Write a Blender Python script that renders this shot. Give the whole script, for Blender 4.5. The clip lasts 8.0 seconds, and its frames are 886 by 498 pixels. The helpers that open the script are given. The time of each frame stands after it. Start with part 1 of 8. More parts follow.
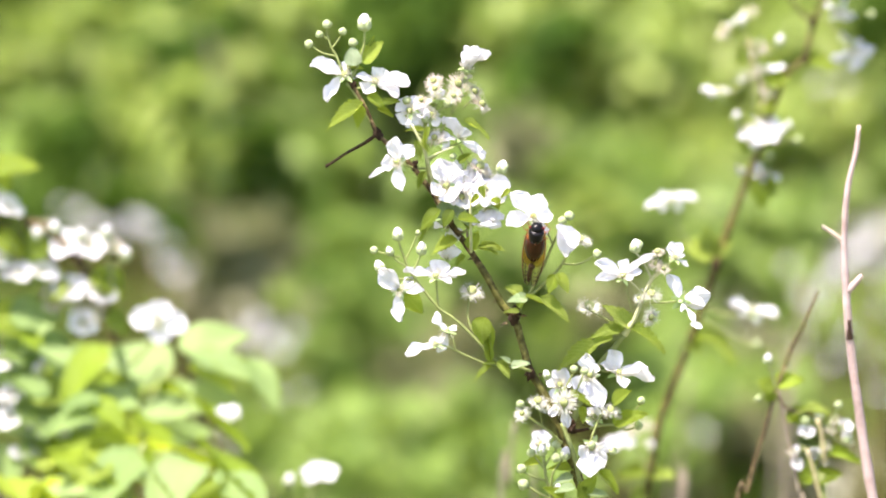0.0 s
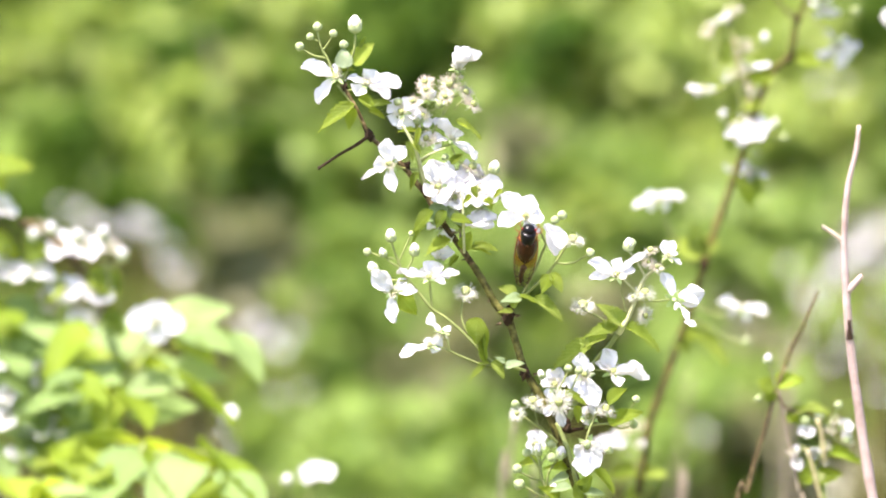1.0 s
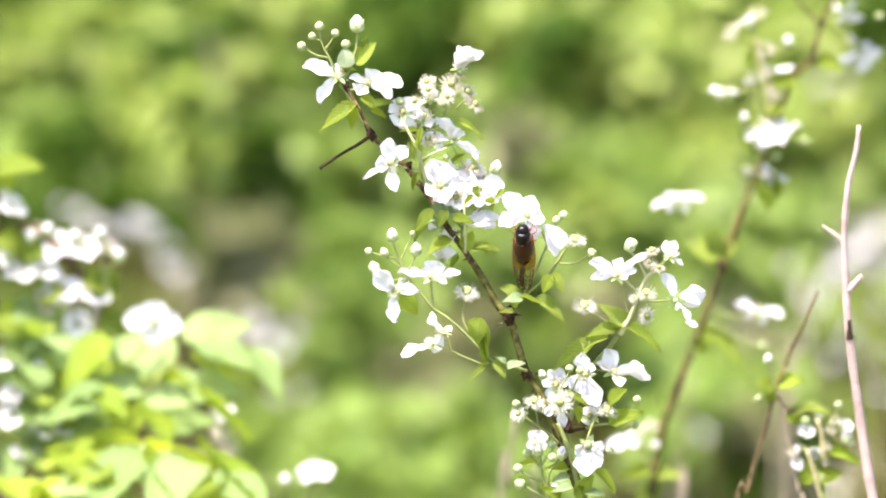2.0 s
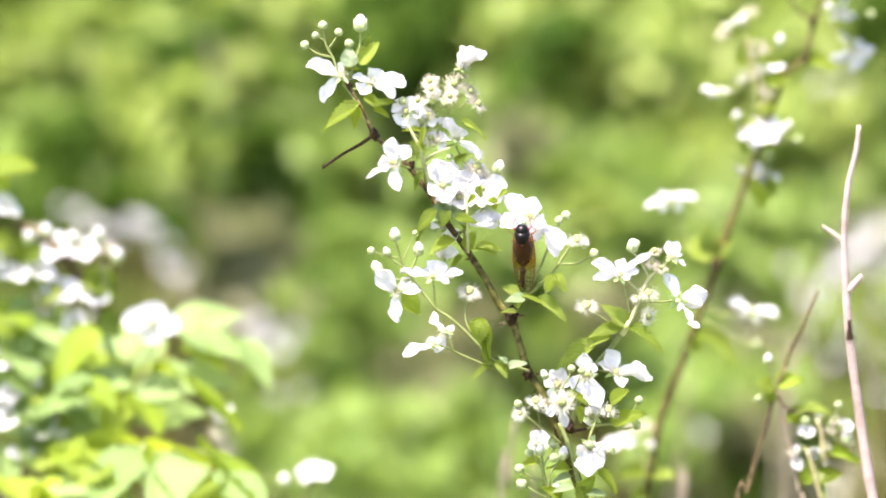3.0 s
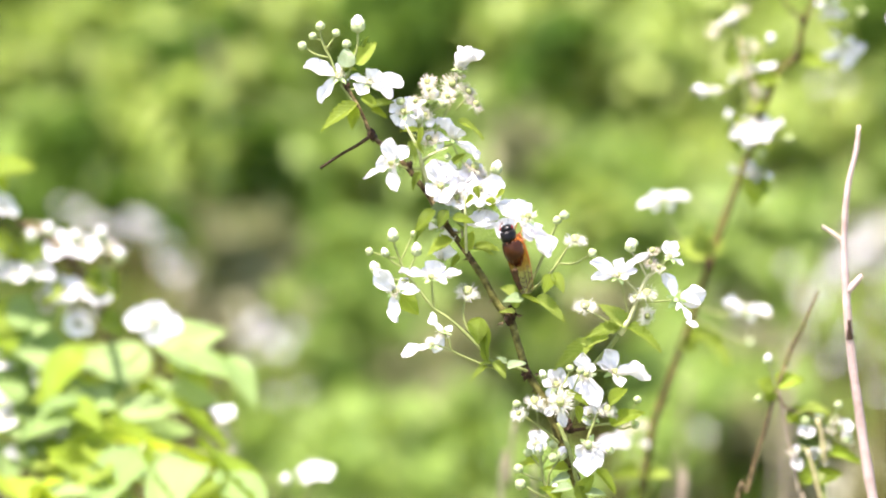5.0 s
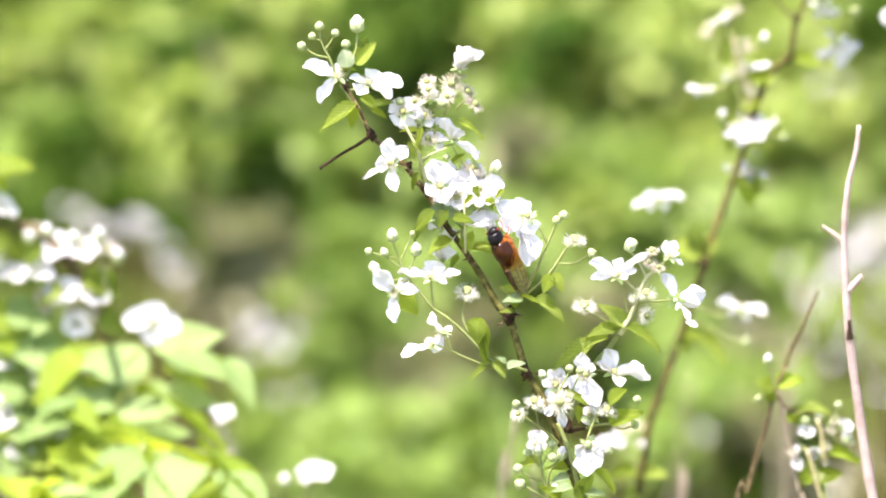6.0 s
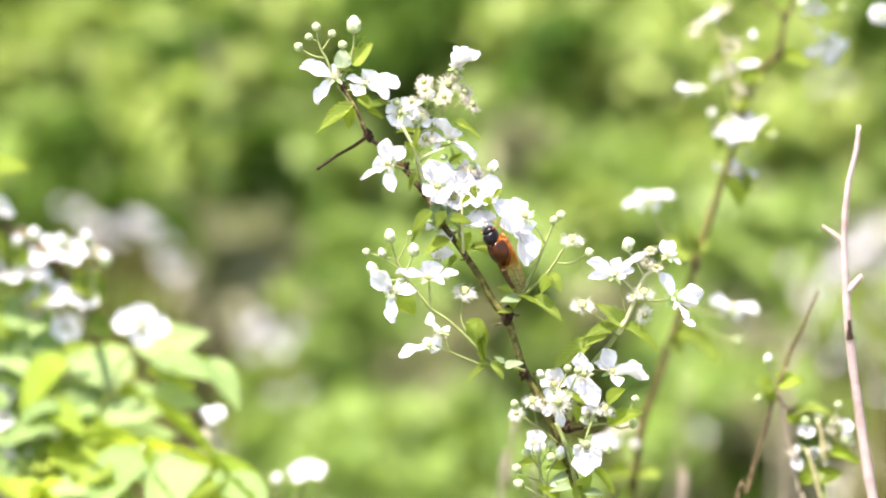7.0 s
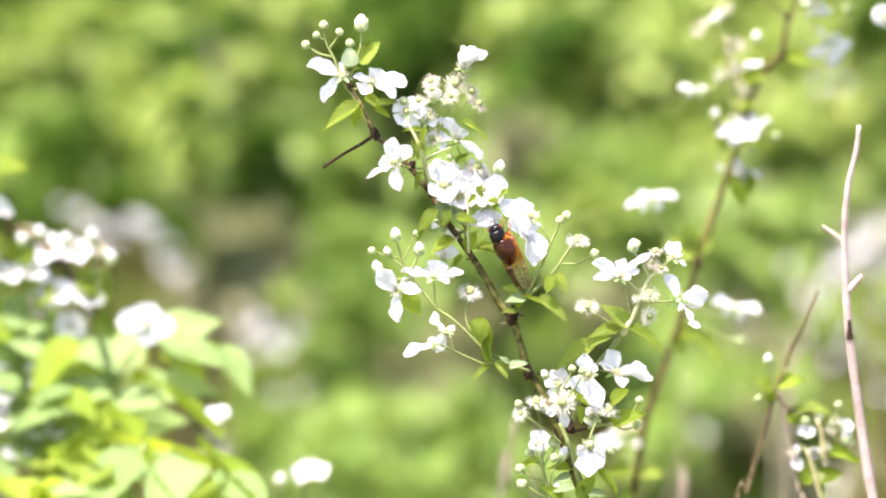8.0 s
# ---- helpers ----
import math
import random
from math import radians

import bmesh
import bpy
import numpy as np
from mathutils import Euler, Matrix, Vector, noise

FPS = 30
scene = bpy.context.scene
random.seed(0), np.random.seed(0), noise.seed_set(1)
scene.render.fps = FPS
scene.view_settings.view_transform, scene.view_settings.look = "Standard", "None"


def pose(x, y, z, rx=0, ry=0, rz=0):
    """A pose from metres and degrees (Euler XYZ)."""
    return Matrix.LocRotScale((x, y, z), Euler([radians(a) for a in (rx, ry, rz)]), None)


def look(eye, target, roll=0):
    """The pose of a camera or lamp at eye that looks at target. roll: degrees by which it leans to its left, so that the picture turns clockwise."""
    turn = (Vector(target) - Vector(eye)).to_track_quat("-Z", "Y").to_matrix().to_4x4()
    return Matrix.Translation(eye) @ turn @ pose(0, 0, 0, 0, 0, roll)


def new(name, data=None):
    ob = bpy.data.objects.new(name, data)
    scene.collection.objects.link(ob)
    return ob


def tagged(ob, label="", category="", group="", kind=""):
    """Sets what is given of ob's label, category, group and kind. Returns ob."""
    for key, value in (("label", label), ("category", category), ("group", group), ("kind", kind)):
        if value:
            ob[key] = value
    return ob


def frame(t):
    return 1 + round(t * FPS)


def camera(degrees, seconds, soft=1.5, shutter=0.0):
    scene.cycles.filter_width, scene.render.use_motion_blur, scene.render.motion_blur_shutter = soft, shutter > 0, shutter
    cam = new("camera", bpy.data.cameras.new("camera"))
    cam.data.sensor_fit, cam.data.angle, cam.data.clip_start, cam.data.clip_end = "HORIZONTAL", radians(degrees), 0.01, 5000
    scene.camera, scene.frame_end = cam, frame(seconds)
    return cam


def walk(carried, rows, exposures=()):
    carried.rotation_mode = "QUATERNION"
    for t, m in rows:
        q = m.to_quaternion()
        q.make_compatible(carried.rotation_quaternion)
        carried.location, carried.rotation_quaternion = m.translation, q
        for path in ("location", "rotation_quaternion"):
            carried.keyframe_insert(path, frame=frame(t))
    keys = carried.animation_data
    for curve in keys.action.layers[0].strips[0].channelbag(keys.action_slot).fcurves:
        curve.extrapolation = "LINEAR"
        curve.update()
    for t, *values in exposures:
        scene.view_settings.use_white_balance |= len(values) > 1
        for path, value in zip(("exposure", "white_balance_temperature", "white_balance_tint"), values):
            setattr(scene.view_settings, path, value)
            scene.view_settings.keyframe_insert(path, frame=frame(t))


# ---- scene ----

# ---- camera and light ----
cam = camera(9.957, 8.0, soft=2.0)
cam.data.dof.use_dof = True
cam.data.dof.focus_distance = 3.0
cam.data.dof.aperture_fstop = 6.0
walk(cam, [(0.0, pose(0, 0, 1.5, 85, 0, 0)), (8.0, pose(0, 0, 1.5, 85, 0, 0))],
     exposures=[(0.0, 1.9, 6500, 21), (1.0, 2.01, 6500, 21), (3.5, 2.11, 6500, 21), (8.0, 2.1, 6500, 21)])

SUN_UP, SUN_AZ = 68, -136  # degrees over the ground; turn from +y, clockwise
world = bpy.data.worlds.new("sky")
scene.world = world
world.use_nodes = True
wn = world.node_tree.nodes
sky = wn.new("ShaderNodeTexSky")
sky.sky_type, sky.sun_disc = "NISHITA", False
sky.sun_elevation, sky.sun_rotation = radians(SUN_UP), radians(SUN_AZ)
sky.dust_density, sky.ozone_density = 2.2, 0.6
wn["Background"].inputs[1].default_value = 0.14
world.node_tree.links.new(sky.outputs[0], wn["Background"].inputs[0])
sun_dir = Vector((math.sin(radians(SUN_AZ)) * math.cos(radians(SUN_UP)),
                  math.cos(radians(SUN_AZ)) * math.cos(radians(SUN_UP)), math.sin(radians(SUN_UP))))
sun = new("sun", bpy.data.lights.new("sun", "SUN"))
sun.data.energy, sun.data.angle, sun.data.color = 4.7, radians(0.53), (1.0, 0.95, 0.87)
sun.matrix_world = look(sun_dir * 30, (0, 0, 0))


# ---- materials ----
class Mat:
    """A node material, with short ways to add and join nodes."""

    def __init__(self, name):
        self.m = bpy.data.materials.new(name)
        self.m.use_nodes = True
        self.n, self.l = self.m.node_tree.nodes, self.m.node_tree.links
        self.p, self.out = self.n["Principled BSDF"], self.n["Material Output"]

    def add(self, kind, **inputs):
        node = self.n.new("ShaderNode" + kind)
        for key, value in inputs.items():
            self.put(node, key.replace("_", " "), value)
        return node

    def put(self, node, key, value):
        sock = node.inputs[int(key[1:])] if key[0] == "i" and key[1:].isdigit() else node.inputs[key]
        if isinstance(value, bpy.types.NodeSocket):
            self.l.new(value, sock)
        else:
            sock.default_value = value

    def noise(self, scale, detail=4.0, rough=0.6, space="Object"):
        co = self.add("TexCoord")
        return self.add("TexNoise", Vector=co.outputs[space], Scale=scale, Detail=detail, Roughness=rough).outputs["Fac"]

    def ramp(self, fac, *stops):
        node = self.n.new("ShaderNodeValToRGB")
        while len(node.color_ramp.elements) < len(stops):
            node.color_ramp.elements.new(0.5)
        for e, (at, col) in zip(node.color_ramp.elements, stops):
            e.position, e.color = at, (*col, 1)
        self.l.new(fac, node.inputs[0])
        return node.outputs[0]

    def mix(self, fac, a, b, how="MIX"):
        node = self.n.new("ShaderNodeMix")
        node.data_type, node.blend_type = "RGBA", how
        for sock, v in ((node.inputs[0], fac), (node.inputs[6], a), (node.inputs[7], b)):
            if isinstance(v, bpy.types.NodeSocket):
                self.l.new(v, sock)
            else:
                sock.default_value = v if isinstance(v, float) else (*v, 1)
        return node.outputs[2]

    def math(self, how, a, b=0.0):
        node = self.n.new("ShaderNodeMath")
        node.operation = how
        for sock, v in zip(node.inputs, (a, b)):
            if isinstance(v, bpy.types.NodeSocket):
                self.l.new(v, sock)
            else:
                sock.default_value = v
        return node.outputs[0]

    def bump(self, height, strength, distance):
        b = self.add("Bump", Strength=strength, Distance=distance, Height=height)
        self.l.new(b.outputs[0], self.p.inputs["Normal"])
        return b.outputs[0]

    def see_through(self, colour, share):
        """Thin tissue: light that falls on one side shines out of the other."""
        t = self.add("BsdfTranslucent", Color=colour)
        mix = self.n.new("ShaderNodeMixShader")
        mix.inputs[0].default_value = share
        self.l.new(self.p.outputs[0], mix.inputs[1])
        self.l.new(t.outputs[0], mix.inputs[2])
        self.l.new(mix.outputs[0], self.out.inputs[0])


def random_of(m):
    return m.add("ObjectInfo").outputs["Random"]


def leaf_material(name, dark, mid, pale, glow, share=0.4, rough=0.42, veins=True, island=False, spec=0.4):
    m = Mat(name)
    m.put(m.p, "Specular IOR Level", spec)
    fac = m.noise(3.0)
    own = m.add("NewGeometry").outputs["Random Per Island"] if island else random_of(m)
    share_own = 0.7 if island else 0.45
    base = m.ramp(m.math("ADD", m.math("MULTIPLY", fac, 1 - share_own), m.math("MULTIPLY", own, share_own)), (0.2, dark), (0.5, mid), (0.85, pale))
    if veins:
        co = m.add("TexCoord").outputs["Object"]
        xyz = m.add("SeparateXYZ", Vector=co)
        side = m.math("ABSOLUTE", xyz.outputs[0])
        wave = m.math("SINE", m.math("MULTIPLY", m.math("SUBTRACT", xyz.outputs[1], m.math("MULTIPLY", side, 0.75)), 50.0))
        line = m.math("POWER", m.math("MAXIMUM", wave, 0.0), 6.0)
        rib = m.math("LESS_THAN", side, 0.012)
        line = m.math("MAXIMUM", line, rib)
        base = m.mix(m.math("MULTIPLY", line, 0.6), base, pale)
        m.bump(m.math("ADD", m.math("MULTIPLY", line, -1.0), m.math("MULTIPLY", m.noise(40.0), 0.6)), 0.9, 0.002)
    m.put(m.p, "Base Color", base)
    m.put(m.p, "Roughness", rough)
    m.see_through(m.mix(0.5, base, glow), share)
    return m.m


def plain_material(name, *stops, scale=300.0, rough=0.6, bump=0.0, depth=0.0003, glow=None, share=0.0, spec=0.5):
    m = Mat(name)
    m.put(m.p, "Specular IOR Level", spec)
    fac = m.math("ADD", m.math("MULTIPLY", m.noise(scale), 0.7), m.math("MULTIPLY", m.noise(scale * 0.13), 0.3))
    base = m.ramp(fac, *stops)
    m.put(m.p, "Base Color", base)
    m.put(m.p, "Roughness", rough)
    if bump:
        m.bump(m.noise(scale * 2), bump, depth)
    if glow:
        m.see_through(glow + (1,), share)
    return m.m


PETAL = plain_material("petal_white", (0.3, (0.6, 0.59, 0.6)), (0.6, (0.7, 0.69, 0.695)), scale=5.0, rough=0.6, bump=0.4, depth=0.0003, glow=(0.7, 0.68, 0.685), share=0.36, spec=0.2)
STAMEN = plain_material("stamen_cream", (0.35, (0.72, 0.66, 0.5)), (0.65, (0.84, 0.82, 0.7)), scale=400.0, glow=(0.8, 0.78, 0.65), share=0.3)
STAMEN_WHITE = plain_material("stamen_white", (0.35, (0.74, 0.72, 0.62)), (0.65, (0.84, 0.83, 0.78)), scale=400.0, glow=(0.8, 0.78, 0.7), share=0.35, spec=0.2)
SPENT = plain_material("stamen_tan", (0.32, (0.4, 0.29, 0.18)), (0.44, (0.64, 0.56, 0.45)), (0.6, (0.76, 0.72, 0.64)), scale=500.0, glow=(0.72, 0.67, 0.54), share=0.35, spec=0.2)
PISTIL = plain_material("pistil_yellow_green", (0.35, (0.13, 0.16, 0.045)), (0.65, (0.33, 0.35, 0.14)), scale=900.0, bump=0.6, spec=0.2)
SEPAL = plain_material("sepal_green", (0.3, (0.22, 0.34, 0.1)), (0.7, (0.45, 0.56, 0.27)), scale=200.0, bump=0.3, glow=(0.45, 0.6, 0.15), share=0.3)
BUD = plain_material("bud_pale_green", (0.3, (0.16, 0.2, 0.07)), (0.7, (0.4, 0.45, 0.25)), scale=350.0, rough=0.8, bump=0.5, spec=0.2)
STALK_PALE = plain_material("stalk_pale_green", (0.3, (0.24, 0.26, 0.11)), (0.7, (0.48, 0.48, 0.26)), scale=250.0, rough=0.6, bump=0.4, glow=(0.5, 0.55, 0.25), share=0.12, spec=0.25)
STALK = plain_material("stalk_green", (0.3, (0.11, 0.14, 0.035)), (0.7, (0.29, 0.32, 0.11)), scale=250.0, rough=0.6, bump=0.4, glow=(0.4, 0.5, 0.15), share=0.12, spec=0.25)
LEAF = leaf_material("leaf_bramble", (0.06, 0.1, 0.01), (0.125, 0.185, 0.02), (0.33, 0.4, 0.09), (0.52, 0.64, 0.04), 0.44, spec=0.2)
LEAF_BRIGHT = leaf_material("leaf_lime", (0.095, 0.145, 0.013), (0.17, 0.24, 0.025), (0.38, 0.46, 0.1), (0.68, 0.8, 0.045), 0.48, rough=0.4, spec=0.2)
# lime leaf; sky sheen on its upper side is put into the pale base
LEAF_LIME = leaf_material("leaf_fresh_lime_sheen", (0.12, 0.185, 0.055), (0.175, 0.25, 0.085), (0.26, 0.335, 0.14), (0.52, 0.68, 0.15), 0.45, rough=0.6, veins=False, spec=0.15)
# same leaf from below; light shining through is put into the yellow base
LEAF_YELLOW = leaf_material("leaf_fresh_yellow_backlit", (0.11, 0.17, 0.012), (0.165, 0.235, 0.02), (0.25, 0.31, 0.045), (0.5, 0.6, 0.025), 0.5, rough=0.6, veins=False, spec=0.15)
LEAF_PALE = leaf_material("leaf_grey_green", (0.16, 0.24, 0.09), (0.28, 0.38, 0.17), (0.5, 0.58, 0.38), (0.46, 0.6, 0.2), 0.3, rough=0.5)
CANE = plain_material("cane_bark", (0.38, (0.018, 0.012, 0.005)), (0.5, (0.068, 0.048, 0.019)), (0.64, (0.27, 0.2, 0.1)), scale=300.0, rough=0.6, bump=0.7, depth=0.0006, spec=0.15)
CANE_GREEN = plain_material("cane_green_bark", (0.36, (0.024, 0.019, 0.004)), (0.5, (0.075, 0.07, 0.016)), (0.68, (0.19, 0.175, 0.05)), scale=260.0, rough=0.6, bump=0.7, depth=0.0006, spec=0.15)
CANE_OLD = plain_material("cane_old_bark", (0.38, (0.03, 0.02, 0.006)), (0.5, (0.062, 0.046, 0.013)), (0.66, (0.15, 0.11, 0.032)), scale=200.0, rough=0.7, bump=0.6, depth=0.0006, spec=0.15)
STRAW = plain_material("stalk_straw", (0.3, (0.26, 0.22, 0.1)), (0.7, (0.46, 0.4, 0.22)), scale=150.0, rough=0.7, bump=0.4, spec=0.2)
NODE_BARK = plain_material("node_bark", (0.35, (0.01, 0.006, 0.003)), (0.7, (0.06, 0.033, 0.016)), scale=400.0, rough=0.8, bump=1.0, depth=0.001, spec=0.15)
DEAD = plain_material("dead_wood", (0.3, (0.17, 0.115, 0.095)), (0.5, (0.35, 0.26, 0.23)), (0.72, (0.5, 0.4, 0.37)), scale=60.0, rough=0.75, bump=0.8, depth=0.0008, spec=0.2)
DRY = plain_material("dry_stalk", (0.3, (0.13, 0.105, 0.07)), (0.7, (0.27, 0.225, 0.165)), scale=60.0, rough=0.8, bump=0.5, spec=0.2)


# ---- mesh makers ----
def mesh_of(name, verts, faces, smooth=True):
    me = bpy.data.meshes.new(name)
    me.from_pydata([tuple(v) for v in verts], [], faces)
    if smooth:
        me.polygons.foreach_set("use_smooth", [True] * len(me.polygons))
    me.update()
    return me


def part(name, me, material, parent, m=None, label=""):
    """A mesh as one part under a thing or a part; m is its pose in the world as the place is built."""
    ob = new(name, me)
    if material and not me.materials:
        me.materials.append(material)
    ob.parent = parent
    ob.matrix_basis = BUILT[parent.name].inverted() @ (m if m else Matrix())
    BUILT[ob.name] = m.copy() if m else Matrix()
    return tagged(ob, label)


BUILT = {}


def thing(name, place, label, category, group=""):
    ob = new(name)
    ob.location = place
    ob.empty_display_size = 0.02
    BUILT[ob.name] = Matrix.Translation(place)
    return tagged(ob, label, category, group)


def smooth_line(points, steps=4):
    """A curve through the points, as many small steps."""
    p = [Vector(q) for q in points]
    if len(p) < 3:
        return [p[0].lerp(p[-1], i / steps) for i in range(steps + 1)]
    ext = [2 * p[0] - p[1], *p, 2 * p[-1] - p[-2]]
    out = []
    for i in range(1, len(ext) - 2):
        a, b, c, d = ext[i - 1:i + 3]
        for k in range(steps):
            t = k / steps
            out.append(0.5 * (2 * b + (c - a) * t + (2 * a - 5 * b + 4 * c - d) * t * t + (3 * b - a - 3 * c + d) * t ** 3))
    out.append(p[-1])
    return out


def tube_data(points, r0, r1, sides=7, rough=0.0, seed=0, steps=4, ridge=0.0):
    line = smooth_line(points, steps)
    rng = random.Random(seed)
    verts, faces = [], []
    n = len(line)
    side = None
    for i, p in enumerate(line):
        way = (line[min(i + 1, n - 1)] - line[max(i - 1, 0)]).normalized()
        if side is None:
            side = way.orthogonal().normalized()
        side = (side - way * side.dot(way)).normalized()
        up = way.cross(side)
        r = r0 + (r1 - r0) * i / (n - 1)
        for k in range(sides):
            a = 2 * math.pi * k / sides
            q = r * (1 + rough * rng.uniform(-1, 1)) * (1 + ridge * (-1) ** k)
            verts.append(p + (side * math.cos(a) + up * math.sin(a)) * q)
    for i in range(n - 1):
        for k in range(sides):
            k2 = (k + 1) % sides
            faces.append((i * sides + k, i * sides + k2, (i + 1) * sides + k2, (i + 1) * sides + k))
    faces.append(tuple(range(sides - 1, -1, -1)))
    faces.append(tuple((n - 1) * sides + k for k in range(sides)))
    return verts, faces


def stem(parent, points, r0, r1, material=None, name="stalk", sides=7, rough=0.08, label=""):
    """A round stalk through the points; its mesh is kept round its first point."""
    o = Vector(points[0])
    if material in (None, STALK):
        r0, r1 = r0 * 1.1, r1 * 1.1
    v, f = tube_data([Vector(p) - o for p in points], r0, r1, sides, rough, len(points), 4, 0.13 if name == "cane" else 0.0)
    return part(name, mesh_of(name, v, f), material or STALK, parent, Matrix.Translation(o), label)


def aim(base, tip, normal, width, length=None):
    """The pose that lays a unit blade from base to tip, its face towards normal."""
    base, tip = Vector(base), Vector(tip)
    y = tip - base
    size = length or y.length
    y.normalize()
    z = Vector(normal)
    z = z - y * z.dot(y)
    if z.length < 1e-4:
        z = y.orthogonal()
    z.normalize()
    x = y.cross(z)
    rot = Matrix((x, y, z)).transposed().to_4x4()
    return Matrix.Translation(base) @ rot @ Matrix.Diagonal((width, size, size, 1))


def petal_mesh(seed, cup, curl):
    rng = random.Random(seed)
    verts, faces, nu, nv = [], [], 12, 11
    for j in range(nv + 1):
        t = j / nv
        half = 0.5 * (0.2 + 0.8 * math.sin(min(1.0, t * 1.12) * math.pi * 0.52)) * (1 - max(0, t - 0.6) ** 2 * 4.4) ** 0.5 if t < 1 else 0.22
        half *= (1 + 0.05 * rng.uniform(-1, 1)) * (1 - 1.3 * max(0, t - 0.72))
        for i in range(nu + 1):
            s = i / nu * 2 - 1
            y = t - 0.09 * s * s * t - 0.05 * math.exp(-s * s * 20) * (t > 0.9)
            z = cup * s * s * half * 2 + curl * t * t + 0.06 * math.sin(5 * s + seed) * t + 0.05 * math.sin(9 * t + 3 * s + seed) + 0.045 * math.sin(12 * s + 2 * seed) * t * t
            verts.append((half * s, y, z))
    for j in range(nv):
        for i in range(nu):
            a = j * (nu + 1) + i
            faces.append((a, a + 1, a + nu + 2, a + nu + 1))
    return mesh_of("petal", verts, faces)


PETALS = [petal_mesh(s, c, k) for s, c, k in ((1, 0.2, 0.05), (2, 0.28, 0.12), (3, 0.16, -0.1), (4, 0.34, 0.02), (5, 0.22, -0.04))]
for me in PETALS:
    me.materials.append(PETAL)


def blade_mesh(seed, teeth=13, fold=0.28, droop=0.18, ratio=0.62, tooth=0.075, quilt=0.045, full=0.8):
    """A toothed leaf, one unit long and one wide, folded along its rib."""
    rng = random.Random(seed)
    verts, faces = [], []
    rows, cols = teeth * 4, 4
    saw = (-0.7, -0.1, 0.5, 1.0)
    for j in range(rows + 1):
        t = j / rows
        half = 0.5 * math.sin(math.pi * t ** ratio) ** full if 0 < t < 1 else 0.004
        if 0 < j < rows:
            half += tooth * saw[j % 4] * (1 - 0.4 * t) * rng.uniform(0.7, 1.2)
        half = max(half, 0.004)
        for i in range(-cols, cols + 1):
            s = i / cols
            back = 0.035 * abs(s) * max(saw[j % 4], 0)
            ripple = quilt * math.sin((t - abs(s) * 0.32) * 48) * abs(s)
            z = fold * abs(s) * half - droop * t * t + ripple + 0.03 * math.sin(seed + 6 * t + 2 * s)
            verts.append((half * s, min(1, t + back * (1 - t)), z))
    w = 2 * cols + 1
    for j in range(rows):
        for i in range(w - 1):
            a = j * w + i
            faces.append((a, a + 1, a + w + 1, a + w))
    return mesh_of("leaf", verts, faces)


BLADES = {}


def leaf(parent, base, tip, width, normal=(0, -0.6, 0.8), material=None, kind=0, label=""):
    material = material or LEAF
    key = (material.name, kind)
    if key not in BLADES:
        BLADES[key] = blade_mesh(10 + kind, teeth=(11, 13, 9, 12)[kind], fold=(0.24, 0.15, 0.4, 0.12)[kind], droop=(0.15, 0.3, 0.05, 0.16)[kind], quilt=(0.03, 0.03, 0.03, 0.01)[kind], full=(0.8, 0.8, 0.8, 0.78)[kind],
                                 tooth=(0.06, 0.06, 0.07, 0.022)[kind])
    return part("leaf", BLADES[key], material, parent, aim(base, tip, normal, width), label)


def calyx_mesh(seed):
    """Five pointed sepals round a small cup; it faces +z, in millimetres of a flower about 26 mm wide."""
    rng = random.Random(seed)
    verts, faces = [], []
    for k in range(5):
        a = 2 * math.pi * k / 5 + rng.uniform(-0.15, 0.15)
        d, e = Vector((math.cos(a), math.sin(a), 0)), Vector((-math.sin(a), math.cos(a), 0))
        lift, n0 = rng.uniform(-2.5, 0.5), len(verts)
        for r, w, z in ((0.6, 0.9, -0.4), (2.2, 1.6, -0.3), (4.2, 1.3, lift * 0.4), (6.2, 0.3, lift)):
            for s in (-1, 0, 1):
                verts.append((d * r + e * w * s + Vector((0, 0, z + (0.35 if s else 0)))) * 0.001)
        for i in range(3):
            for j in range(2):
                b = n0 + i * 3 + j
                faces.append((b, b + 1, b + 4, b + 3))
    n0 = len(verts)
    for z, r in ((-1.8, 0.7), (-1.0, 1.5), (-0.2, 1.8), (0.3, 1.2)):
        for k in range(8):
            a = math.pi * k / 4
            verts.append(Vector((math.cos(a) * r, math.sin(a) * r, z)) * 0.001)
    for i in range(3):
        for k in range(8):
            faces.append((n0 + i * 8 + k, n0 + i * 8 + (k + 1) % 8, n0 + i * 8 + 8 + (k + 1) % 8, n0 + i * 8 + 8 + k))
    return mesh_of("flower", verts, faces)


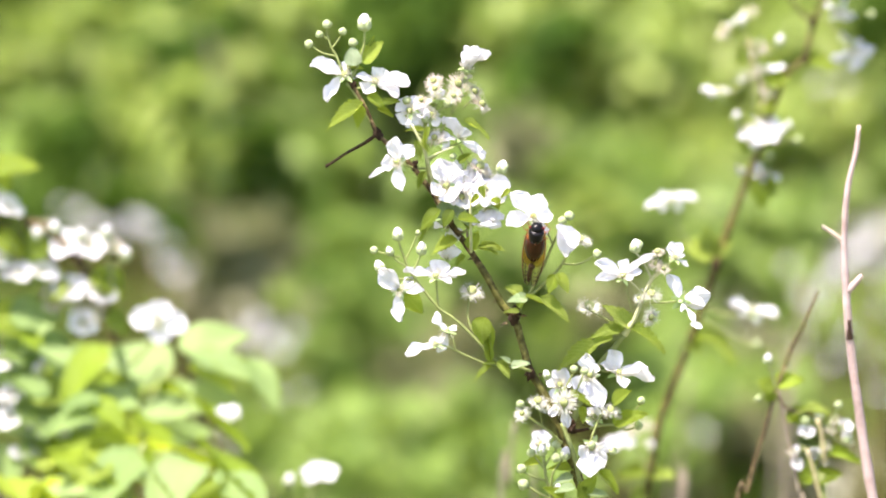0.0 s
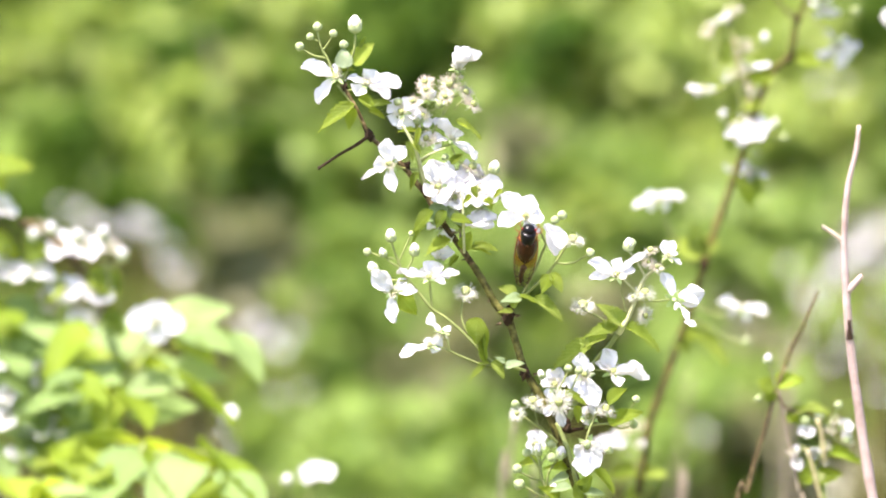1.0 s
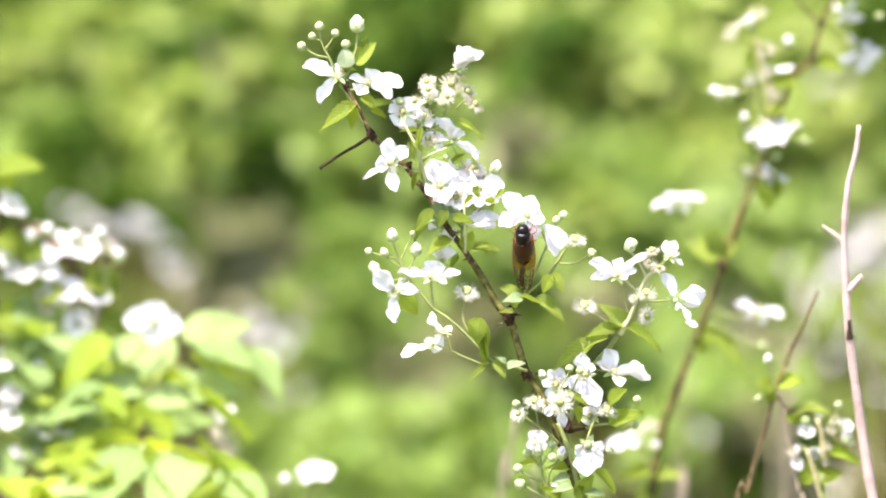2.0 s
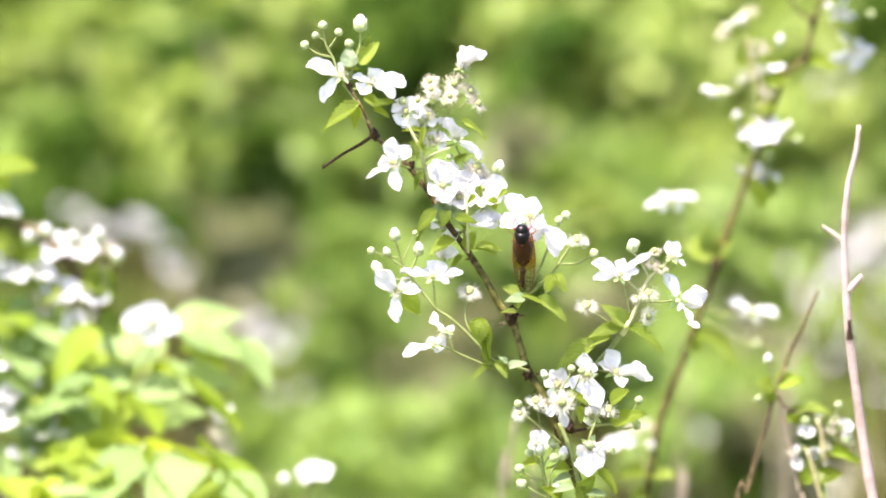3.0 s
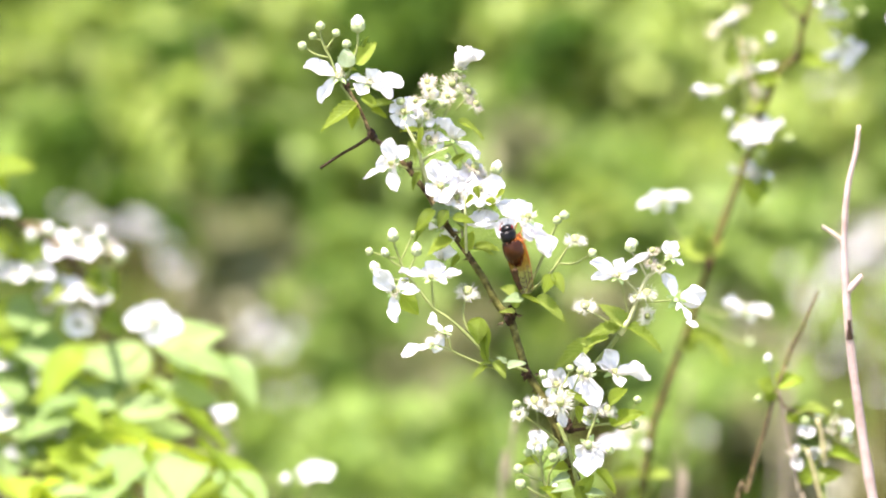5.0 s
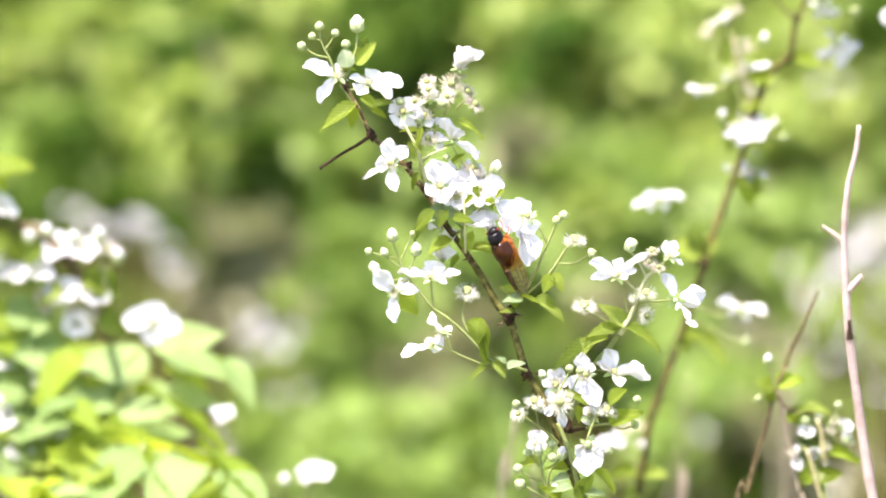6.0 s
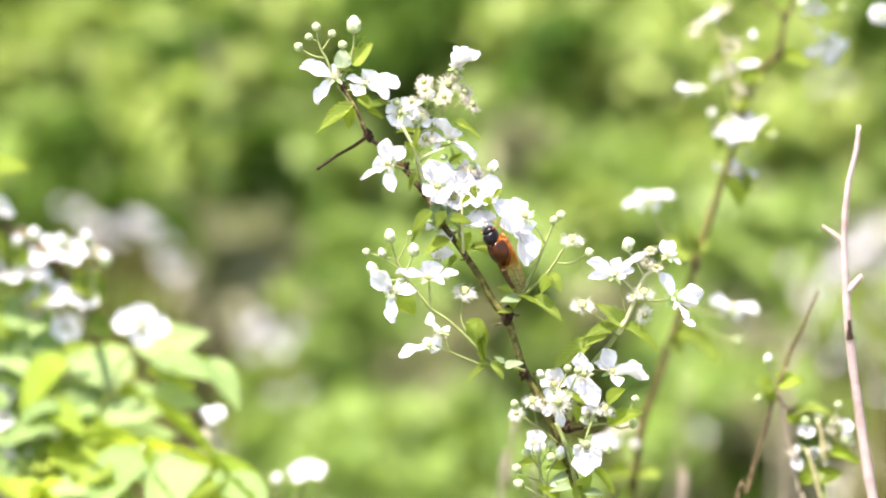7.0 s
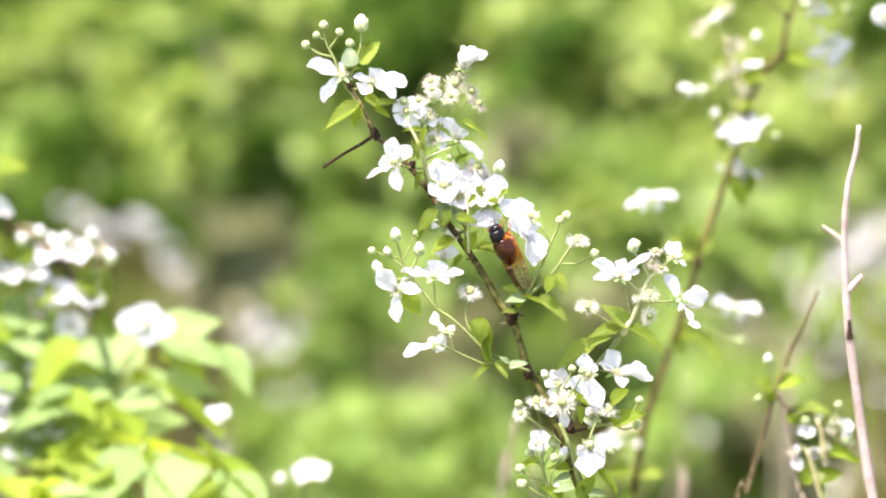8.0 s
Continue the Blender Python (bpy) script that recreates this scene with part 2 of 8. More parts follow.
def stamen_mesh(seed, count, length, spread, thick=1.0):
    """A ring of fine threads with a grain at the end of each."""
    rng = random.Random(seed)
    verts, faces = [], []
    for _ in range(count):
        a, lean = rng.uniform(0, 2 * math.pi), radians(rng.uniform(*spread))
        d = Vector((math.cos(a) * math.sin(lean), math.sin(a) * math.sin(lean), math.cos(lean)))
        foot = Vector((math.cos(a), math.sin(a), 0)) * rng.uniform(0.9, 1.7)
        tip = foot + d * length * rng.uniform(0.5, 1.2)
        tip += Vector((rng.uniform(-.5, .5), rng.uniform(-.5, .5), rng.uniform(-.3, .5)))
        x = d.orthogonal().normalized()
        y = d.cross(x)
        n0 = len(verts)
        for p, r in ((foot, 0.16 * thick), (tip, 0.11 * thick)):
            for k in range(3):
                b = 2 * math.pi * k / 3
                verts.append((p + (x * math.cos(b) + y * math.sin(b)) * r) * 0.001)
        for k in range(3):
            faces.append((n0 + k, n0 + (k + 1) % 3, n0 + 3 + (k + 1) % 3, n0 + 3 + k))
        n0, g = len(verts), rng.uniform(0.2, 0.36) * thick
        for q in ((g, 0, 0), (-g, 0, 0), (0, g, 0), (0, -g, 0), (0, 0, g), (0, 0, -g)):
            verts.append((tip + Vector(q)) * 0.001)
        for i, j in ((0, 2), (2, 1), (1, 3), (3, 0)):
            faces += [(n0 + i, n0 + j, n0 + 4), (n0 + j, n0 + i, n0 + 5)]
    return mesh_of("stamen_tuft", verts, faces)


def lathe_data(profile, sides, ridge=0.0, lobes=5, scale=0.001):
    verts, faces = [], []
    for z, r in profile:
        for k in range(sides):
            a = 2 * math.pi * k / sides
            q = r * (1 + ridge * math.cos(lobes * a))
            verts.append((math.cos(a) * q * scale, math.sin(a) * q * scale, z * scale))
    for i in range(len(profile) - 1):
        for k in range(sides):
            faces.append((i * sides + k, i * sides + (k + 1) % sides, (i + 1) * sides + (k + 1) % sides, (i + 1) * sides + k))
    return verts, faces


def pistil_mesh():
    v, f = lathe_data([(0, 1.6), (0.9, 1.9), (1.9, 1.7), (2.7, 1.1), (3.1, 0.3), (3.1, 0.01)], 11, 0.12, 11)
    rng = random.Random(5)
    v = [Vector(q) * rng.uniform(0.92, 1.1) for q in v]
    return mesh_of("pistil", v, f)


CALYXES = [calyx_mesh(s) for s in range(3)]
FRESH = [stamen_mesh(s, 60, 5.0, (10, 65)) for s in range(2)]
FADED = [stamen_mesh(s + 7, 165, 6.0, (62, 116)) for s in range(3)]
PALE = [stamen_mesh(s + 17, 280, 6.2, (45, 112), 0.66) for s in range(3)]
PISTILS = [pistil_mesh()]
for meshes, mat in ((CALYXES, SEPAL), (FRESH, STAMEN), (FADED, SPENT), (PALE, STAMEN_WHITE), (PISTILS, PISTIL)):
    for me in meshes:
        me.materials.append(mat)


def turn_to(place, facing, size=1.0, spin=0.0):
    q = Vector(facing).to_track_quat("Z", "Y")
    return Matrix.Translation(place) @ q.to_matrix().to_4x4() @ pose(0, 0, 0, 0, 0, spin) @ Matrix.Diagonal((size, size, size, 1))


COUNT = [0]


def flower(parent, place, facing, tips=(), size=1.0, wide=0.9, label="", widths=()):
    """An open flower; tips are the ends of its petals."""
    COUNT[0] += 1
    k = COUNT[0]
    fl = part("flower", CALYXES[k % 3], SEPAL, parent, turn_to(place, facing, size, k * 47), label or "open white bramble flower with cream stamens")
    part("stamen_tuft", FRESH[k % 2], STAMEN, fl, turn_to(place, facing, size, k * 31))
    part("pistil", PISTILS[0], PISTIL, fl, turn_to(place, facing, size))
    rng = random.Random(k)
    f = Vector(facing).normalized()
    for j, tip in enumerate(tips):
        d = Vector(tip) - Vector(place)
        base = Vector(place) + d.normalized() * 0.0012 * size
        n = f + Vector((rng.uniform(-.25, .25), rng.uniform(-.25, .25), rng.uniform(-.25, .25)))
        w = max(min(d.length * wide * 1.15, 0.0145 * size), 0.005) * rng.uniform(0.9, 1.1)
        if j < len(widths):
            w = widths[j] * 0.001
        part("petal", PETALS[(k + j) % 5], PETAL, fl, aim(base, tip, n, w * 1.14))
    return fl


def ring_flower(parent, place, facing, size=1.0, lift=15, count=5, reach=0.0125, label=""):
    """An open flower with its petals evenly round it."""
    COUNT[0] += 1
    rng = random.Random(COUNT[0])
    m = turn_to((0, 0, 0), facing).to_3x3()
    tips = []
    for j in range(count):
        a, e = 2 * math.pi * (j + rng.uniform(-.15, .15)) / 5 + COUNT[0], radians(lift + rng.uniform(-14, 14))
        d = Vector((math.cos(a) * math.cos(e), math.sin(a) * math.cos(e), math.sin(e)))
        tips.append(Vector(place) + m @ d * reach * size * rng.uniform(0.88, 1.1))
    return flower(parent, place, facing, tips, size, 0.78, label)


def faded(parent, place, facing, size=1.0, label="faded bramble flower with bare cream stamens", pale=False):
    COUNT[0] += 1
    k = COUNT[0]
    fl = part("flower", CALYXES[k % 3], SEPAL, parent, turn_to(place, facing, size * 0.85, k * 47), label)
    part("stamen_tuft", PALE[k % 3] if pale else FADED[k % 3], STAMEN_WHITE if pale else SPENT, fl, turn_to(place, facing, size * 0.85, k * 31))
    part("pistil", PISTILS[0], PISTIL, fl, turn_to(place, facing, size * (1.3 if facing[2] > 0.85 else 1.0)))
    return fl


def bud_meshes():
    v, f = lathe_data([(-0.2, 0.5), (0.1, 1.7), (0.9, 2.6), (2.0, 2.9), (3.1, 2.65), (4.0, 2.0), (4.6, 1.2), (5.0, 0.5), (5.5, 0.1)], 20, 0.08)
    shut = mesh_of("bud", v, f)
    v, f = lathe_data([(-0.2, 0.5), (0.2, 1.7), (1.0, 2.6), (2.0, 2.9), (3.2, 2.8), (4.3, 2.7), (4.3, 2.5), (2.0, 2.4)], 20, 0.1)
    v = [(x, y, z + (0.0014 * math.cos(5 * math.atan2(y, x)) if z > 0.004 else 0)) for x, y, z in v]
    cup = mesh_of("bud", v, f)
    v, f = lathe_data([(1.2, 2.1), (2.6, 2.5), (4.0, 2.45), (5.4, 2.1), (6.5, 1.6), (7.3, 0.9), (7.5, 0.1)], 20, 0.14, 5)
    v = [(x * math.cos(z * 90) - y * math.sin(z * 90), x * math.sin(z * 90) + y * math.cos(z * 90), z) for x, y, z in v]
    white = mesh_of("petal_cone", v, f)
    return shut, cup, white


BUD_SHUT, BUD_CUP, BUD_WHITE = bud_meshes()


def bud(parent, place, facing=(0, 0, 1), size=1.0, white=False):
    """A bud, its foot at place; a white one shows its folded petals."""
    m = turn_to(place, facing, size, 20 * len(BUILT))
    b = part("bud", BUD_CUP if white else BUD_SHUT, BUD, parent, m, "pale green bud with white petals showing" if white else "")
    if white:
        part("petal_cone", BUD_WHITE, PETAL, b, m)
    return b


def knob(parent, place, size, seed=0):
    """A dark, scaly joint on a cane."""
    rng = random.Random(seed)
    bm = bmesh.new()
    bmesh.ops.create_icosphere(bm, subdivisions=3, radius=size)
    for v in bm.verts:
        v.co *= 0.85 + 0.7 * noise.noise(v.co / size * 2.1 + Vector((seed * 3, 0, 0))) + 0.2 * rng.uniform(-1, 1)
        v.co.z *= 1.25
    me = bpy.data.meshes.new("joint")
    bm.to_mesh(me)
    bm.free()
    me.polygons.foreach_set("use_smooth", [True] * len(me.polygons))
    return part("joint", me, NODE_BARK, parent, Matrix.Translation(place))


def thorn(parent, place, way, size=0.004):
    w = Vector(way).normalized() * size
    tip = w + Vector((0, 0, -0.25 * size))
    v, f = tube_data([(0, 0, 0), w * 0.5, tip], size * 0.3, size * 0.03, 5, steps=2)
    return part("thorn", mesh_of("thorn", v, f), CANE, parent, Matrix.Translation(place))


# ---- the flowering bramble cane ----
bramble = thing("flowering_bramble", (0.0409, 3.0000, 0.8867), "thorny bramble cane with white flowers, pale buds and green leaves", "bramble")
B = bramble
# the cane, from its foot in the soil to its tip
stem(B, [(0.3000, 3.0200, -0.0200), (0.2600, 3.0100, 0.3500), (0.2000, 3.0000, 0.7200), (0.0935, 3.0000, 1.0538), (0.0827, 3.0000, 1.0894), (0.0769, 3.0000, 1.1047), (0.0735, 3.0000, 1.1155), (0.0702, 3.0000, 1.1236), (0.0661, 3.0000, 1.1334), (0.0624, 3.0000, 1.1415), (0.0580, 3.0000, 1.1503), (0.0533, 3.0000, 1.1584), (0.0490, 3.0000, 1.1648)], 0.0034, 0.0022, CANE_GREEN, "cane", 10)
stem(B, [(0.0490, 3.0000, 1.1648), (0.0442, 3.0000, 1.1807), (0.0395, 3.0000, 1.1958), (0.0322, 3.0000, 1.2042), (0.0241, 3.0000, 1.2191), (0.0181, 3.0000, 1.2285)], 0.0023, 0.0019, CANE_GREEN, "cane", 10)
stem(B, [(0.0181, 3.0000, 1.2285), (0.0114, 3.0000, 1.2385), (0.0003, 3.0000, 1.2536), (-0.0090, 3.0000, 1.2691), (-0.0200, 3.0000, 1.2838), (-0.0314, 3.0000, 1.2955), (-0.0424, 3.0000, 1.3049), (-0.0501, 3.0000, 1.3206), (-0.0594, 3.0000, 1.3363)], 0.0019, 0.0011, CANE, "cane", 10)
for n, (p, s) in enumerate((((0.0395, 2.9980, 1.1974), 0.0038), ((0.0486, 2.9980, 1.1637), 0.0034), ((0.0744, 2.9960, 1.1312), 0.0026), ((0.0738, 2.9980, 1.1347), 0.0024), ((-0.0424, 3.0000, 1.3049), 0.0029), ((-0.0574, 3.0000, 1.3340), 0.0022), ((0.0405, 3.0000, 1.2019), 0.0026), ((-0.0207, 3.0000, 1.2872), 0.0022), ((-0.0003, 3.0000, 1.2547), 0.0024))):
    knob(B, p, s, n)
stem(B, [(-0.0431, 3.0000, 1.3046), (-0.0514, 3.0000, 1.2989), (-0.0615, 3.0000, 1.2932), (-0.0728, 3.0000, 1.2855)], 0.0012, 0.0008, NODE_BARK, "twig", label="short bare brown twig")
knob(B, (-0.0725, 3.0000, 1.2858), 0.0010, 11)
stem(B, [(-0.0414, 3.0000, 1.3039), (-0.0481, 3.0000, 1.3139), (-0.0541, 3.0000, 1.3250), (-0.0614, 3.0000, 1.3350)], 0.0007, 0.0006)
for p, w in (((0.0224, 3.0000, 1.2204), (1, 0, 0.3)), ((0.0151, 3.0000, 1.2312), (-1, 0, 0.1)), ((0.0298, 3.0000, 1.2083), (-1, -.3, -.6)), ((0.0352, 3.0000, 1.1931), (-1, 0, 0)), ((0.0435, 3.0000, 1.1975), (1, 0, 0.3)), ((-0.0040, 3.0000, 1.2614), (-1, 0, 0)), ((0.0054, 3.0000, 1.2473), (1, -.3, 0.2)), ((0.0543, 3.0000, 1.1625), (1, 0, .4)), ((-0.0281, 3.0000, 1.2905), (-1, -.3, 0.1)), ((0.0557, 3.0000, 1.1530), (-1, 0, 0))):
    thorn(B, p, w)

# the tip's spray of buds
stem(B, [(-0.0601, 3.0000, 1.3357), (-0.0640, 3.0000, 1.3423), (-0.0674, 3.0000, 1.3507), (-0.0704, 3.0000, 1.3557), (-0.0727, 3.0000, 1.3630), (-0.0733, 3.0000, 1.3677)], 0.0008, 0.0005)
stem(B, [(-0.0674, 3.0000, 1.3507), (-0.0754, 3.0000, 1.3524), (-0.0810, 3.0000, 1.3557), (-0.0830, 3.0000, 1.3577)], 0.0006, 0.0005)
stem(B, [(-0.0724, 3.0000, 1.3610), (-0.0747, 3.0000, 1.3617), (-0.0770, 3.0000, 1.3630)], 0.0005, 0.0004)
stem(B, [(-0.0704, 3.0000, 1.3550), (-0.0667, 3.0000, 1.3600), (-0.0640, 3.0000, 1.3644)], 0.0005, 0.0004)
stem(B, [(-0.0594, 3.0000, 1.3357), (-0.0547, 3.0000, 1.3457), (-0.0514, 3.0000, 1.3567), (-0.0510, 3.0000, 1.3670)], 0.0008, 0.0006)
stem(B, [(-0.0594, 3.0000, 1.3383), (-0.0594, 3.0000, 1.3500), (-0.0577, 3.0000, 1.3584)], 0.0006, 0.0005)
bud(B, (-0.0733, 3.0000, 1.3674), (0.05, -.2, 1), 0.98)
bud(B, (-0.0770, 3.0000, 1.3620), (-.3, -.3, 1), 0.8)
bud(B, (-0.0820, 3.0000, 1.3567), (-1, -.3, .6), 0.95)
bud(B, (-0.0643, 3.0000, 1.3637), (.3, -.3, 1), 0.85)
bud(B, (-0.0577, 3.0000, 1.3570), (0, -.4, 1), 0.95)
bud(B, (-0.0510, 3.0000, 1.3657), (0, -.1, 1), 1.4, True)
leaf(B, (-0.0520, 3.0000, 1.3470), (-0.0410, 3.0000, 1.3604), 0.0115, (-.3, -.9, .4), LEAF_BRIGHT, 0)
leaf(B, (-0.0573, 2.9970, 1.3452), (-0.0580, 2.9970, 1.3572), 0.0105, (0, -1, .2), LEAF_PALE, 0)
leaf(B, (-0.0480, 3.0000, 1.3567), (-0.0453, 3.0000, 1.3637), 0.003, (-.5, -.8, .3), LEAF, 3)
leaf(B, (-0.0614, 3.0000, 1.3437), (-0.0520, 3.0000, 1.3460), 0.006, (0, -.5, .9), LEAF_BRIGHT, 1)
flower(B, (-0.0624, 3.0000, 1.3393), (-.2, -.5, .7), [(-0.0837, 3.0000, 1.3437), (-0.0747, 2.9980, 1.3248), (-0.0649, 3.0080, 1.3459), (-0.0575, 3.0060, 1.3380)], 1.0, 0.9, "", (12, 9.5, 7, 7))
flower(B, (-0.0444, 3.0000, 1.3353), (.1, -.45, .8), [(-0.0554, 3.0000, 1.3403), (-0.0507, 2.9960, 1.3289), (-0.0387, 3.0040, 1.3435), (-0.0234, 3.0000, 1.3347), (-0.0307, 2.9960, 1.3259)], 1.0, 0.9, "", (10, 11, 12, 13, 9))
stem(B, [(-0.0577, 3.0000, 1.3317), (-0.0507, 3.0000, 1.3323), (-0.0447, 3.0000, 1.3347)], 0.0006, 0.0006)
leaf(B, (-0.0513, 2.9960, 1.3239), (-0.0740, 2.9940, 1.3093), 0.009, (-.25, -.75, .5), LEAF_BRIGHT, 0)
leaf(B, (-0.0520, 2.9960, 1.3219), (-0.0563, 2.9940, 1.3093), 0.0085, (-.5, -.9, .2), LEAF_BRIGHT, 1)
leaf(B, (-0.0486, 2.9950, 1.3279), (-0.0386, 2.9930, 1.3214), 0.009, (.1, -.6, .8), LEAF_BRIGHT, 0)
leaf(B, (-0.0447, 2.9970, 1.3218), (-0.0313, 2.9950, 1.3279), 0.009, (0, -.5, .9), LEAF, 1)
leaf(B, (-0.0430, 2.9970, 1.3201), (-0.0333, 2.9950, 1.3166), 0.007, (0, -.5, .9), LEAF_BRIGHT, 0)

# the upper cluster
stem(B, [(-0.0107, 3.0000, 1.2697), (-0.0130, 3.0000, 1.2848), (-0.0154, 3.0000, 1.3016), (-0.0150, 3.0000, 1.3143)], 0.0009, 0.0007)
stem(B, [(-0.0130, 3.0000, 1.2888), (-0.0030, 3.0000, 1.2969), (0.0053, 3.0000, 1.2999)], 0.0006, 0.0005)
stem(B, [(-0.0154, 3.0000, 1.3032), (-0.0214, 3.0000, 1.3076), (-0.0264, 3.0000, 1.3166)], 0.0006, 0.0005)
stem(B, [(-0.0063, 3.0000, 1.3049), (0.0003, 3.0000, 1.3166), (0.0053, 3.0000, 1.3250), (0.0093, 3.0000, 1.3423)], 0.0007, 0.0005)
stem(B, [(0.0007, 3.0000, 1.3183), (0.0053, 3.0000, 1.3266), (0.0140, 3.0000, 1.3300)], 0.0005, 0.0005)
stem(B, [(-0.0147, 3.0000, 1.3099), (-0.0080, 3.0000, 1.3183), (-0.0017, 3.0000, 1.3216)], 0.0005, 0.0005)
stem(B, [(-0.0080, 3.0000, 1.3166), (-0.0090, 3.0000, 1.3283), (-0.0097, 3.0000, 1.3350)], 0.0005, 0.0005)
flower(B, (-0.0237, 3.0000, 1.3186), (-.3, -.7, .5), [(-0.0314, 3.0000, 1.3250), (-0.0290, 3.0000, 1.3109), (-0.0164, 3.0000, 1.3263), (-0.0127, 3.0000, 1.3176), (-0.0190, 3.0000, 1.3089)])
flower(B, (-0.0120, 3.0000, 1.3163), (.3, -.6, .4), [(-0.0197, 3.0040, 1.3221), (-0.0170, 3.0020, 1.3095), (-0.0073, 3.0000, 1.3096), (-0.0080, 3.0030, 1.3194)])
flower(B, (-0.0080, 3.0000, 1.3250), (-.2, .2, .9), [(-0.0154, 3.0000, 1.3230), (-0.0027, 3.0000, 1.3310), (-0.0020, 3.0000, 1.3263), (-0.0120, 3.0000, 1.3290)])
bud(B, (-0.0140, 3.0000, 1.3123), (0, -.5, 1), 1.08, True)
bud(B, (-0.0254, 3.0000, 1.3233), (-.2, -.5, 1), 0.95)
bud(B, (-0.0017, 3.0000, 1.3216), (.2, -.5, 1), 0.95)
flower(B, (0.0090, 3.0000, 1.3437), (.25, -.1, 1), [(0.0073, 3.0000, 1.3580), (0.0143, 2.9960, 1.3586), (0.0243, 3.0000, 1.3534), (0.0180, 2.9940, 1.3533), (0.0154, 3.0060, 1.3554)], 0.9, 0.8, "half-open white flower like a cup")
faded(B, (-0.0097, 3.0000, 1.3363), (-.2, -.6, .6), 0.9)
faded(B, (0.0047, 3.0000, 1.3350), (0, -.8, .4), 1.1)
faded(B, (0.0140, 3.0000, 1.3307), (.5, -.6, .3), 0.9)
faded(B, (0.0180, 3.0000, 1.3230), (.5, -.3, .4), 1.0)
faded(B, (0.0093, 3.0000, 1.3400), (.2, -.2, .9), 0.6)
stem(B, [(0.0073, 3.0000, 1.3200), (0.0120, 3.0000, 1.3250), (0.0174, 3.0000, 1.3223)], 0.0005, 0.0005)
leaf(B, (0.0080, 2.9970, 1.3138), (0.0247, 2.9970, 1.3048), 0.0085, (.2, -.35, .9), LEAF, 0)
leaf(B, (-0.0147, 2.9940, 1.3080), (-0.0263, 2.9920, 1.3088), 0.0045, (0, -.5, .8), LEAF_BRIGHT, 0)
leaf(B, (-0.0207, 2.9940, 1.3020), (-0.0170, 2.9940, 1.2903), 0.005, (.3, -.9, .2), LEAF, 2)
faded(B, (-0.0090, 3.0000, 1.3029), (-.2, -.7, .5), 0.95)
flower(B, (0.0053, 3.0000, 1.3022), (.55, .1, .75), [(-0.0053, 3.0000, 1.3149), (0.0037, 2.9960, 1.3142), (0.0207, 3.0000, 1.2902), (0.0113, 2.9960, 1.3078), (-0.0027, 2.9970, 1.3031)])
flower(B, (-0.0063, 3.0000, 1.3009), (-.3, -.7, .4), [(-0.0107, 3.0000, 1.3063), (0.0003, 3.0000, 1.3049), (-0.0003, 3.0000, 1.2976)], 0.8)
bud(B, (0.0023, 3.0000, 1.2909), (-.2, -.5, 1), 0.75)
faded(B, (0.0180, 3.0000, 1.2855), (.2, -.4, .9), 1.0)
stem(B, [(0.0053, 3.0000, 1.2989), (0.0094, 3.0000, 1.2909), (0.0140, 3.0000, 1.2855)], 0.0005, 0.0005)
bud(B, (0.0301, 3.0000, 1.2821), (.25, -.2, 1), 1.15, True)
leaf(B, (0.0053, 2.9960, 1.2885), (0.0127, 2.9940, 1.2946), 0.005, (0, -.8, .5), LEAF, 2)

# the flower that hangs beside the cane, facing out
flower(B, (-0.0306, 2.9880, 1.2890), (-.25, -.95, .2), [(-0.0316, 2.9880, 1.3047), (-0.0210, 2.9900, 1.2996), (-0.0406, 2.9860, 1.2885), (-0.0479, 2.9860, 1.2798), (-0.0276, 2.9840, 1.2723)], 1.0, 0.5, "", (10, 9, 9, 3.4, 8.5))
stem(B, [(-0.0120, 3.0000, 1.2848), (-0.0207, 3.0000, 1.2852), (-0.0300, 2.9900, 1.2886)], 0.0006, 0.0006)
leaf(B, (-0.0140, 2.9960, 1.2834), (-0.0187, 2.9940, 1.2726), 0.005, (-.4, -.8, .2), LEAF, 2)

# the thick middle cluster
stem(B, [(0.0114, 3.0000, 1.2379), (0.0107, 3.0000, 1.2513), (0.0114, 3.0000, 1.2714)], 0.0008, 0.0006, DRY)
stem(B, [(0.0054, 3.0000, 1.2446), (0.0154, 3.0000, 1.2530), (0.0247, 3.0000, 1.2647)], 0.0008, 0.0006)
flower(B, (-0.0017, 2.9900, 1.2752), (-.25, -.9, .3), [(-0.0067, 2.9920, 1.2917), (0.0013, 2.9940, 1.2896), (-0.0106, 2.9860, 1.2715), (0.0020, 2.9840, 1.2663), (0.0080, 2.9900, 1.2795)])
flower(B, (0.0073, 2.9940, 1.2685), (.1, -.9, .35), [(0.0053, 2.9960, 1.2824), (0.0160, 2.9980, 1.2850), (-0.0027, 2.9900, 1.2682), (0.0103, 2.9880, 1.2613), (0.0187, 2.9920, 1.2687)])
flower(B, (0.0207, 2.9960, 1.2731), (.25, -.8, .5), [(0.0227, 3.0000, 1.2795), (0.0364, 2.9980, 1.2759), (0.0334, 2.9940, 1.2665), (0.0213, 2.9900, 1.2635), (0.0120, 2.9960, 1.2778)])
flower(B, (0.0247, 3.0000, 1.2627), (.0, .3, -.9), [(0.0140, 2.9940, 1.2521), (0.0227, 2.9910, 1.2514), (0.0314, 2.9960, 1.2543), (0.0171, 3.0040, 1.2584)], 1.0, 0.85)
flower(B, (0.0094, 3.0040, 1.2825), (-.1, -.8, .5), [(0.0003, 3.0000, 1.2848), (0.0053, 3.0000, 1.2748), (0.0204, 3.0000, 1.2848), (0.0254, 3.0000, 1.2788)])
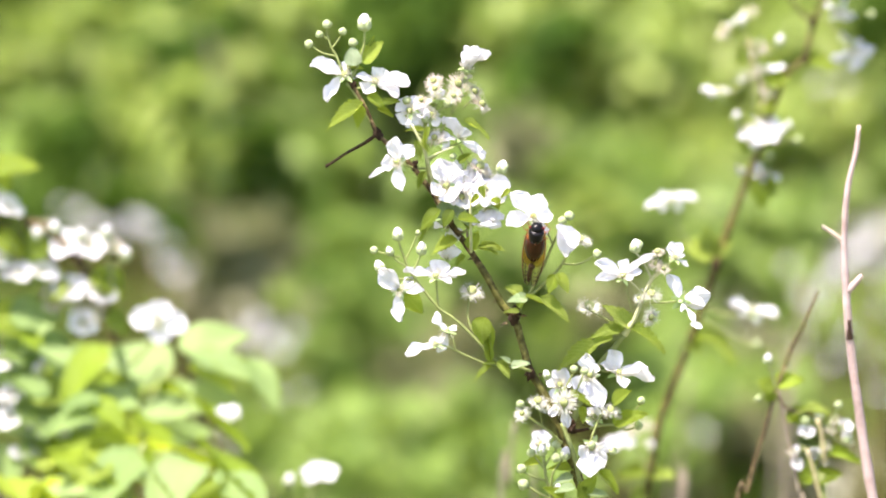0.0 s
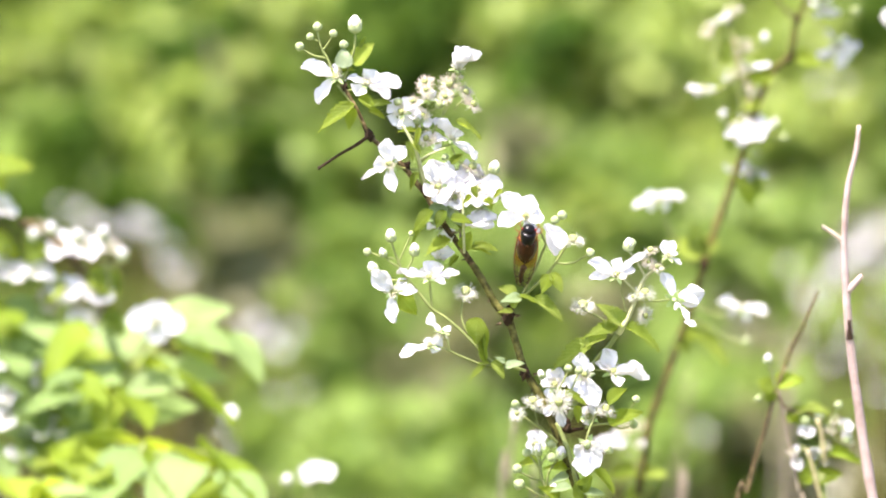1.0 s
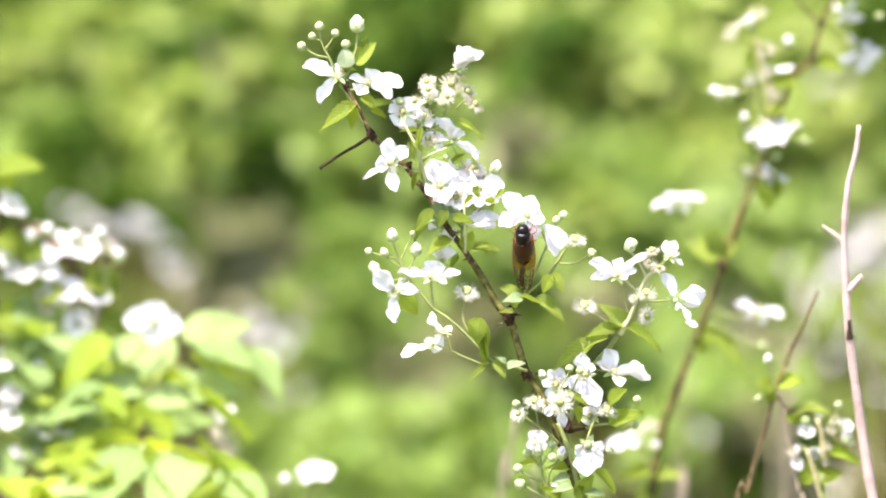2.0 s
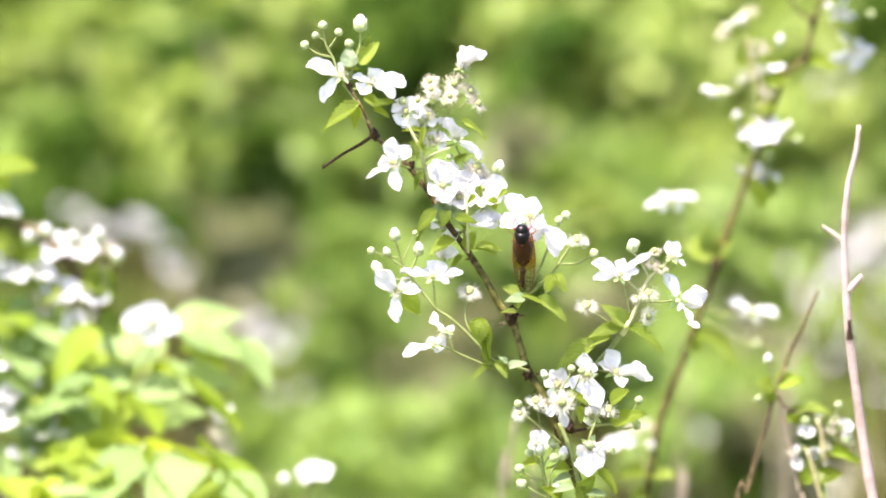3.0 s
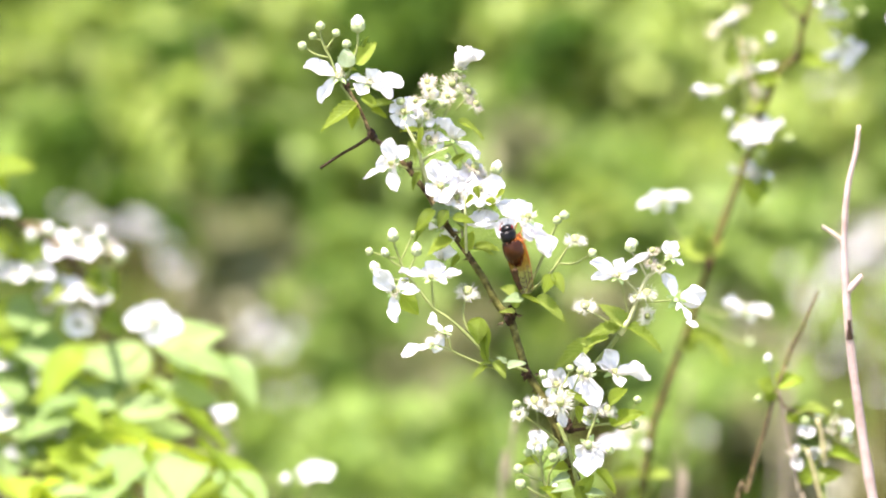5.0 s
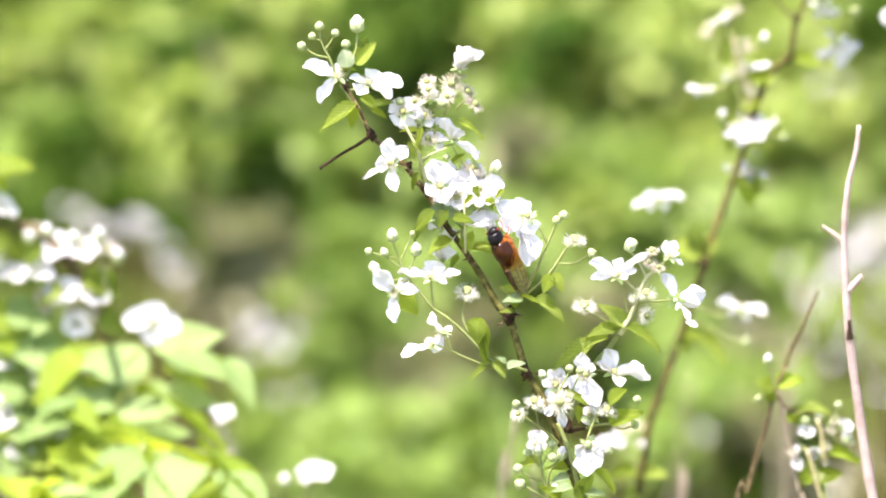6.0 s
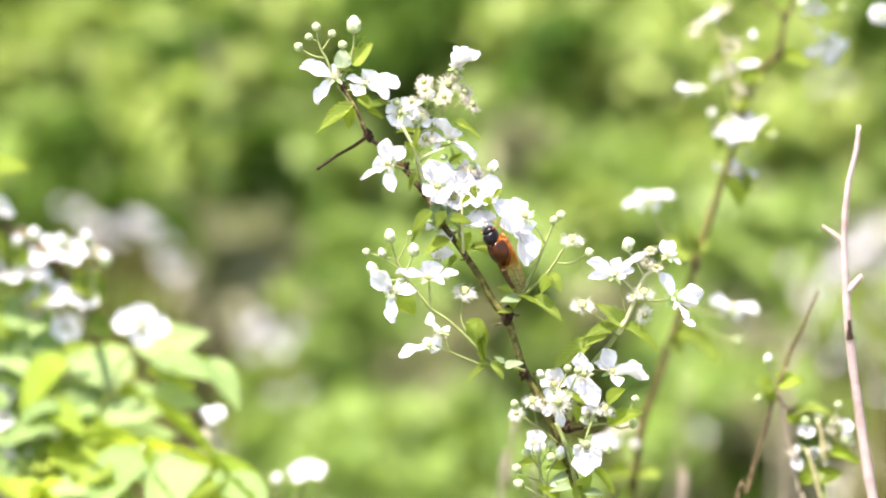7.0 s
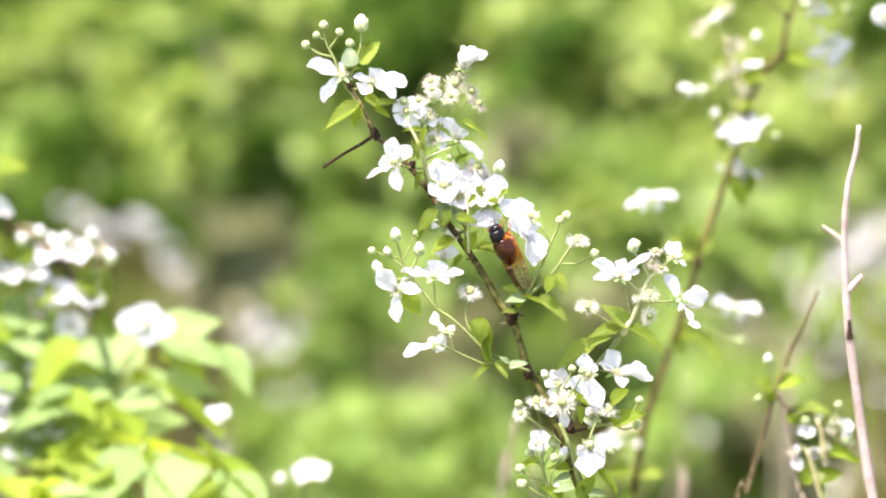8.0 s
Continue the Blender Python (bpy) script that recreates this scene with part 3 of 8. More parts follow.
flower(B, (0.0238, 3.0040, 1.2785), (.3, -.6, .7), [(0.0170, 3.0000, 1.2842), (0.0321, 3.0000, 1.2721), (0.0187, 3.0000, 1.2731)])
leaf(B, (0.0260, 2.9920, 1.2687), (0.0293, 2.9900, 1.2615), 0.006, (.2, -.9, .2), LEAF_BRIGHT, 2)
leaf(B, (0.0053, 2.9940, 1.2612), (-0.0097, 2.9900, 1.2555), 0.010, (-.2, -.6, .8), LEAF_PALE, 0)
leaf(B, (0.0020, 2.9940, 1.2625), (0.0127, 2.9900, 1.2548), 0.010, (.2, -.6, .8), LEAF_PALE, 1)
leaf(B, (0.0003, 2.9940, 1.2652), (-0.0053, 2.9880, 1.2530), 0.011, (-.2, -.8, .5), LEAF_PALE, 0)
leaf(B, (0.0070, 2.9960, 1.2583), (0.0127, 2.9920, 1.2503), 0.007, (.3, -.8, .4), LEAF, 0)
leaf(B, (-0.0053, 2.9980, 1.2609), (-0.0207, 2.9960, 1.2426), 0.0065, (-.5, -.8, .3), LEAF, 1)
leaf(B, (0.0053, 2.9960, 1.2436), (-0.0107, 2.9920, 1.2362), 0.011, (-.2, -.5, .8), LEAF_BRIGHT, 0)
leaf(B, (0.0127, 2.9960, 1.2375), (0.0167, 2.9940, 1.2484), 0.009, (-.2, -.9, .3), LEAF_BRIGHT, 0)
leaf(B, (0.0180, 2.9960, 1.2396), (0.0320, 2.9920, 1.2409), 0.0085, (.1, -.5, .8), LEAF_BRIGHT, 1)
leaf(B, (0.0167, 2.9960, 1.2382), (0.0294, 2.9920, 1.2366), 0.005, (.1, -.4, .9), LEAF, 0)
leaf(B, (0.0094, 2.9960, 1.2342), (0.0037, 2.9940, 1.2257), 0.004, (-.4, -.8, .2), LEAF, 2)
flower(B, (-0.0007, 3.0040, 1.2496), (-.2, -.4, .8), [(-0.0090, 3.0000, 1.2493), (-0.0027, 3.0000, 1.2533), (0.0053, 2.9980, 1.2414)], 0.8)
flower(B, (-0.0013, 3.0060, 1.2299), (.2, .3, .8), [(0.0020, 3.0040, 1.2402), (-0.0060, 3.0060, 1.2373), (-0.0020, 3.0100, 1.2383)], 0.8)

# pale side stalks along the clusters
stem(B, [(-0.0226, 2.9860, 1.3118), (-0.0186, 2.9850, 1.3042), (-0.0153, 2.9850, 1.2976), (-0.0126, 2.9860, 1.2885), (-0.0093, 2.9920, 1.2747)], 0.0008, 0.0011, STALK_PALE)
stem(B, [(-0.0140, 2.9850, 1.2912), (-0.0063, 2.9850, 1.2952), (0.0020, 2.9870, 1.2984)], 0.0006, 0.0005, STALK_PALE)
stem(B, [(0.0133, 2.9900, 1.2361), (0.0127, 2.9860, 1.2525), (0.0123, 2.9860, 1.2725)], 0.0009, 0.0007, STALK_PALE)

# the spray that reaches out to one side
stem(B, [(0.0496, 2.9960, 1.1653), (0.0371, 2.9920, 1.1698), (0.0281, 2.9900, 1.1723), (0.0204, 2.9880, 1.1806), (0.0113, 2.9880, 1.1900), (0.0020, 2.9880, 1.1981), (-0.0060, 2.9880, 1.2034), (-0.0157, 2.9880, 1.2155), (-0.0227, 2.9880, 1.2249), (-0.0273, 2.9880, 1.2356), (-0.0300, 2.9880, 1.2439)], 0.0009, 0.0006)
stem(B, [(-0.0057, 2.9880, 1.2031), (-0.0067, 2.9880, 1.2121), (-0.0073, 2.9880, 1.2195)], 0.0006, 0.0006)
stem(B, [(-0.0220, 2.9880, 1.2235), (-0.0187, 2.9880, 1.2295), (-0.0163, 2.9880, 1.2356)], 0.0006, 0.0005)
stem(B, [(-0.0263, 2.9880, 1.2295), (-0.0220, 2.9880, 1.2389), (-0.0187, 2.9880, 1.2463)], 0.0005, 0.0004)
stem(B, [(-0.0240, 2.9880, 1.2269), (-0.0313, 2.9880, 1.2316), (-0.0337, 2.9880, 1.2349)], 0.0005, 0.0004)
stem(B, [(-0.0280, 2.9880, 1.2329), (-0.0373, 2.9880, 1.2349), (-0.0430, 2.9880, 1.2369)], 0.0005, 0.0004)
stem(B, [(-0.0207, 2.9880, 1.2198), (-0.0330, 2.9880, 1.2208), (-0.0397, 2.9880, 1.2249)], 0.0006, 0.0005)
bud(B, (-0.0297, 2.9880, 1.2429), (-.1, -.2, 1), 1.1, True)
bud(B, (-0.0423, 2.9880, 1.2366), (-1, -.2, .3), 0.85)
bud(B, (-0.0337, 2.9880, 1.2342), (-.3, -.3, .7), 0.8, True)
bud(B, (-0.0160, 2.9880, 1.2346), (0, -.2, 1), 1.08, True)
bud(B, (-0.0393, 2.9880, 1.2239), (-.4, -.2, 1), 1.08, True)
bud(B, (-0.0183, 2.9880, 1.2466), (.1, -.2, 1), 0.6)
flower(B, (-0.0073, 2.9880, 1.2212), (-.05, -.35, .9), [(-0.0273, 2.9880, 1.2245), (-0.0040, 2.9940, 1.2307), (0.0100, 2.9880, 1.2265), (-0.0120, 2.9920, 1.2272), (0.0020, 2.9820, 1.2187), (0.0053, 2.9900, 1.2220)], 1.0, 0.66, "", (7.5, 12, 7, 10, 6, 6))
flower(B, (-0.0283, 2.9860, 1.2133), (-.3, -.9, .3), [(-0.0413, 2.9840, 1.2272), (-0.0293, 2.9820, 1.1953), (-0.0140, 2.9860, 1.2137), (-0.0207, 2.9900, 1.2213)], 1.0, 0.6, "", (11.5, 8.5, 6.5, 5.5))
leaf(B, (-0.0260, 2.9880, 1.2115), (-0.0143, 2.9860, 1.2003), 0.0115, (.1, -.8, .4), LEAF_BRIGHT, 3)
stem(B, [(-0.0240, 2.9880, 1.2138), (-0.0200, 2.9880, 1.2172), (-0.0163, 2.9880, 1.2162)], 0.0006, 0.0006)
faded(B, (0.0137, 2.9940, 1.2116), (.05, -.35, .9), 1.15, pale=True)
stem(B, [(0.0180, 2.9880, 1.1843), (0.0127, 2.9900, 1.1935), (0.0114, 2.9920, 1.2024), (0.0134, 2.9940, 1.2102)], 0.0006, 0.0006)
leaf(B, (0.0213, 2.9860, 1.1983), (0.0180, 2.9840, 1.1817), 0.0125, (-.2, -.7, .7), LEAF_BRIGHT, 1)
leaf(B, (0.0220, 2.9880, 1.1947), (0.0260, 2.9880, 1.1786), 0.0085, (-.2, -.7, .7), LEAF_BRIGHT, 0)
leaf(B, (0.0254, 2.9880, 1.1719), (0.0227, 2.9840, 1.1951), 0.0055, (-.2, -.7, .7), LEAF, 0)
flower(B, (-0.0003, 2.9860, 1.1902), (-.3, .3, -.8), [(-0.0067, 2.9860, 1.2016), (0.0050, 2.9880, 1.1930), (-0.0060, 2.9840, 1.1770), (-0.0027, 2.9880, 1.1813)], 0.9, 0.5)
flower(B, (-0.0067, 2.9860, 1.1815), (-.2, -.3, .9), [(-0.0253, 2.9840, 1.1753), (-0.0147, 2.9880, 1.1779), (-0.0093, 2.9880, 1.1860)], 0.9, 0.45)
stem(B, [(0.0388, 2.9940, 1.1672), (0.0261, 2.9900, 1.1690), (0.0120, 2.9880, 1.1746), (0.0020, 2.9860, 1.1795), (-0.0053, 2.9860, 1.1822)], 0.0007, 0.0005)
stem(B, [(0.0043, 2.9860, 1.1788), (0.0030, 2.9860, 1.1848), (0.0000, 2.9860, 1.1895)], 0.0005, 0.0005)
leaf(B, (0.0260, 2.9880, 1.1692), (0.0140, 2.9860, 1.1604), 0.004, (-.3, -.5, .8), LEAF, 0)
leaf(B, (0.0280, 2.9880, 1.1712), (0.0207, 2.9860, 1.1711), 0.004, (-.3, -.5, .8), LEAF, 3)
leaf(B, (0.0294, 2.9880, 1.1719), (0.0374, 2.9860, 1.1627), 0.008, (.1, -.6, .8), LEAF, 0)
leaf(B, (0.0374, 2.9880, 1.1685), (0.0481, 2.9860, 1.1721), 0.0062, (.1, -.7, .7), LEAF_PALE, 0)
leaf(B, (0.0371, 2.9880, 1.1712), (0.0320, 2.9860, 1.1755), 0.004, (.1, -.7, .7), LEAF_PALE, 1)

# leaves and buds round the insect's perch
stem(B, [(0.0405, 3.0000, 1.1989), (0.0442, 3.0000, 1.2059), (0.0529, 3.0000, 1.2137), (0.0639, 3.0000, 1.2244), (0.0723, 3.0000, 1.2372), (0.0756, 3.0000, 1.2406)], 0.0010, 0.0006)
stem(B, [(0.0673, 3.0000, 1.2291), (0.0773, 3.0000, 1.2291), (0.0857, 3.0000, 1.2338)], 0.0006, 0.0005)
stem(B, [(0.0455, 3.0000, 1.2059), (0.0556, 3.0000, 1.2261), (0.0616, 3.0000, 1.2406), (0.0672, 3.0000, 1.2536)], 0.0009, 0.0006)
stem(B, [(0.0662, 3.0000, 1.2520), (0.0696, 3.0000, 1.2553), (0.0712, 3.0000, 1.2567)], 0.0005, 0.0005)
bud(B, (0.0672, 3.0000, 1.2526), (-.1, -.2, 1), 0.95)
bud(B, (0.0709, 3.0000, 1.2553), (.1, -.2, 1), 1.05)
bud(B, (0.0860, 3.0000, 1.2345), (.9, -.3, .4), 0.95)
faded(B, (0.0776, 3.0000, 1.2419), (.05, -.25, .95), 1.1, pale=True)
leaf(B, (0.0640, 2.9860, 1.2237), (0.0586, 2.9820, 1.2134), 0.0085, (-.1, -.65, .7), LEAF_BRIGHT, 0)
leaf(B, (0.0640, 2.9860, 1.2244), (0.0719, 2.9820, 1.2154), 0.0085, (.2, -.65, .7), LEAF_BRIGHT, 1)
leaf(B, (0.0470, 2.9880, 1.2095), (0.0350, 2.9840, 1.2102), 0.0085, (-.1, -.6, .8), LEAF_PALE, 1)
leaf(B, (0.0438, 2.9960, 1.2107), (0.0335, 2.9980, 1.2152), 0.008, (-.1, -.7, .6), LEAF, 2)
leaf(B, (0.0447, 2.9900, 1.2106), (0.0570, 2.9840, 1.2098), 0.005, (0, -.4, .9), LEAF_BRIGHT, 1)
leaf(B, (0.0547, 2.9880, 1.2101), (0.0719, 2.9820, 1.1980), 0.009, (.2, -.75, .6), LEAF, 0)
leaf(B, (0.0421, 2.9940, 1.2008), (0.0331, 2.9900, 1.2026), 0.004, (-.2, -.6, .7), LEAF, 1)
leaf(B, (0.0415, 2.9940, 1.2032), (0.0461, 2.9920, 1.2117), 0.007, (-.6, -.7, .2), LEAF, 0)

# the spray to the other side
stem(B, [(0.0735, 3.0000, 1.1311), (0.0799, 3.0040, 1.1482), (0.0886, 3.0040, 1.1667), (0.0969, 3.0020, 1.1768), (0.1042, 3.0000, 1.1867)], 0.0017, 0.0013)
stem(B, [(0.1042, 3.0000, 1.1867), (0.1086, 3.0000, 1.1931), (0.1119, 3.0000, 1.2002), (0.1159, 3.0000, 1.2113), (0.1205, 3.0000, 1.2204), (0.1275, 3.0000, 1.2268)], 0.0015, 0.0011, STALK_PALE)
stem(B, [(0.1045, 3.0000, 1.1871), (0.1068, 2.9990, 1.1909), (0.1092, 3.0000, 1.1948)], 0.0022, 0.0015, STALK_PALE)
stem(B, [(0.1125, 3.0000, 1.2016), (0.1151, 2.9980, 1.2105), (0.1091, 2.9980, 1.2179), (0.1051, 3.0000, 1.2204)], 0.0006, 0.0005, STALK_PALE)
stem(B, [(0.1099, 3.0000, 1.1975), (0.1072, 3.0000, 1.2076), (0.1048, 3.0000, 1.2187)], 0.0004, 0.0004)
stem(B, [(0.1205, 3.0000, 1.2204), (0.1178, 3.0000, 1.2258), (0.1148, 3.0000, 1.2312), (0.1104, 3.0000, 1.2365)], 0.0007, 0.0007, STALK_PALE)
stem(B, [(0.1225, 3.0000, 1.2224), (0.1252, 3.0000, 1.2244), (0.1319, 3.0000, 1.2258), (0.1372, 3.0000, 1.2288)], 0.0006, 0.0004)
stem(B, [(0.1252, 3.0000, 1.2244), (0.1292, 3.0000, 1.2278), (0.1325, 3.0000, 1.2312)], 0.0006, 0.0005)
stem(B, [(0.1225, 3.0000, 1.2217), (0.1225, 3.0000, 1.2278), (0.1231, 3.0000, 1.2338)], 0.0006, 0.0005)
stem(B, [(0.1162, 3.0000, 1.2056), (0.1226, 3.0000, 1.2063), (0.1286, 3.0000, 1.2066), (0.1353, 3.0000, 1.2073)], 0.0005, 0.0005)
stem(B, [(0.1032, 3.0000, 1.1891), (0.0945, 3.0000, 1.1958), (0.0844, 3.0000, 1.2012)], 0.0005, 0.0005)
bud(B, (0.1101, 3.0000, 1.2362), (0.1, -0.3, 1), 1.12, True)
bud(B, (0.1125, 3.0030, 1.2390), (0.1, -0.2, 1), 0.90)
flower(B, (0.1034, 3.0000, 1.2217), (-0.05, -0.6, 0.8), [(0.0857, 3.0000, 1.2291), (0.0870, 2.9970, 1.2213), (0.1062, 3.0030, 1.2322), (0.1147, 2.9980, 1.2253), (0.1097, 2.9960, 1.2208), (0.1231, 3.0000, 1.2338)], 1.00, 0.8, "", (8, 6.5, 7.5, 8, 6, 3))
flower(B, (0.1339, 3.0000, 1.2325), (0.1, -0.35, 0.9), [(0.1318, 3.0000, 1.2429), (0.1379, 3.0020, 1.2424), (0.1421, 2.9970, 1.2284), (0.1401, 2.9980, 1.2350)], 0.85, 0.8, "", (7.5, 8, 3.2, 4.5))
faded(B, (0.1238, 3.0000, 1.2359), (-0.2, -0.3, 0.9), 0.75)
faded(B, (0.1271, 2.9980, 1.2266), (0.2, -0.6, 0.5), 0.70)
faded(B, (0.1225, 3.0000, 1.2291), (-0.3, -0.5, 0.7), 0.70)
drooping = flower(B, (0.1380, 3.0000, 1.2069), (0.3, 0.7, 0.3), [(0.1289, 3.0000, 1.2231), (0.1557, 3.0000, 1.2120), (0.1519, 2.9970, 1.2045), (0.1465, 2.9950, 1.1943), (0.1384, 2.9950, 1.2021)], 1.10, 0.8, "", (8.5, 12, 9, 2.6, 5))
part("petal", PETALS[0], PETAL, drooping, aim((0.1435, 2.9950, 1.1947), (0.1508, 2.9930, 1.1922), (.1, -.9, .4), 0.0046))
faded(B, (0.1202, 3.0000, 1.2103), (0.05, -0.35, 0.92), 1.00, pale=True)
faded(B, (0.1131, 2.9980, 1.2088), (-0.3, -0.5, 0.8), 0.60, pale=True)
faded(B, (0.1199, 3.0000, 1.1982), (0.5, -0.6, -0.2), 0.95, pale=True)
faded(B, (0.0837, 3.0000, 1.2026), (0, -0.25, 0.95), 1.15, pale=True)
leaf(B, (0.1086, 3.0000, 1.1918), (0.0925, 2.9920, 1.2064), 0.0100, (-0.2, -0.7, 0.65), LEAF, 0)
leaf(B, (0.1045, 3.0000, 1.1915), (0.0842, 2.9920, 1.1896), 0.0095, (-0.1, -0.7, 0.7), LEAF, 1)
leaf(B, (0.1086, 3.0000, 1.1921), (0.1293, 2.9900, 1.1801), 0.0092, (0.3, -0.7, 0.65), LEAF, 0)
leaf(B, (0.0972, 3.0000, 1.1861), (0.0836, 2.9920, 1.1802), 0.0085, (-0.2, -0.75, 0.6), LEAF, 2)
leaf(B, (0.0891, 3.0000, 1.1820), (0.0642, 2.9930, 1.1680), 0.0115, (-0.3, -0.75, 0.5), LEAF, 0)

# the lower cluster
stem(B, [(0.0878, 3.0000, 1.1665), (0.0939, 3.0000, 1.1652), (0.0993, 3.0000, 1.1652)], 0.0006, 0.0006)
flower(B, (0.1013, 3.0000, 1.1638), (0.1, -0.5, 0.7), [(0.0952, 3.0000, 1.1783), (0.1185, 2.9960, 1.1693), (0.1232, 2.9960, 1.1602), (0.1050, 2.9920, 1.1563), (0.0901, 2.9960, 1.1700)], 1.05, 0.8, "", (10.5, 10.5, 3, 8, 7))
flower(B, (0.0670, 2.9980, 1.1566), (-0.2, -0.6, 0.5), [(0.0583, 2.9980, 1.1607), (0.0623, 2.9960, 1.1663), (0.0700, 2.9980, 1.1674), (0.0747, 2.9960, 1.1602), (0.0630, 2.9980, 1.1485)], 1.00, 0.8, "", (8, 8.5, 8.5, 9, 7))
flower(B, (0.0842, 2.9900, 1.1636), (0, -0.9, 0.3), [(0.0822, 2.9900, 1.1774), (0.0755, 2.9870, 1.1539), (0.0918, 2.9850, 1.1447), (0.0886, 2.9920, 1.1704), (0.0856, 2.9900, 1.1515)], 1.00, 0.8, "", (9.5, 13, 12.5, 6, 9))
bud(B, (0.0747, 2.9840, 1.1666), (-0.1, -0.4, 1), 0.85)
bud(B, (0.0807, 2.9840, 1.1656), (0, -0.6, 0.8), 0.85)
stem(B, [(0.0748, 2.9860, 1.1667), (0.0711, 2.9870, 1.1592), (0.0669, 2.9900, 1.1515)], 0.0005, 0.0005)
stem(B, [(0.0801, 2.9860, 1.1647), (0.0768, 2.9860, 1.1560), (0.0736, 2.9900, 1.1495)], 0.0005, 0.0005)
bud(B, (0.0599, 2.9920, 1.1614), (-0.4, -0.3, 0.8), 0.80, True)
flower(B, (0.0872, 2.9980, 1.1377), (0.1, -0.8, 0.4), [(0.0832, 2.9980, 1.1435), (0.0905, 2.9980, 1.1357), (0.0838, 2.9980, 1.1337), (0.0885, 2.9980, 1.1441)], 1.00, 0.8, "", (7, 8, 9, 7))
flower(B, (0.0691, 2.9840, 1.1475), (-0.05, -0.95, 0.25), [(0.0715, 2.9860, 1.1328), (0.0609, 2.9900, 1.1400)], 0.90, 0.8, "", (6, 5))
faded(B, (0.0690, 2.9820, 1.1481), (-0.05, -0.97, 0.2), 1.25, pale=True)
faded(B, (0.0962, 2.9850, 1.1427), (0.15, -0.4, 0.9), 0.95, pale=True)
faded(B, (0.1009, 2.9870, 1.1411), (0.4, -0.5, 0.6), 0.60)
leaf(B, (0.0714, 2.9860, 1.1540), (0.0854, 2.9820, 1.1481), 0.0062, (0.1, -0.7, 0.7), LEAF_BRIGHT, 0)
leaf(B, (0.0796, 2.9900, 1.1454), (0.0808, 2.9860, 1.1358), 0.0055, (0.2, -0.9, 0.3), LEAF_BRIGHT, 0)
leaf(B, (0.0982, 2.9880, 1.1463), (0.1084, 2.9840, 1.1562), 0.0115, (0, -0.55, 0.85), LEAF_BRIGHT, 2)
leaf(B, (0.0983, 2.9880, 1.1356), (0.1174, 2.9820, 1.1434), 0.0105, (-0.1, -0.85, 0.5), LEAF_BRIGHT, 0)
bud(B, (0.1144, 2.9900, 1.1474), (0.2, -0.3, 1), 0.85)
stem(B, [(0.1114, 2.9900, 1.1424), (0.1124, 2.9900, 1.1451), (0.1144, 2.9900, 1.1474)], 0.0004, 0.0004)
bud(B, (0.1113, 2.9880, 1.1339), (1, -0.3, 0.3), 0.95)
stem(B, [(0.0745, 2.9980, 1.1289), (0.0791, 2.9960, 1.1302), (0.0847, 2.9940, 1.1315)], 0.0013, 0.0008, NODE_BARK, "twig")
stem(B, [(0.0847, 2.9940, 1.1315), (0.0897, 2.9920, 1.1334), (0.0983, 2.9900, 1.1343), (0.1057, 2.9900, 1.1316), (0.1117, 2.9900, 1.1333)], 0.0008, 0.0005)
stem(B, [(0.0923, 2.9900, 1.1434), (0.0902, 2.9880, 1.1389), (0.0869, 2.9860, 1.1311), (0.0845, 2.9860, 1.1230)], 0.0008, 0.0006)
stem(B, [(0.0680, 2.9950, 1.1347), (0.0717, 2.9940, 1.1254), (0.0747, 2.9930, 1.1178), (0.0767, 2.9930, 1.1110), (0.0791, 2.9940, 1.1004), (0.0826, 2.9960, 1.0866)], 0.0012, 0.0013)
flower(B, (0.0856, 2.9880, 1.1221), (0.05, -0.85, -0.4), [(0.0841, 2.9820, 1.1040), (0.0932, 2.9840, 1.1092), (0.0779, 2.9860, 1.1163), (0.0956, 2.9880, 1.1194), (0.0881, 2.9920, 1.1250)], 1.10, 0.8, "", (14, 12.5, 11, 10, 8))
bud(B, (0.0854, 2.9820, 1.1222), (0.1, -0.6, 0.6), 0.80)
bud(B, (0.0977, 2.9900, 1.1171), (0.5, -0.3, 1), 0.90)
stem(B, [(0.0912, 2.9940, 1.1065), (0.0945, 2.9920, 1.1115), (0.0981, 2.9900, 1.1171)], 0.0005, 0.0004)
faded(B, (0.0535, 2.9900, 1.1471), (0.1, -0.35, 0.9), 0.95, pale=True)
faded(B, (0.0445, 2.9880, 1.1406), (-0.3, -0.5, 0.4), 0.80, pale=True)
faded(B, (0.0576, 2.9920, 1.1438), (0.2, -0.5, 0.6), 0.60, pale=True)
bud(B, (0.0435, 2.9900, 1.1448), (-0.2, -0.3, 1), 0.85)
stem(B, [(0.0684, 2.9960, 1.1224), (0.0630, 2.9940, 1.1278), (0.0556, 2.9920, 1.1334), (0.0482, 2.9900, 1.1387)], 0.0008, 0.0005)
stem(B, [(0.0562, 2.9920, 1.1334), (0.0555, 2.9900, 1.1387), (0.0538, 2.9900, 1.1448)], 0.0004, 0.0004)
stem(B, [(0.0482, 2.9900, 1.1387), (0.0455, 2.9900, 1.1414), (0.0435, 2.9900, 1.1448)], 0.0004, 0.0004)
stem(B, [(0.0618, 3.0000, 1.0827), (0.0622, 3.0000, 1.0908), (0.0591, 3.0000, 1.1010), (0.0581, 3.0000, 1.1077), (0.0574, 3.0000, 1.1145)], 0.0011, 0.0008)
stem(B, [(0.0585, 3.0000, 1.0996), (0.0527, 3.0000, 1.1013), (0.0464, 3.0000, 1.1043)], 0.0007, 0.0005)
stem(B, [(0.0612, 3.0000, 1.0888), (0.0541, 3.0000, 1.0925), (0.0484, 3.0000, 1.0959)], 0.0008, 0.0006)
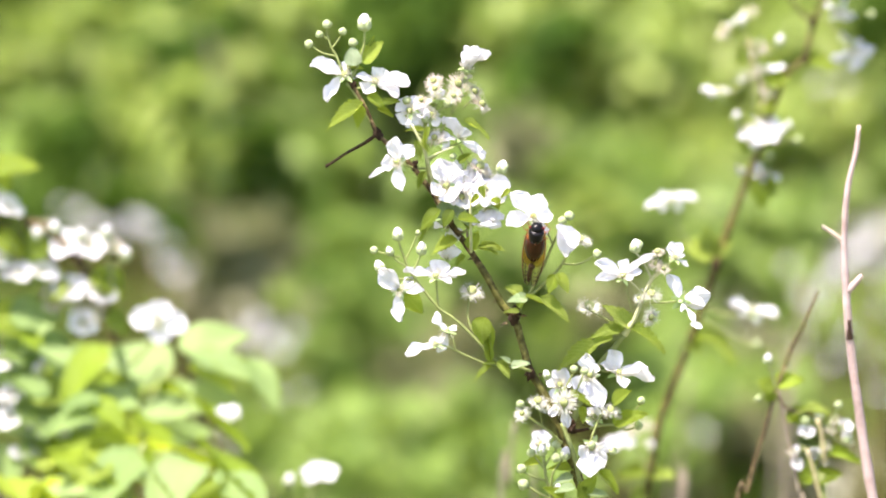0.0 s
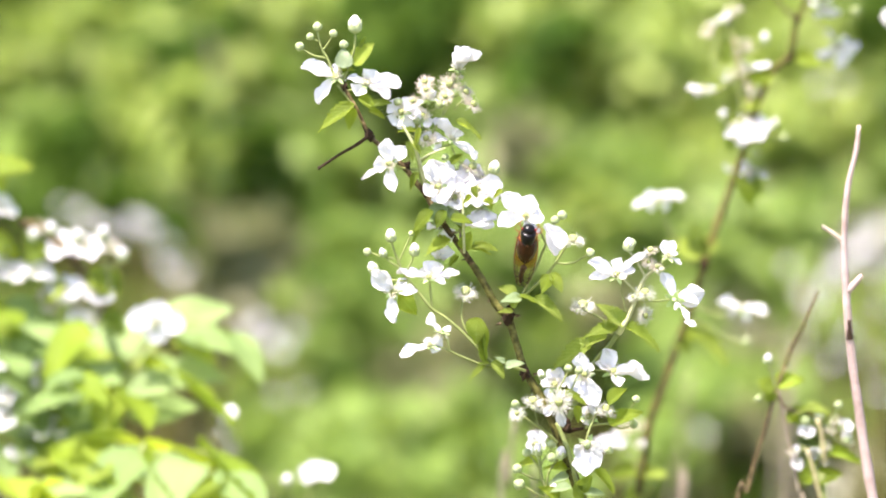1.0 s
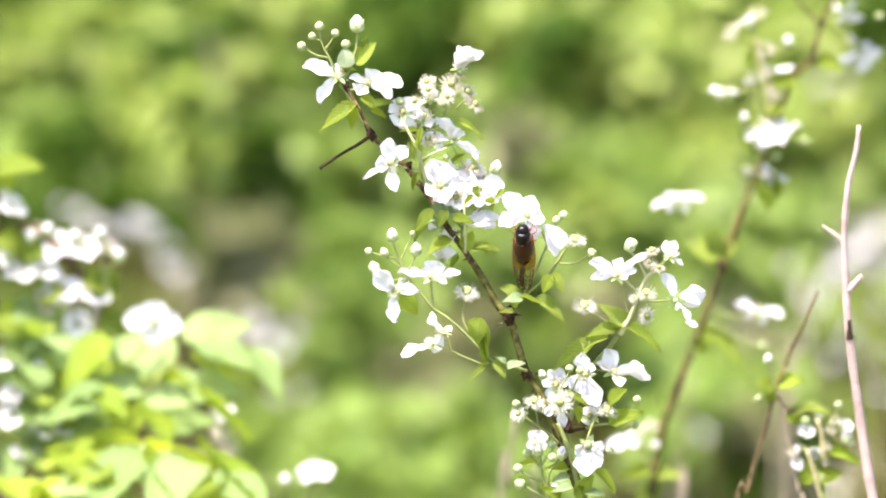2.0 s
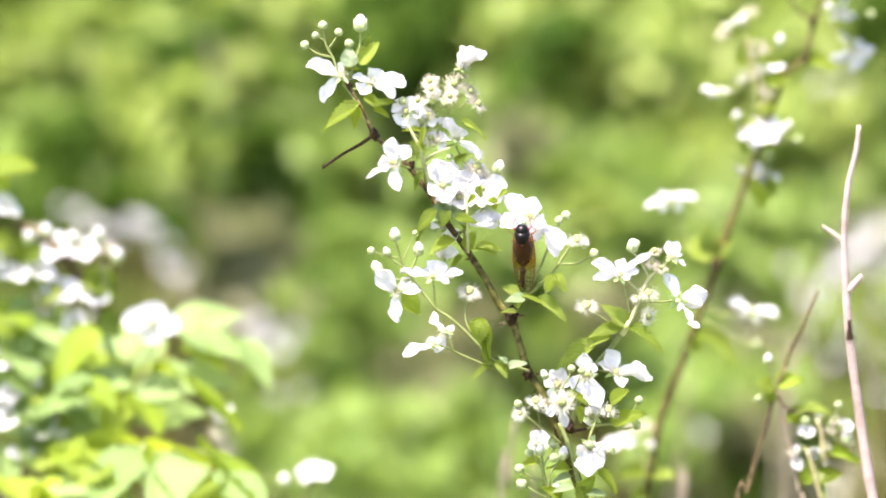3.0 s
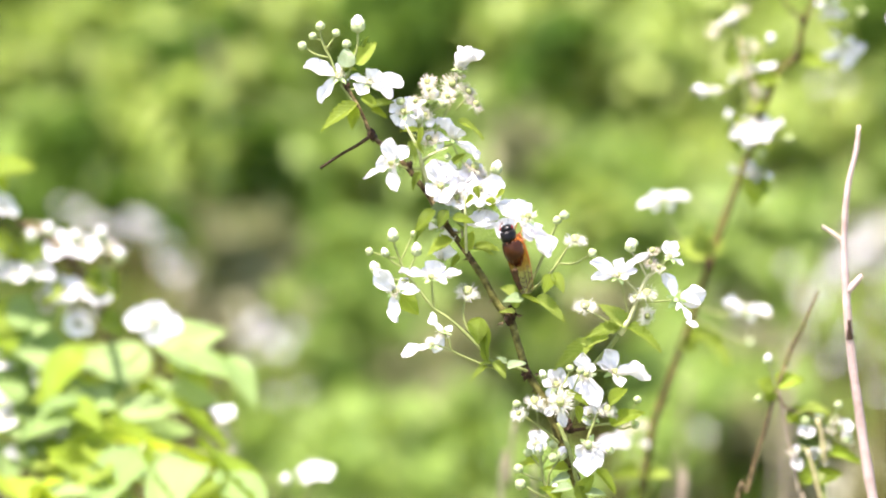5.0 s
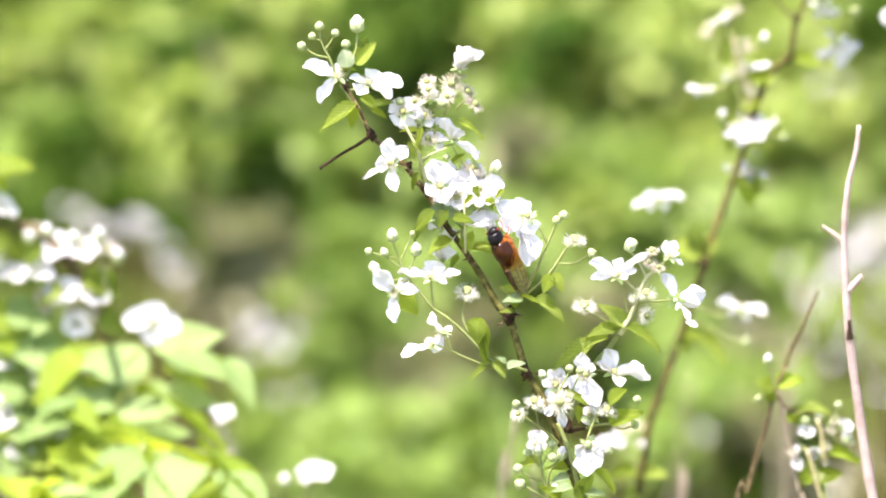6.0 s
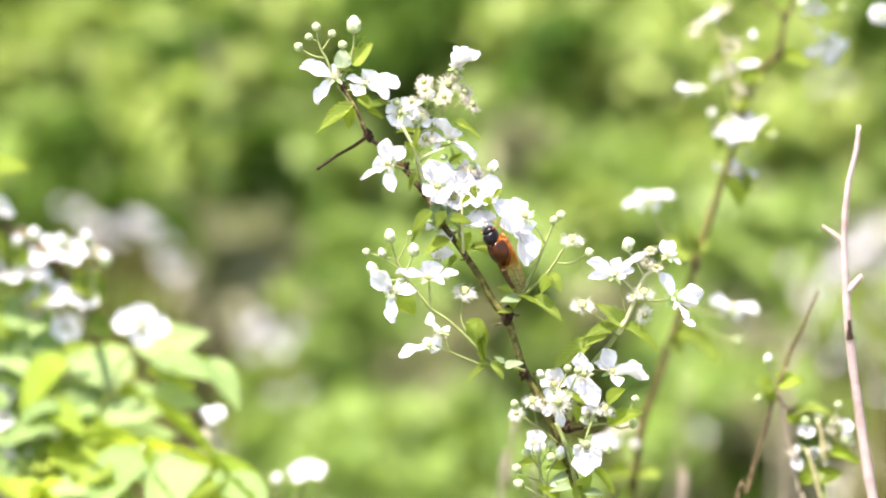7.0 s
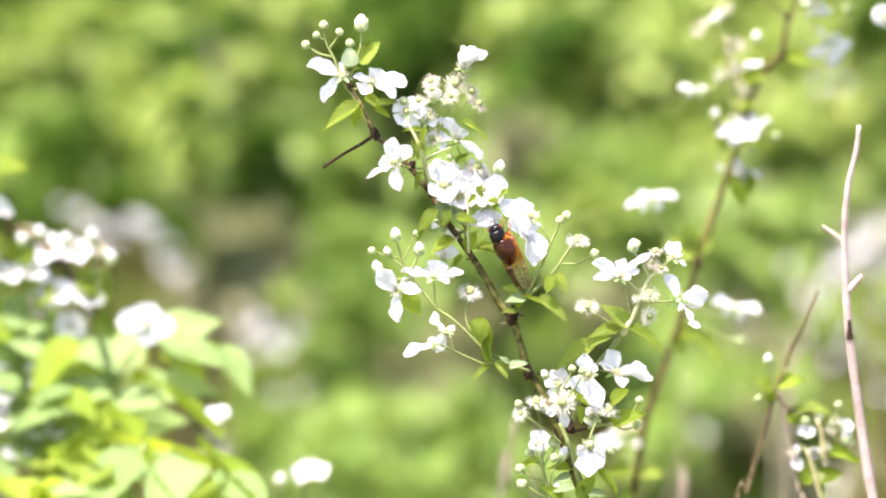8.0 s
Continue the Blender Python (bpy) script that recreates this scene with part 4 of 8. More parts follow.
stem(B, [(0.0578, 3.0000, 1.1067), (0.0551, 3.0000, 1.1104), (0.0517, 3.0000, 1.1145)], 0.0005, 0.0005)
stem(B, [(0.0581, 3.0000, 1.1071), (0.0604, 3.0000, 1.1118), (0.0641, 3.0000, 1.1165), (0.0651, 3.0000, 1.1199)], 0.0005, 0.0005)
stem(B, [(0.0621, 2.9980, 1.0931), (0.0627, 2.9960, 1.1035), (0.0654, 2.9960, 1.1083), (0.0691, 2.9960, 1.1130)], 0.0007, 0.0005)
flower(B, (0.0583, 3.1200, 1.1054), (-.1, -.6, .7), [(0.0531, 3.1200, 1.1139), (0.0604, 3.1200, 1.1149), (0.0639, 3.1200, 1.1068), (0.0562, 3.1200, 1.1001), (0.0517, 3.1200, 1.1061)], 1.0, 0.8, "", (9, 10, 9, 9, 8))
bud(B, (0.0567, 2.9980, 1.1148), (0, -0.3, 1), 1.00, True)
bud(B, (0.0510, 3.0000, 1.1145), (-0.4, -0.3, 0.8), 0.95)
bud(B, (0.0651, 3.0000, 1.1192), (0, -0.4, 1), 1.00)
bud(B, (0.0654, 2.9960, 1.1120), (-0.2, -0.5, 0.8), 1.05)
bud(B, (0.0701, 2.9960, 1.1130), (0.1, -0.4, 1), 1.10, True)
bud(B, (0.0460, 3.0000, 1.1050), (-0.7, -0.3, 0.7), 1.05)
bud(B, (0.0477, 3.0000, 1.0962), (-0.8, -0.4, 0.4), 1.20)
bud(B, (0.0657, 2.9940, 1.0916), (0.1, -0.4, 1), 1.00, True)
leaf(B, (0.0574, 3.0500, 1.1033), (0.0435, 3.0600, 1.1026), 0.0085, (-0.1, -0.5, 0.8), LEAF_BRIGHT, 0)
leaf(B, (0.0759, 2.9980, 1.1073), (0.0604, 2.9960, 1.1099), 0.0075, (-0.1, -0.6, 0.8), LEAF_BRIGHT, 1)
leaf(B, (0.0752, 2.9980, 1.1026), (0.0624, 2.9960, 1.1001), 0.0080, (-0.2, -0.5, 0.8), LEAF_PALE, 1)
leaf(B, (0.0763, 2.9900, 1.0969), (0.0635, 2.9860, 1.0954), 0.0070, (-0.2, -0.6, 0.8), LEAF_PALE, 0)
leaf(B, (0.0817, 2.9900, 1.0949), (0.0889, 2.9860, 1.1042), 0.0085, (0.2, -0.8, 0.5), LEAF_BRIGHT, 2)
leaf(B, (0.0904, 2.9900, 1.1070), (0.1030, 2.9860, 1.0951), 0.0090, (0.4, -0.6, 0.7), LEAF_BRIGHT, 0)
leaf(B, (0.0837, 2.9880, 1.0938), (0.0949, 2.9840, 1.0957), 0.0075, (0.1, -0.6, 0.8), LEAF_PALE, 1)
leaf(B, (0.0690, 2.9900, 1.0901), (0.0572, 2.9860, 1.0974), 0.0080, (-0.2, -0.7, 0.6), LEAF_BRIGHT, 2)
leaf(B, (0.0824, 2.9900, 1.0895), (0.0790, 2.9880, 1.1005), 0.0080, (-0.1, -0.8, 0.5), LEAF, 0)
# small leaves and spent flowers in the upper clusters
faded(B, (-0.0170, 2.9900, 1.3256), (0, -0.8, 0.5), 0.70)
faded(B, (-0.0090, 2.9920, 1.3321), (-0.2, -0.6, 0.6), 0.80)
faded(B, (0.0020, 2.9900, 1.3282), (0.1, -0.7, 0.5), 0.80)
leaf(B, (0.0020, 2.9850, 1.2619), (-0.0040, 2.9820, 1.2511), 0.0073, (-0.3, -0.8, 0.4), LEAF, 0)
leaf(B, (0.0053, 2.9850, 1.2576), (0.0180, 2.9820, 1.2555), 0.0067, (0.2, -0.8, 0.5), LEAF_BRIGHT, 0)
leaf(B, (-0.0053, 2.9850, 1.2619), (-0.0180, 2.9820, 1.2495), 0.0080, (-0.4, -0.8, 0.4), LEAF_BRIGHT, 0)
leaf(B, (0.0180, 2.9850, 1.2759), (0.0206, 2.9820, 1.2688), 0.0040, (0.1, -0.9, 0.3), LEAF, 2)
leaf(B, (0.0170, 2.9850, 1.2709), (0.0126, 2.9820, 1.2655), 0.0033, (0, -0.9, 0.3), LEAF_BRIGHT, 2)
leaf(B, (0.0353, 2.9850, 1.2742), (0.0302, 2.9820, 1.2688), 0.0033, (0, -0.9, 0.3), LEAF_BRIGHT, 2)
leaf(B, (-0.0186, 2.9850, 1.3026), (-0.0120, 2.9820, 1.2954), 0.0040, (0.2, -0.8, 0.4), LEAF, 2)
leaf(B, (-0.0130, 2.9850, 1.3109), (-0.0153, 2.9820, 1.2988), 0.0033, (0, -0.9, 0.3), LEAF_BRIGHT, 2)
# the flower at which the insect sits; its petals shift as it climbs
perch = flower(B, (0.0497, 2.9940, 1.2572), (.05, -.8, .55), [], 1.0)
petal_a = part("petal", PETALS[0], PETAL, perch, aim((0.0482, 3.0000, 1.2553), (0.0301, 3.0020, 1.2639), (.1, -.7, .7), 0.0145))
petal_b = part("petal", PETALS[2], PETAL, perch, aim((0.0495, 3.0000, 1.2567), (0.0536, 2.9880, 1.2530), (.3, -.8, .5), 0.0145))
petal_c = part("petal", PETALS[1], PETAL, perch, aim((0.0462, 3.0000, 1.2553), (0.0328, 3.0000, 1.2463), (-.2, -.9, .3), 0.0145))
petal_d = part("petal", PETALS[4], PETAL, perch, aim((0.0508, 3.0000, 1.2540), (0.0562, 3.0000, 1.2453), (.3, -.8, .4), 0.0145))
petal_e = part("petal", PETALS[3], PETAL, perch, aim((0.0549, 3.0000, 1.2513), (0.0648, 2.9960, 1.2342), (.3, -.8, .4), 0.0145))
stem(B, [(0.0616, 3.0000, 1.2406), (0.0572, 3.0000, 1.2496), (0.0506, 3.0040, 1.2543)], 0.0006, 0.0006)
petal_f = part("petal", PETALS[1], PETAL, perch, aim((0.0555, 3.0000, 1.2500), (0.0596, 3.0000, 1.2328), (.3, -.8, .4), 0.0135))
petal_g = part("petal", PETALS[2], PETAL, perch, aim((0.0488, 3.0000, 1.2540), (0.0515, 3.0000, 1.2412), (.2, -.9, .4), 0.013))


# ---- the insect ----
CHITIN = plain_material("chitin_black", (0.3, (0.0015, 0.0012, 0.0012)), (0.7, (0.006, 0.005, 0.0045)), scale=400.0, rough=0.28, bump=0.6)
CHITIN.node_tree.nodes["Principled BSDF"].inputs["Specular IOR Level"].default_value = 0.14
RUST = plain_material("chitin_orange", (0.3, (0.16, 0.035, 0.008)), (0.7, (0.36, 0.1, 0.02)), scale=400.0, rough=0.4)
VEIN = plain_material("vein_brown", (0.3, (0.014, 0.007, 0.002)), (0.7, (0.07, 0.035, 0.01)), scale=400.0, rough=0.6, spec=0.2)
BELLY = plain_material("chitin_brown", (0.3, (0.012, 0.004, 0.0015)), (0.7, (0.05, 0.016, 0.004)), scale=180.0, rough=0.25, bump=0.5)
BELLY.node_tree.nodes["Principled BSDF"].inputs["Specular IOR Level"].default_value = 0.16
EYE_RED = plain_material("eye_red", (0.3, (0.12, 0.005, 0.005)), (0.7, (0.22, 0.012, 0.01)), scale=900.0, rough=0.2)


def wing_material():
    m = Mat("wing_amber")
    y = m.add("SeparateXYZ", Vector=m.add("TexCoord").outputs["Object"]).outputs[1]
    far = m.math("MULTIPLY", m.math("ADD", y, 0.026), 32.0)  # 0 at the wing's end, 1 near its root
    col = m.ramp(far, (0.1, (0.5, 0.44, 0.22)), (0.42, (0.42, 0.32, 0.12)), (0.52, (0.09, 0.034, 0.009)), (0.85, (0.09, 0.028, 0.007)), (1.0, (0.16, 0.04, 0.008)))
    x = m.math("ABSOLUTE", m.add("SeparateXYZ", Vector=m.add("TexCoord").outputs["Object"]).outputs[0])
    edge = m.math("MULTIPLY", m.ramp(m.math("MULTIPLY", x, 100.0), (0.3, (0, 0, 0)), (0.5, (1, 1, 1))), m.ramp(far, (0.55, (0.03, 0.03, 0.03)), (0.95, (1, 1, 1))))
    col = m.mix(edge, col, (0.5, 0.15, 0.02))
    col = m.mix(m.math("MULTIPLY", m.ramp(m.noise(420.0, 2.0), (0.48, (0, 0, 0)), (0.6, (1, 1, 1))), m.ramp(far, (0.3, (0.25, 0.25, 0.25)), (0.5, (0.8, 0.8, 0.8)))), col, (0.05, 0.016, 0.005))
    m.put(m.p, "Base Color", col)
    m.put(m.p, "Roughness", 0.14)
    m.put(m.p, "Specular IOR Level", 0.28)
    m.bump(m.noise(500.0), 0.8, 0.0004)
    clear = m.add("BsdfTransparent", Color=m.ramp(far, (0.3, (0.96, 0.9, 0.66)), (0.55, (0.85, 0.62, 0.32))))
    mix = m.n.new("ShaderNodeMixShader")
    share = m.math("MAXIMUM", m.math("MULTIPLY", edge, 0.6), m.ramp(far, (0.0, (0.16, 0.16, 0.16)), (0.42, (0.16, 0.16, 0.16)), (0.6, (0.18, 0.18, 0.18)), (1.0, (0.24, 0.24, 0.24))))
    m.l.new(share, mix.inputs[0])
    m.l.new(clear.outputs[0], mix.inputs[1])
    m.l.new(m.p.outputs[0], mix.inputs[2])
    m.l.new(mix.outputs[0], m.out.inputs[0])
    return m.m


WING = wing_material()


def hull(sections, sides=14):
    """A closed body along y from rows of y, half width, half height, lift, in millimetres."""
    verts, faces = [], []
    for y, w, h, z in sections:
        for k in range(sides):
            a = 2 * math.pi * k / sides
            verts.append((math.cos(a) * w * 0.0011, y * 0.001, (z + math.sin(a) * h) * 0.0013))
    n = len(sections)
    for i in range(n - 1):
        for k in range(sides):
            faces.append((i * sides + k, i * sides + (k + 1) % sides, (i + 1) * sides + (k + 1) % sides, (i + 1) * sides + k))
    faces += [tuple(range(sides - 1, -1, -1)), tuple((n - 1) * sides + k for k in range(sides))]
    return mesh_of("hull", verts, faces)


def wing_point(side, u, v):
    """u along the wing from its root, v from the inner edge over the back to the outer edge."""
    y = 9 - 36 * u - 2.0 * v * (1 - v)
    reach = 6.2 * math.sin(math.pi * (0.2 + 0.66 * u)) ** 0.8
    ix, iz = 1.2 * (1 - u) ** 3 - 0.4 * u + 0.9 * u ** 3, 4.4 - 3.2 * u + 0.15 * side
    x = ix + (reach - ix + 0.9) * math.sin(v * 1.45)
    z = iz - (9.6 - 5.4 * u) * (1 - math.cos(v * 1.45))
    return Vector((side * x * 0.96, y, z * 1.3)) * 0.001


def cicada():
    c = thing("cicada", (0, 0, 0), "black cicada with red eyes and folded amber wings", "insect")
    part("thorax", hull([(4.2, 2.4, 2.6, 0.8), (5.0, 3.3, 3.7, 0.8), (6.2, 3.9, 4.5, 0.7), (8, 4.1, 4.6, 0.4), (9.2, 4.15, 4.4, 0.3), (10.0, 4.3, 4.3, 0.3), (10.8, 4.1, 3.9, 0.2), (11.5, 3.6, 3.3, 0.1)]), CHITIN, c)
    part("thorax_cross", hull([(3.0, 0.8, 2.6, 1.0), (3.8, 1.9, 3.2, 1.0), (4.6, 1.5, 3.6, 1.0), (5.2, 0.7, 3.9, 1.0)], 8), RUST, c, label="rust-brown raised cross behind the thorax")
    part("head", hull([(11.2, 3.4, 3.0, 0), (12.4, 3.7, 3.0, 0), (13.6, 3.3, 2.6, -0.2), (14.6, 2.4, 2.0, -0.4), (15.1, 1.0, 1.0, -0.5)]), CHITIN, c)
    abdomen = [(4.6 - 1.85 * i + d * 0.8, max(0.6, r * 1.08 - s), max(0.6, (r - s) * 1.06), -0.7) for i, r in enumerate((4.6, 5.0, 5.2, 5.2, 5.0, 4.5, 3.8, 2.9, 1.6)) for d, s in ((0, 0), (-1.0, 0.0))]
    part("abdomen", hull(abdomen), BELLY, c)
    for s in (-1, 1):
        bm = bmesh.new()
        bmesh.ops.create_uvsphere(bm, u_segments=12, v_segments=8, radius=0.00085)
        me = bpy.data.meshes.new("eye")
        bm.to_mesh(me)
        bm.free()
        part("eye", me, EYE_RED, c, Matrix.Translation((s * 0.0040, 0.0128, 0.0006)), "glossy red eye")
        for name, lift, short in (("forewing", 0.0, 1.0), ("hindwing", -0.7, 0.6)):
            nu, nv = 16, 6
            verts = [wing_point(s, 0.04 + 0.96 * short * i / nu, j / nv) + Vector((0, 0, lift * 0.001)) for i in range(nu + 1) for j in range(nv + 1)]
            faces = [(i * (nv + 1) + j, i * (nv + 1) + j + 1, (i + 1) * (nv + 1) + j + 1, (i + 1) * (nv + 1) + j) for i in range(nu) for j in range(nv)]
            part(name, mesh_of(name, verts, faces), WING, c)
        ways = [[(u, v0 + (v1 - v0) * u) for u in (0.03, 0.25, 0.5, 0.75, 0.99)] for v0, v1 in ((1.0, 1.0), (0.0, 0.0))]
        ways += [[(u, v0 + (v1 - v0) * u) for u in (0.56, 0.68, 0.8, 0.9, 0.98)] for v0, v1 in ((0.7, 0.72), (0.4, 0.5))]
        ways += [[(u, a), (u + 0.04, (a + b) / 2), (u + 0.02, b)] for u, a, b in ((0.55, 0.7, 1.0), (0.62, 0.4, 0.7), (0.7, 0.1, 0.45), (0.76, 0.7, 1.0), (0.8, 0.42, 0.7), (0.86, 0.1, 0.45), (0.96, 0.0, 0.5), (0.96, 0.5, 1.0), (0.88, 0.7, 1.0), (0.9, 0.42, 0.7), (0.66, 0.7, 1.0), (0.78, 0.1, 0.42))]
        if s < 0:
            mark = [wing_point(s, u, v) + Vector((0, 0, 0.0004)) for u, v in ((0.56, 0.04), (0.66, 0.1), (0.76, 0.16), (0.83, 0.18), (0.92, 0.12))]
            vv, ff = tube_data(mark, 0.0018, 0.0008, 7, 0.35, 3)
            part("wing_mark", mesh_of("wing_mark", vv, ff), VEIN, c, label="dark smoky mark on the wing")
        for n, w in enumerate(ways):
            pts = [wing_point(s, u, v) + Vector((0, 0, 0.0002)) for u, v in w]
            vv, ff = tube_data(pts, 0.00036 if n == 0 else (0.0002 if n < 6 else 0.00026), 0.00018, 5, steps=3)
            part("wing_vein", mesh_of("wing_vein", vv, ff), RUST if n < 1 else VEIN, c)
        for n, (y0, bend, foot) in enumerate(((9.5, (5.6, 13.8, -3.2), (3.4, 17.5, -6)), (7.0, (8.0, 9.5, -4.0), (5.5, 12.0, -7.0)), (4.5, (7.5, 3.0, -4.5), (5.0, 0.5, -7.5)))):
            pts = [Vector((s * 3.0, y0, -2.4)) * 0.001, Vector((s * bend[0], bend[1], bend[2])) * 0.001, Vector((s * foot[0], foot[1], foot[2])) * 0.001]
            vv, ff = tube_data(pts, 0.00038, 0.00018, 6, steps=4)
            part("leg", mesh_of("leg", vv, ff), RUST, c, label="thin orange-red leg")
        vv, ff = tube_data([(s * 0.0015, 0.0146, 0), (s * 0.0022, 0.0165, 0.0006), (s * 0.003, 0.0185, 0.0004)], 0.00018, 0.0001, 5)
        part("antenna", mesh_of("antenna", vv, ff), CHITIN, c)
    return c


insect = cicada()

# ---- the swaying cane behind ----
cane_back = thing("flowering_bramble", (0.1307, 3.6600, 0.6154), "tall swaying bramble cane with white flowers and yellow-green leaves", "bramble")
R = cane_back
stem(R, [(0.10, 3.67, -0.02), (0.12, 3.66, 0.3), (0.1242, 3.6600, 0.7413), (0.1320, 3.6600, 0.8665), (0.1412, 3.6600, 0.9578), (0.1488, 3.6600, 1.0115), (0.1556, 3.6600, 1.0507), (0.1645, 3.6600, 1.0754), (0.1762, 3.6600, 1.1075)], 0.0032, 0.0024, CANE_OLD, "cane", 9)
stem(R, [(0.1762, 3.6600, 1.1075), (0.1863, 3.6600, 1.1359), (0.1968, 3.6600, 1.1679), (0.2065, 3.6600, 1.1966), (0.2185, 3.6600, 1.2293), (0.2286, 3.6600, 1.2579), (0.2394, 3.6600, 1.2885), (0.2479, 3.6600, 1.3068), (0.2608, 3.6600, 1.3183)], 0.0024, 0.0018, CANE_OLD, "cane", 9)
stem(R, [(0.2608, 3.6600, 1.3183), (0.2636, 3.6600, 1.3333), (0.2667, 3.6600, 1.3455), (0.2788, 3.6600, 1.3719), (0.2867, 3.6600, 1.3963)], 0.0022, 0.0012, CANE_OLD, "cane", 8)
stem(R, [(0.2659, 3.6600, 1.3435), (0.2545, 3.6600, 1.3536), (0.2442, 3.6600, 1.3679)], 0.0012, 0.0008, CANE, "twig")
for n, (p, s) in enumerate((((0.1968, 3.6600, 1.1679), 0.004), ((0.2608, 3.6600, 1.3174), 0.0032), ((0.1762, 3.6600, 1.1075), 0.0034), ((0.2655, 3.6600, 1.3435), 0.003))):
    knob(R, p, s, n + 20)
ring_flower(R, (0.2319, 3.6550, 1.2640), (0, -.75, .55), 1.0, lift=10)
ring_flower(R, (0.2257, 3.6600, 1.2595), (-.2, -.6, .7), 0.85, lift=10)
stem(R, [(0.2285, 3.6600, 1.2722), (0.2304, 3.6600, 1.2926), (0.2230, 3.6600, 1.3150), (0.2201, 3.6600, 1.3313)], 0.0015, 0.0012, STRAW)
stem(R, [(0.2306, 3.6600, 1.2579), (0.2256, 3.6600, 1.2783), (0.2214, 3.6600, 1.3068), (0.2180, 3.6600, 1.3353), (0.2163, 3.6600, 1.3557)], 0.0013, 0.0009, STALK)
for p, f, s in (((0.2216, 3.6600, 1.2661), (-.3, -.6, .6), 0.95), ((0.2355, 3.6600, 1.2669), (.3, -.6, .6), 1.0), ((0.2289, 3.6600, 1.2677), (0, -.5, .8), 0.95), 
                ((0.1233, 3.6600, 1.0367), (-.2, -.5, .7), 0.75), ((0.1327, 3.6600, 1.0404), (.2, -.5, .7), 0.7)):
    ring_flower(R, p, f, s * 0.92, lift=8)
flower(R, (0.1648, 3.6600, 1.2142), (0, -0.35, 0.95), [(0.1452, 3.6600, 1.2117), (0.1534, 3.6600, 1.2179), (0.1656, 3.6600, 1.2211), (0.1762, 3.6600, 1.2191), (0.1835, 3.6600, 1.2154), (0.1717, 3.6600, 1.2080), (0.1575, 3.6600, 1.2064)], 1.20, 0.8, "", (9.0, 9.0, 10.0, 10.0, 9.0, 10.0, 10.0))
flower(R, (0.2231, 3.6600, 1.1338), (0.1, -0.3, 0.95), [(0.2063, 3.6600, 1.1400), (0.2133, 3.6600, 1.1302), (0.2281, 3.6600, 1.1260), (0.2419, 3.6600, 1.1306), (0.2321, 3.6600, 1.1380)], 1.10, 0.8, "", (8.0, 9.0, 10.0, 12.0, 9.0))
flower(R, (0.1987, 3.6600, 1.2922), (0, -0.2, 1), [(0.1856, 3.6600, 1.2958), (0.1906, 3.6600, 1.2889), (0.2011, 3.6600, 1.2889), (0.2060, 3.6600, 1.2954)], 1.00, 0.8, "", (9.0, 9.0, 8.0, 7.0))
flower(R, (0.2123, 3.6600, 1.3443), (0.3, -0.3, 0.9), [(0.2187, 3.6600, 1.3484), (0.2098, 3.6600, 1.3488), (0.2058, 3.6600, 1.3427), (0.2147, 3.6600, 1.3410)], 0.80, 0.8, "", (8.0, 8.0, 7.0, 7.0))
flower(R, (0.2303, 3.6600, 1.3109), (0, -0.3, -0.9), [(0.2458, 3.6600, 1.3146), (0.2401, 3.6600, 1.3085), (0.2262, 3.6600, 1.3142), (0.2214, 3.6600, 1.3068)], 0.80, 0.8, "", (8.0, 8.0, 6.0, 6.0))
flower(R, (0.2165, 3.6600, 1.3036), (-0.3, -0.3, -0.9), [(0.2113, 3.6600, 1.3007), (0.2149, 3.6600, 1.3077), (0.2202, 3.6600, 1.3007)], 0.60, 0.8, "", (6.0, 6.0, 6.0))
flower(R, (0.2307, 3.6600, 1.2375), (0.2, -0.3, -0.9), [(0.2258, 3.6600, 1.2424), (0.2438, 3.6600, 1.2301), (0.2316, 3.6600, 1.2277), (0.2226, 3.6600, 1.2326)], 0.90, 0.8, "", (7.0, 10.0, 9.0, 7.0))
flower(R, (0.2161, 3.6600, 1.2379), (-0.2, -0.3, -0.6), [(0.2116, 3.6600, 1.2408), (0.2124, 3.6600, 1.2354), (0.2206, 3.6600, 1.2354)], 0.60, 0.8, "", (6.0, 6.0, 6.0))
flower(R, (0.3010, 3.7400, 1.3218), (0.1, -0.4, -0.9), [(0.2942, 3.7500, 1.3330), (0.2860, 3.7500, 1.3146), (0.3052, 3.7500, 1.3029), (0.3172, 3.7500, 1.3213), (0.3067, 3.7500, 1.3271)], 1.00, 0.8, "", (11.0, 11.0, 12.0, 10.0, 8.0))
flower(R, (0.2900, 3.7400, 1.3509), (0, -0.5, -0.8), [(0.2832, 3.7500, 1.3546), (0.2974, 3.7500, 1.3563), (0.2891, 3.7500, 1.3430), (0.3033, 3.7500, 1.3438)], 0.90, 0.8, "", (9.0, 9.0, 10.0, 10.0))
flower(R, (0.3340, 3.6600, 1.3443), (-0.2, -0.8, 0.5), [(0.3267, 3.6600, 1.3475), (0.3284, 3.6600, 1.3394), (0.3356, 3.6600, 1.3516), (0.3398, 3.6600, 1.3394)], 1.00, 0.8, "", (10.0, 10.0, 10.0, 10.0))
for p, f, s in (((0.2242, 3.6600, 1.3077), (-.3, -.6, .6), 1.0), ((0.2333, 3.6600, 1.2946), (.2, -.7, .5), 1.1), ((0.2017, 3.6600, 1.3374), (-.6, -.4, .5), 1.1), ((0.2262, 3.6600, 1.3252), (0, -.6, .6), 1.2), ((0.1478, 3.6600, 1.0520), (.2, -.6, .6), 1.0), ((0.1376, 3.6600, 1.0478), (0, -.6, .6), 1.1), ((0.1499, 3.6600, 1.0384), (.2, -.6, .6), 0.9), ((0.2199, 3.6600, 1.3516), (0, -.5, .8), 1.1)):
    faded(R, p, f, s)
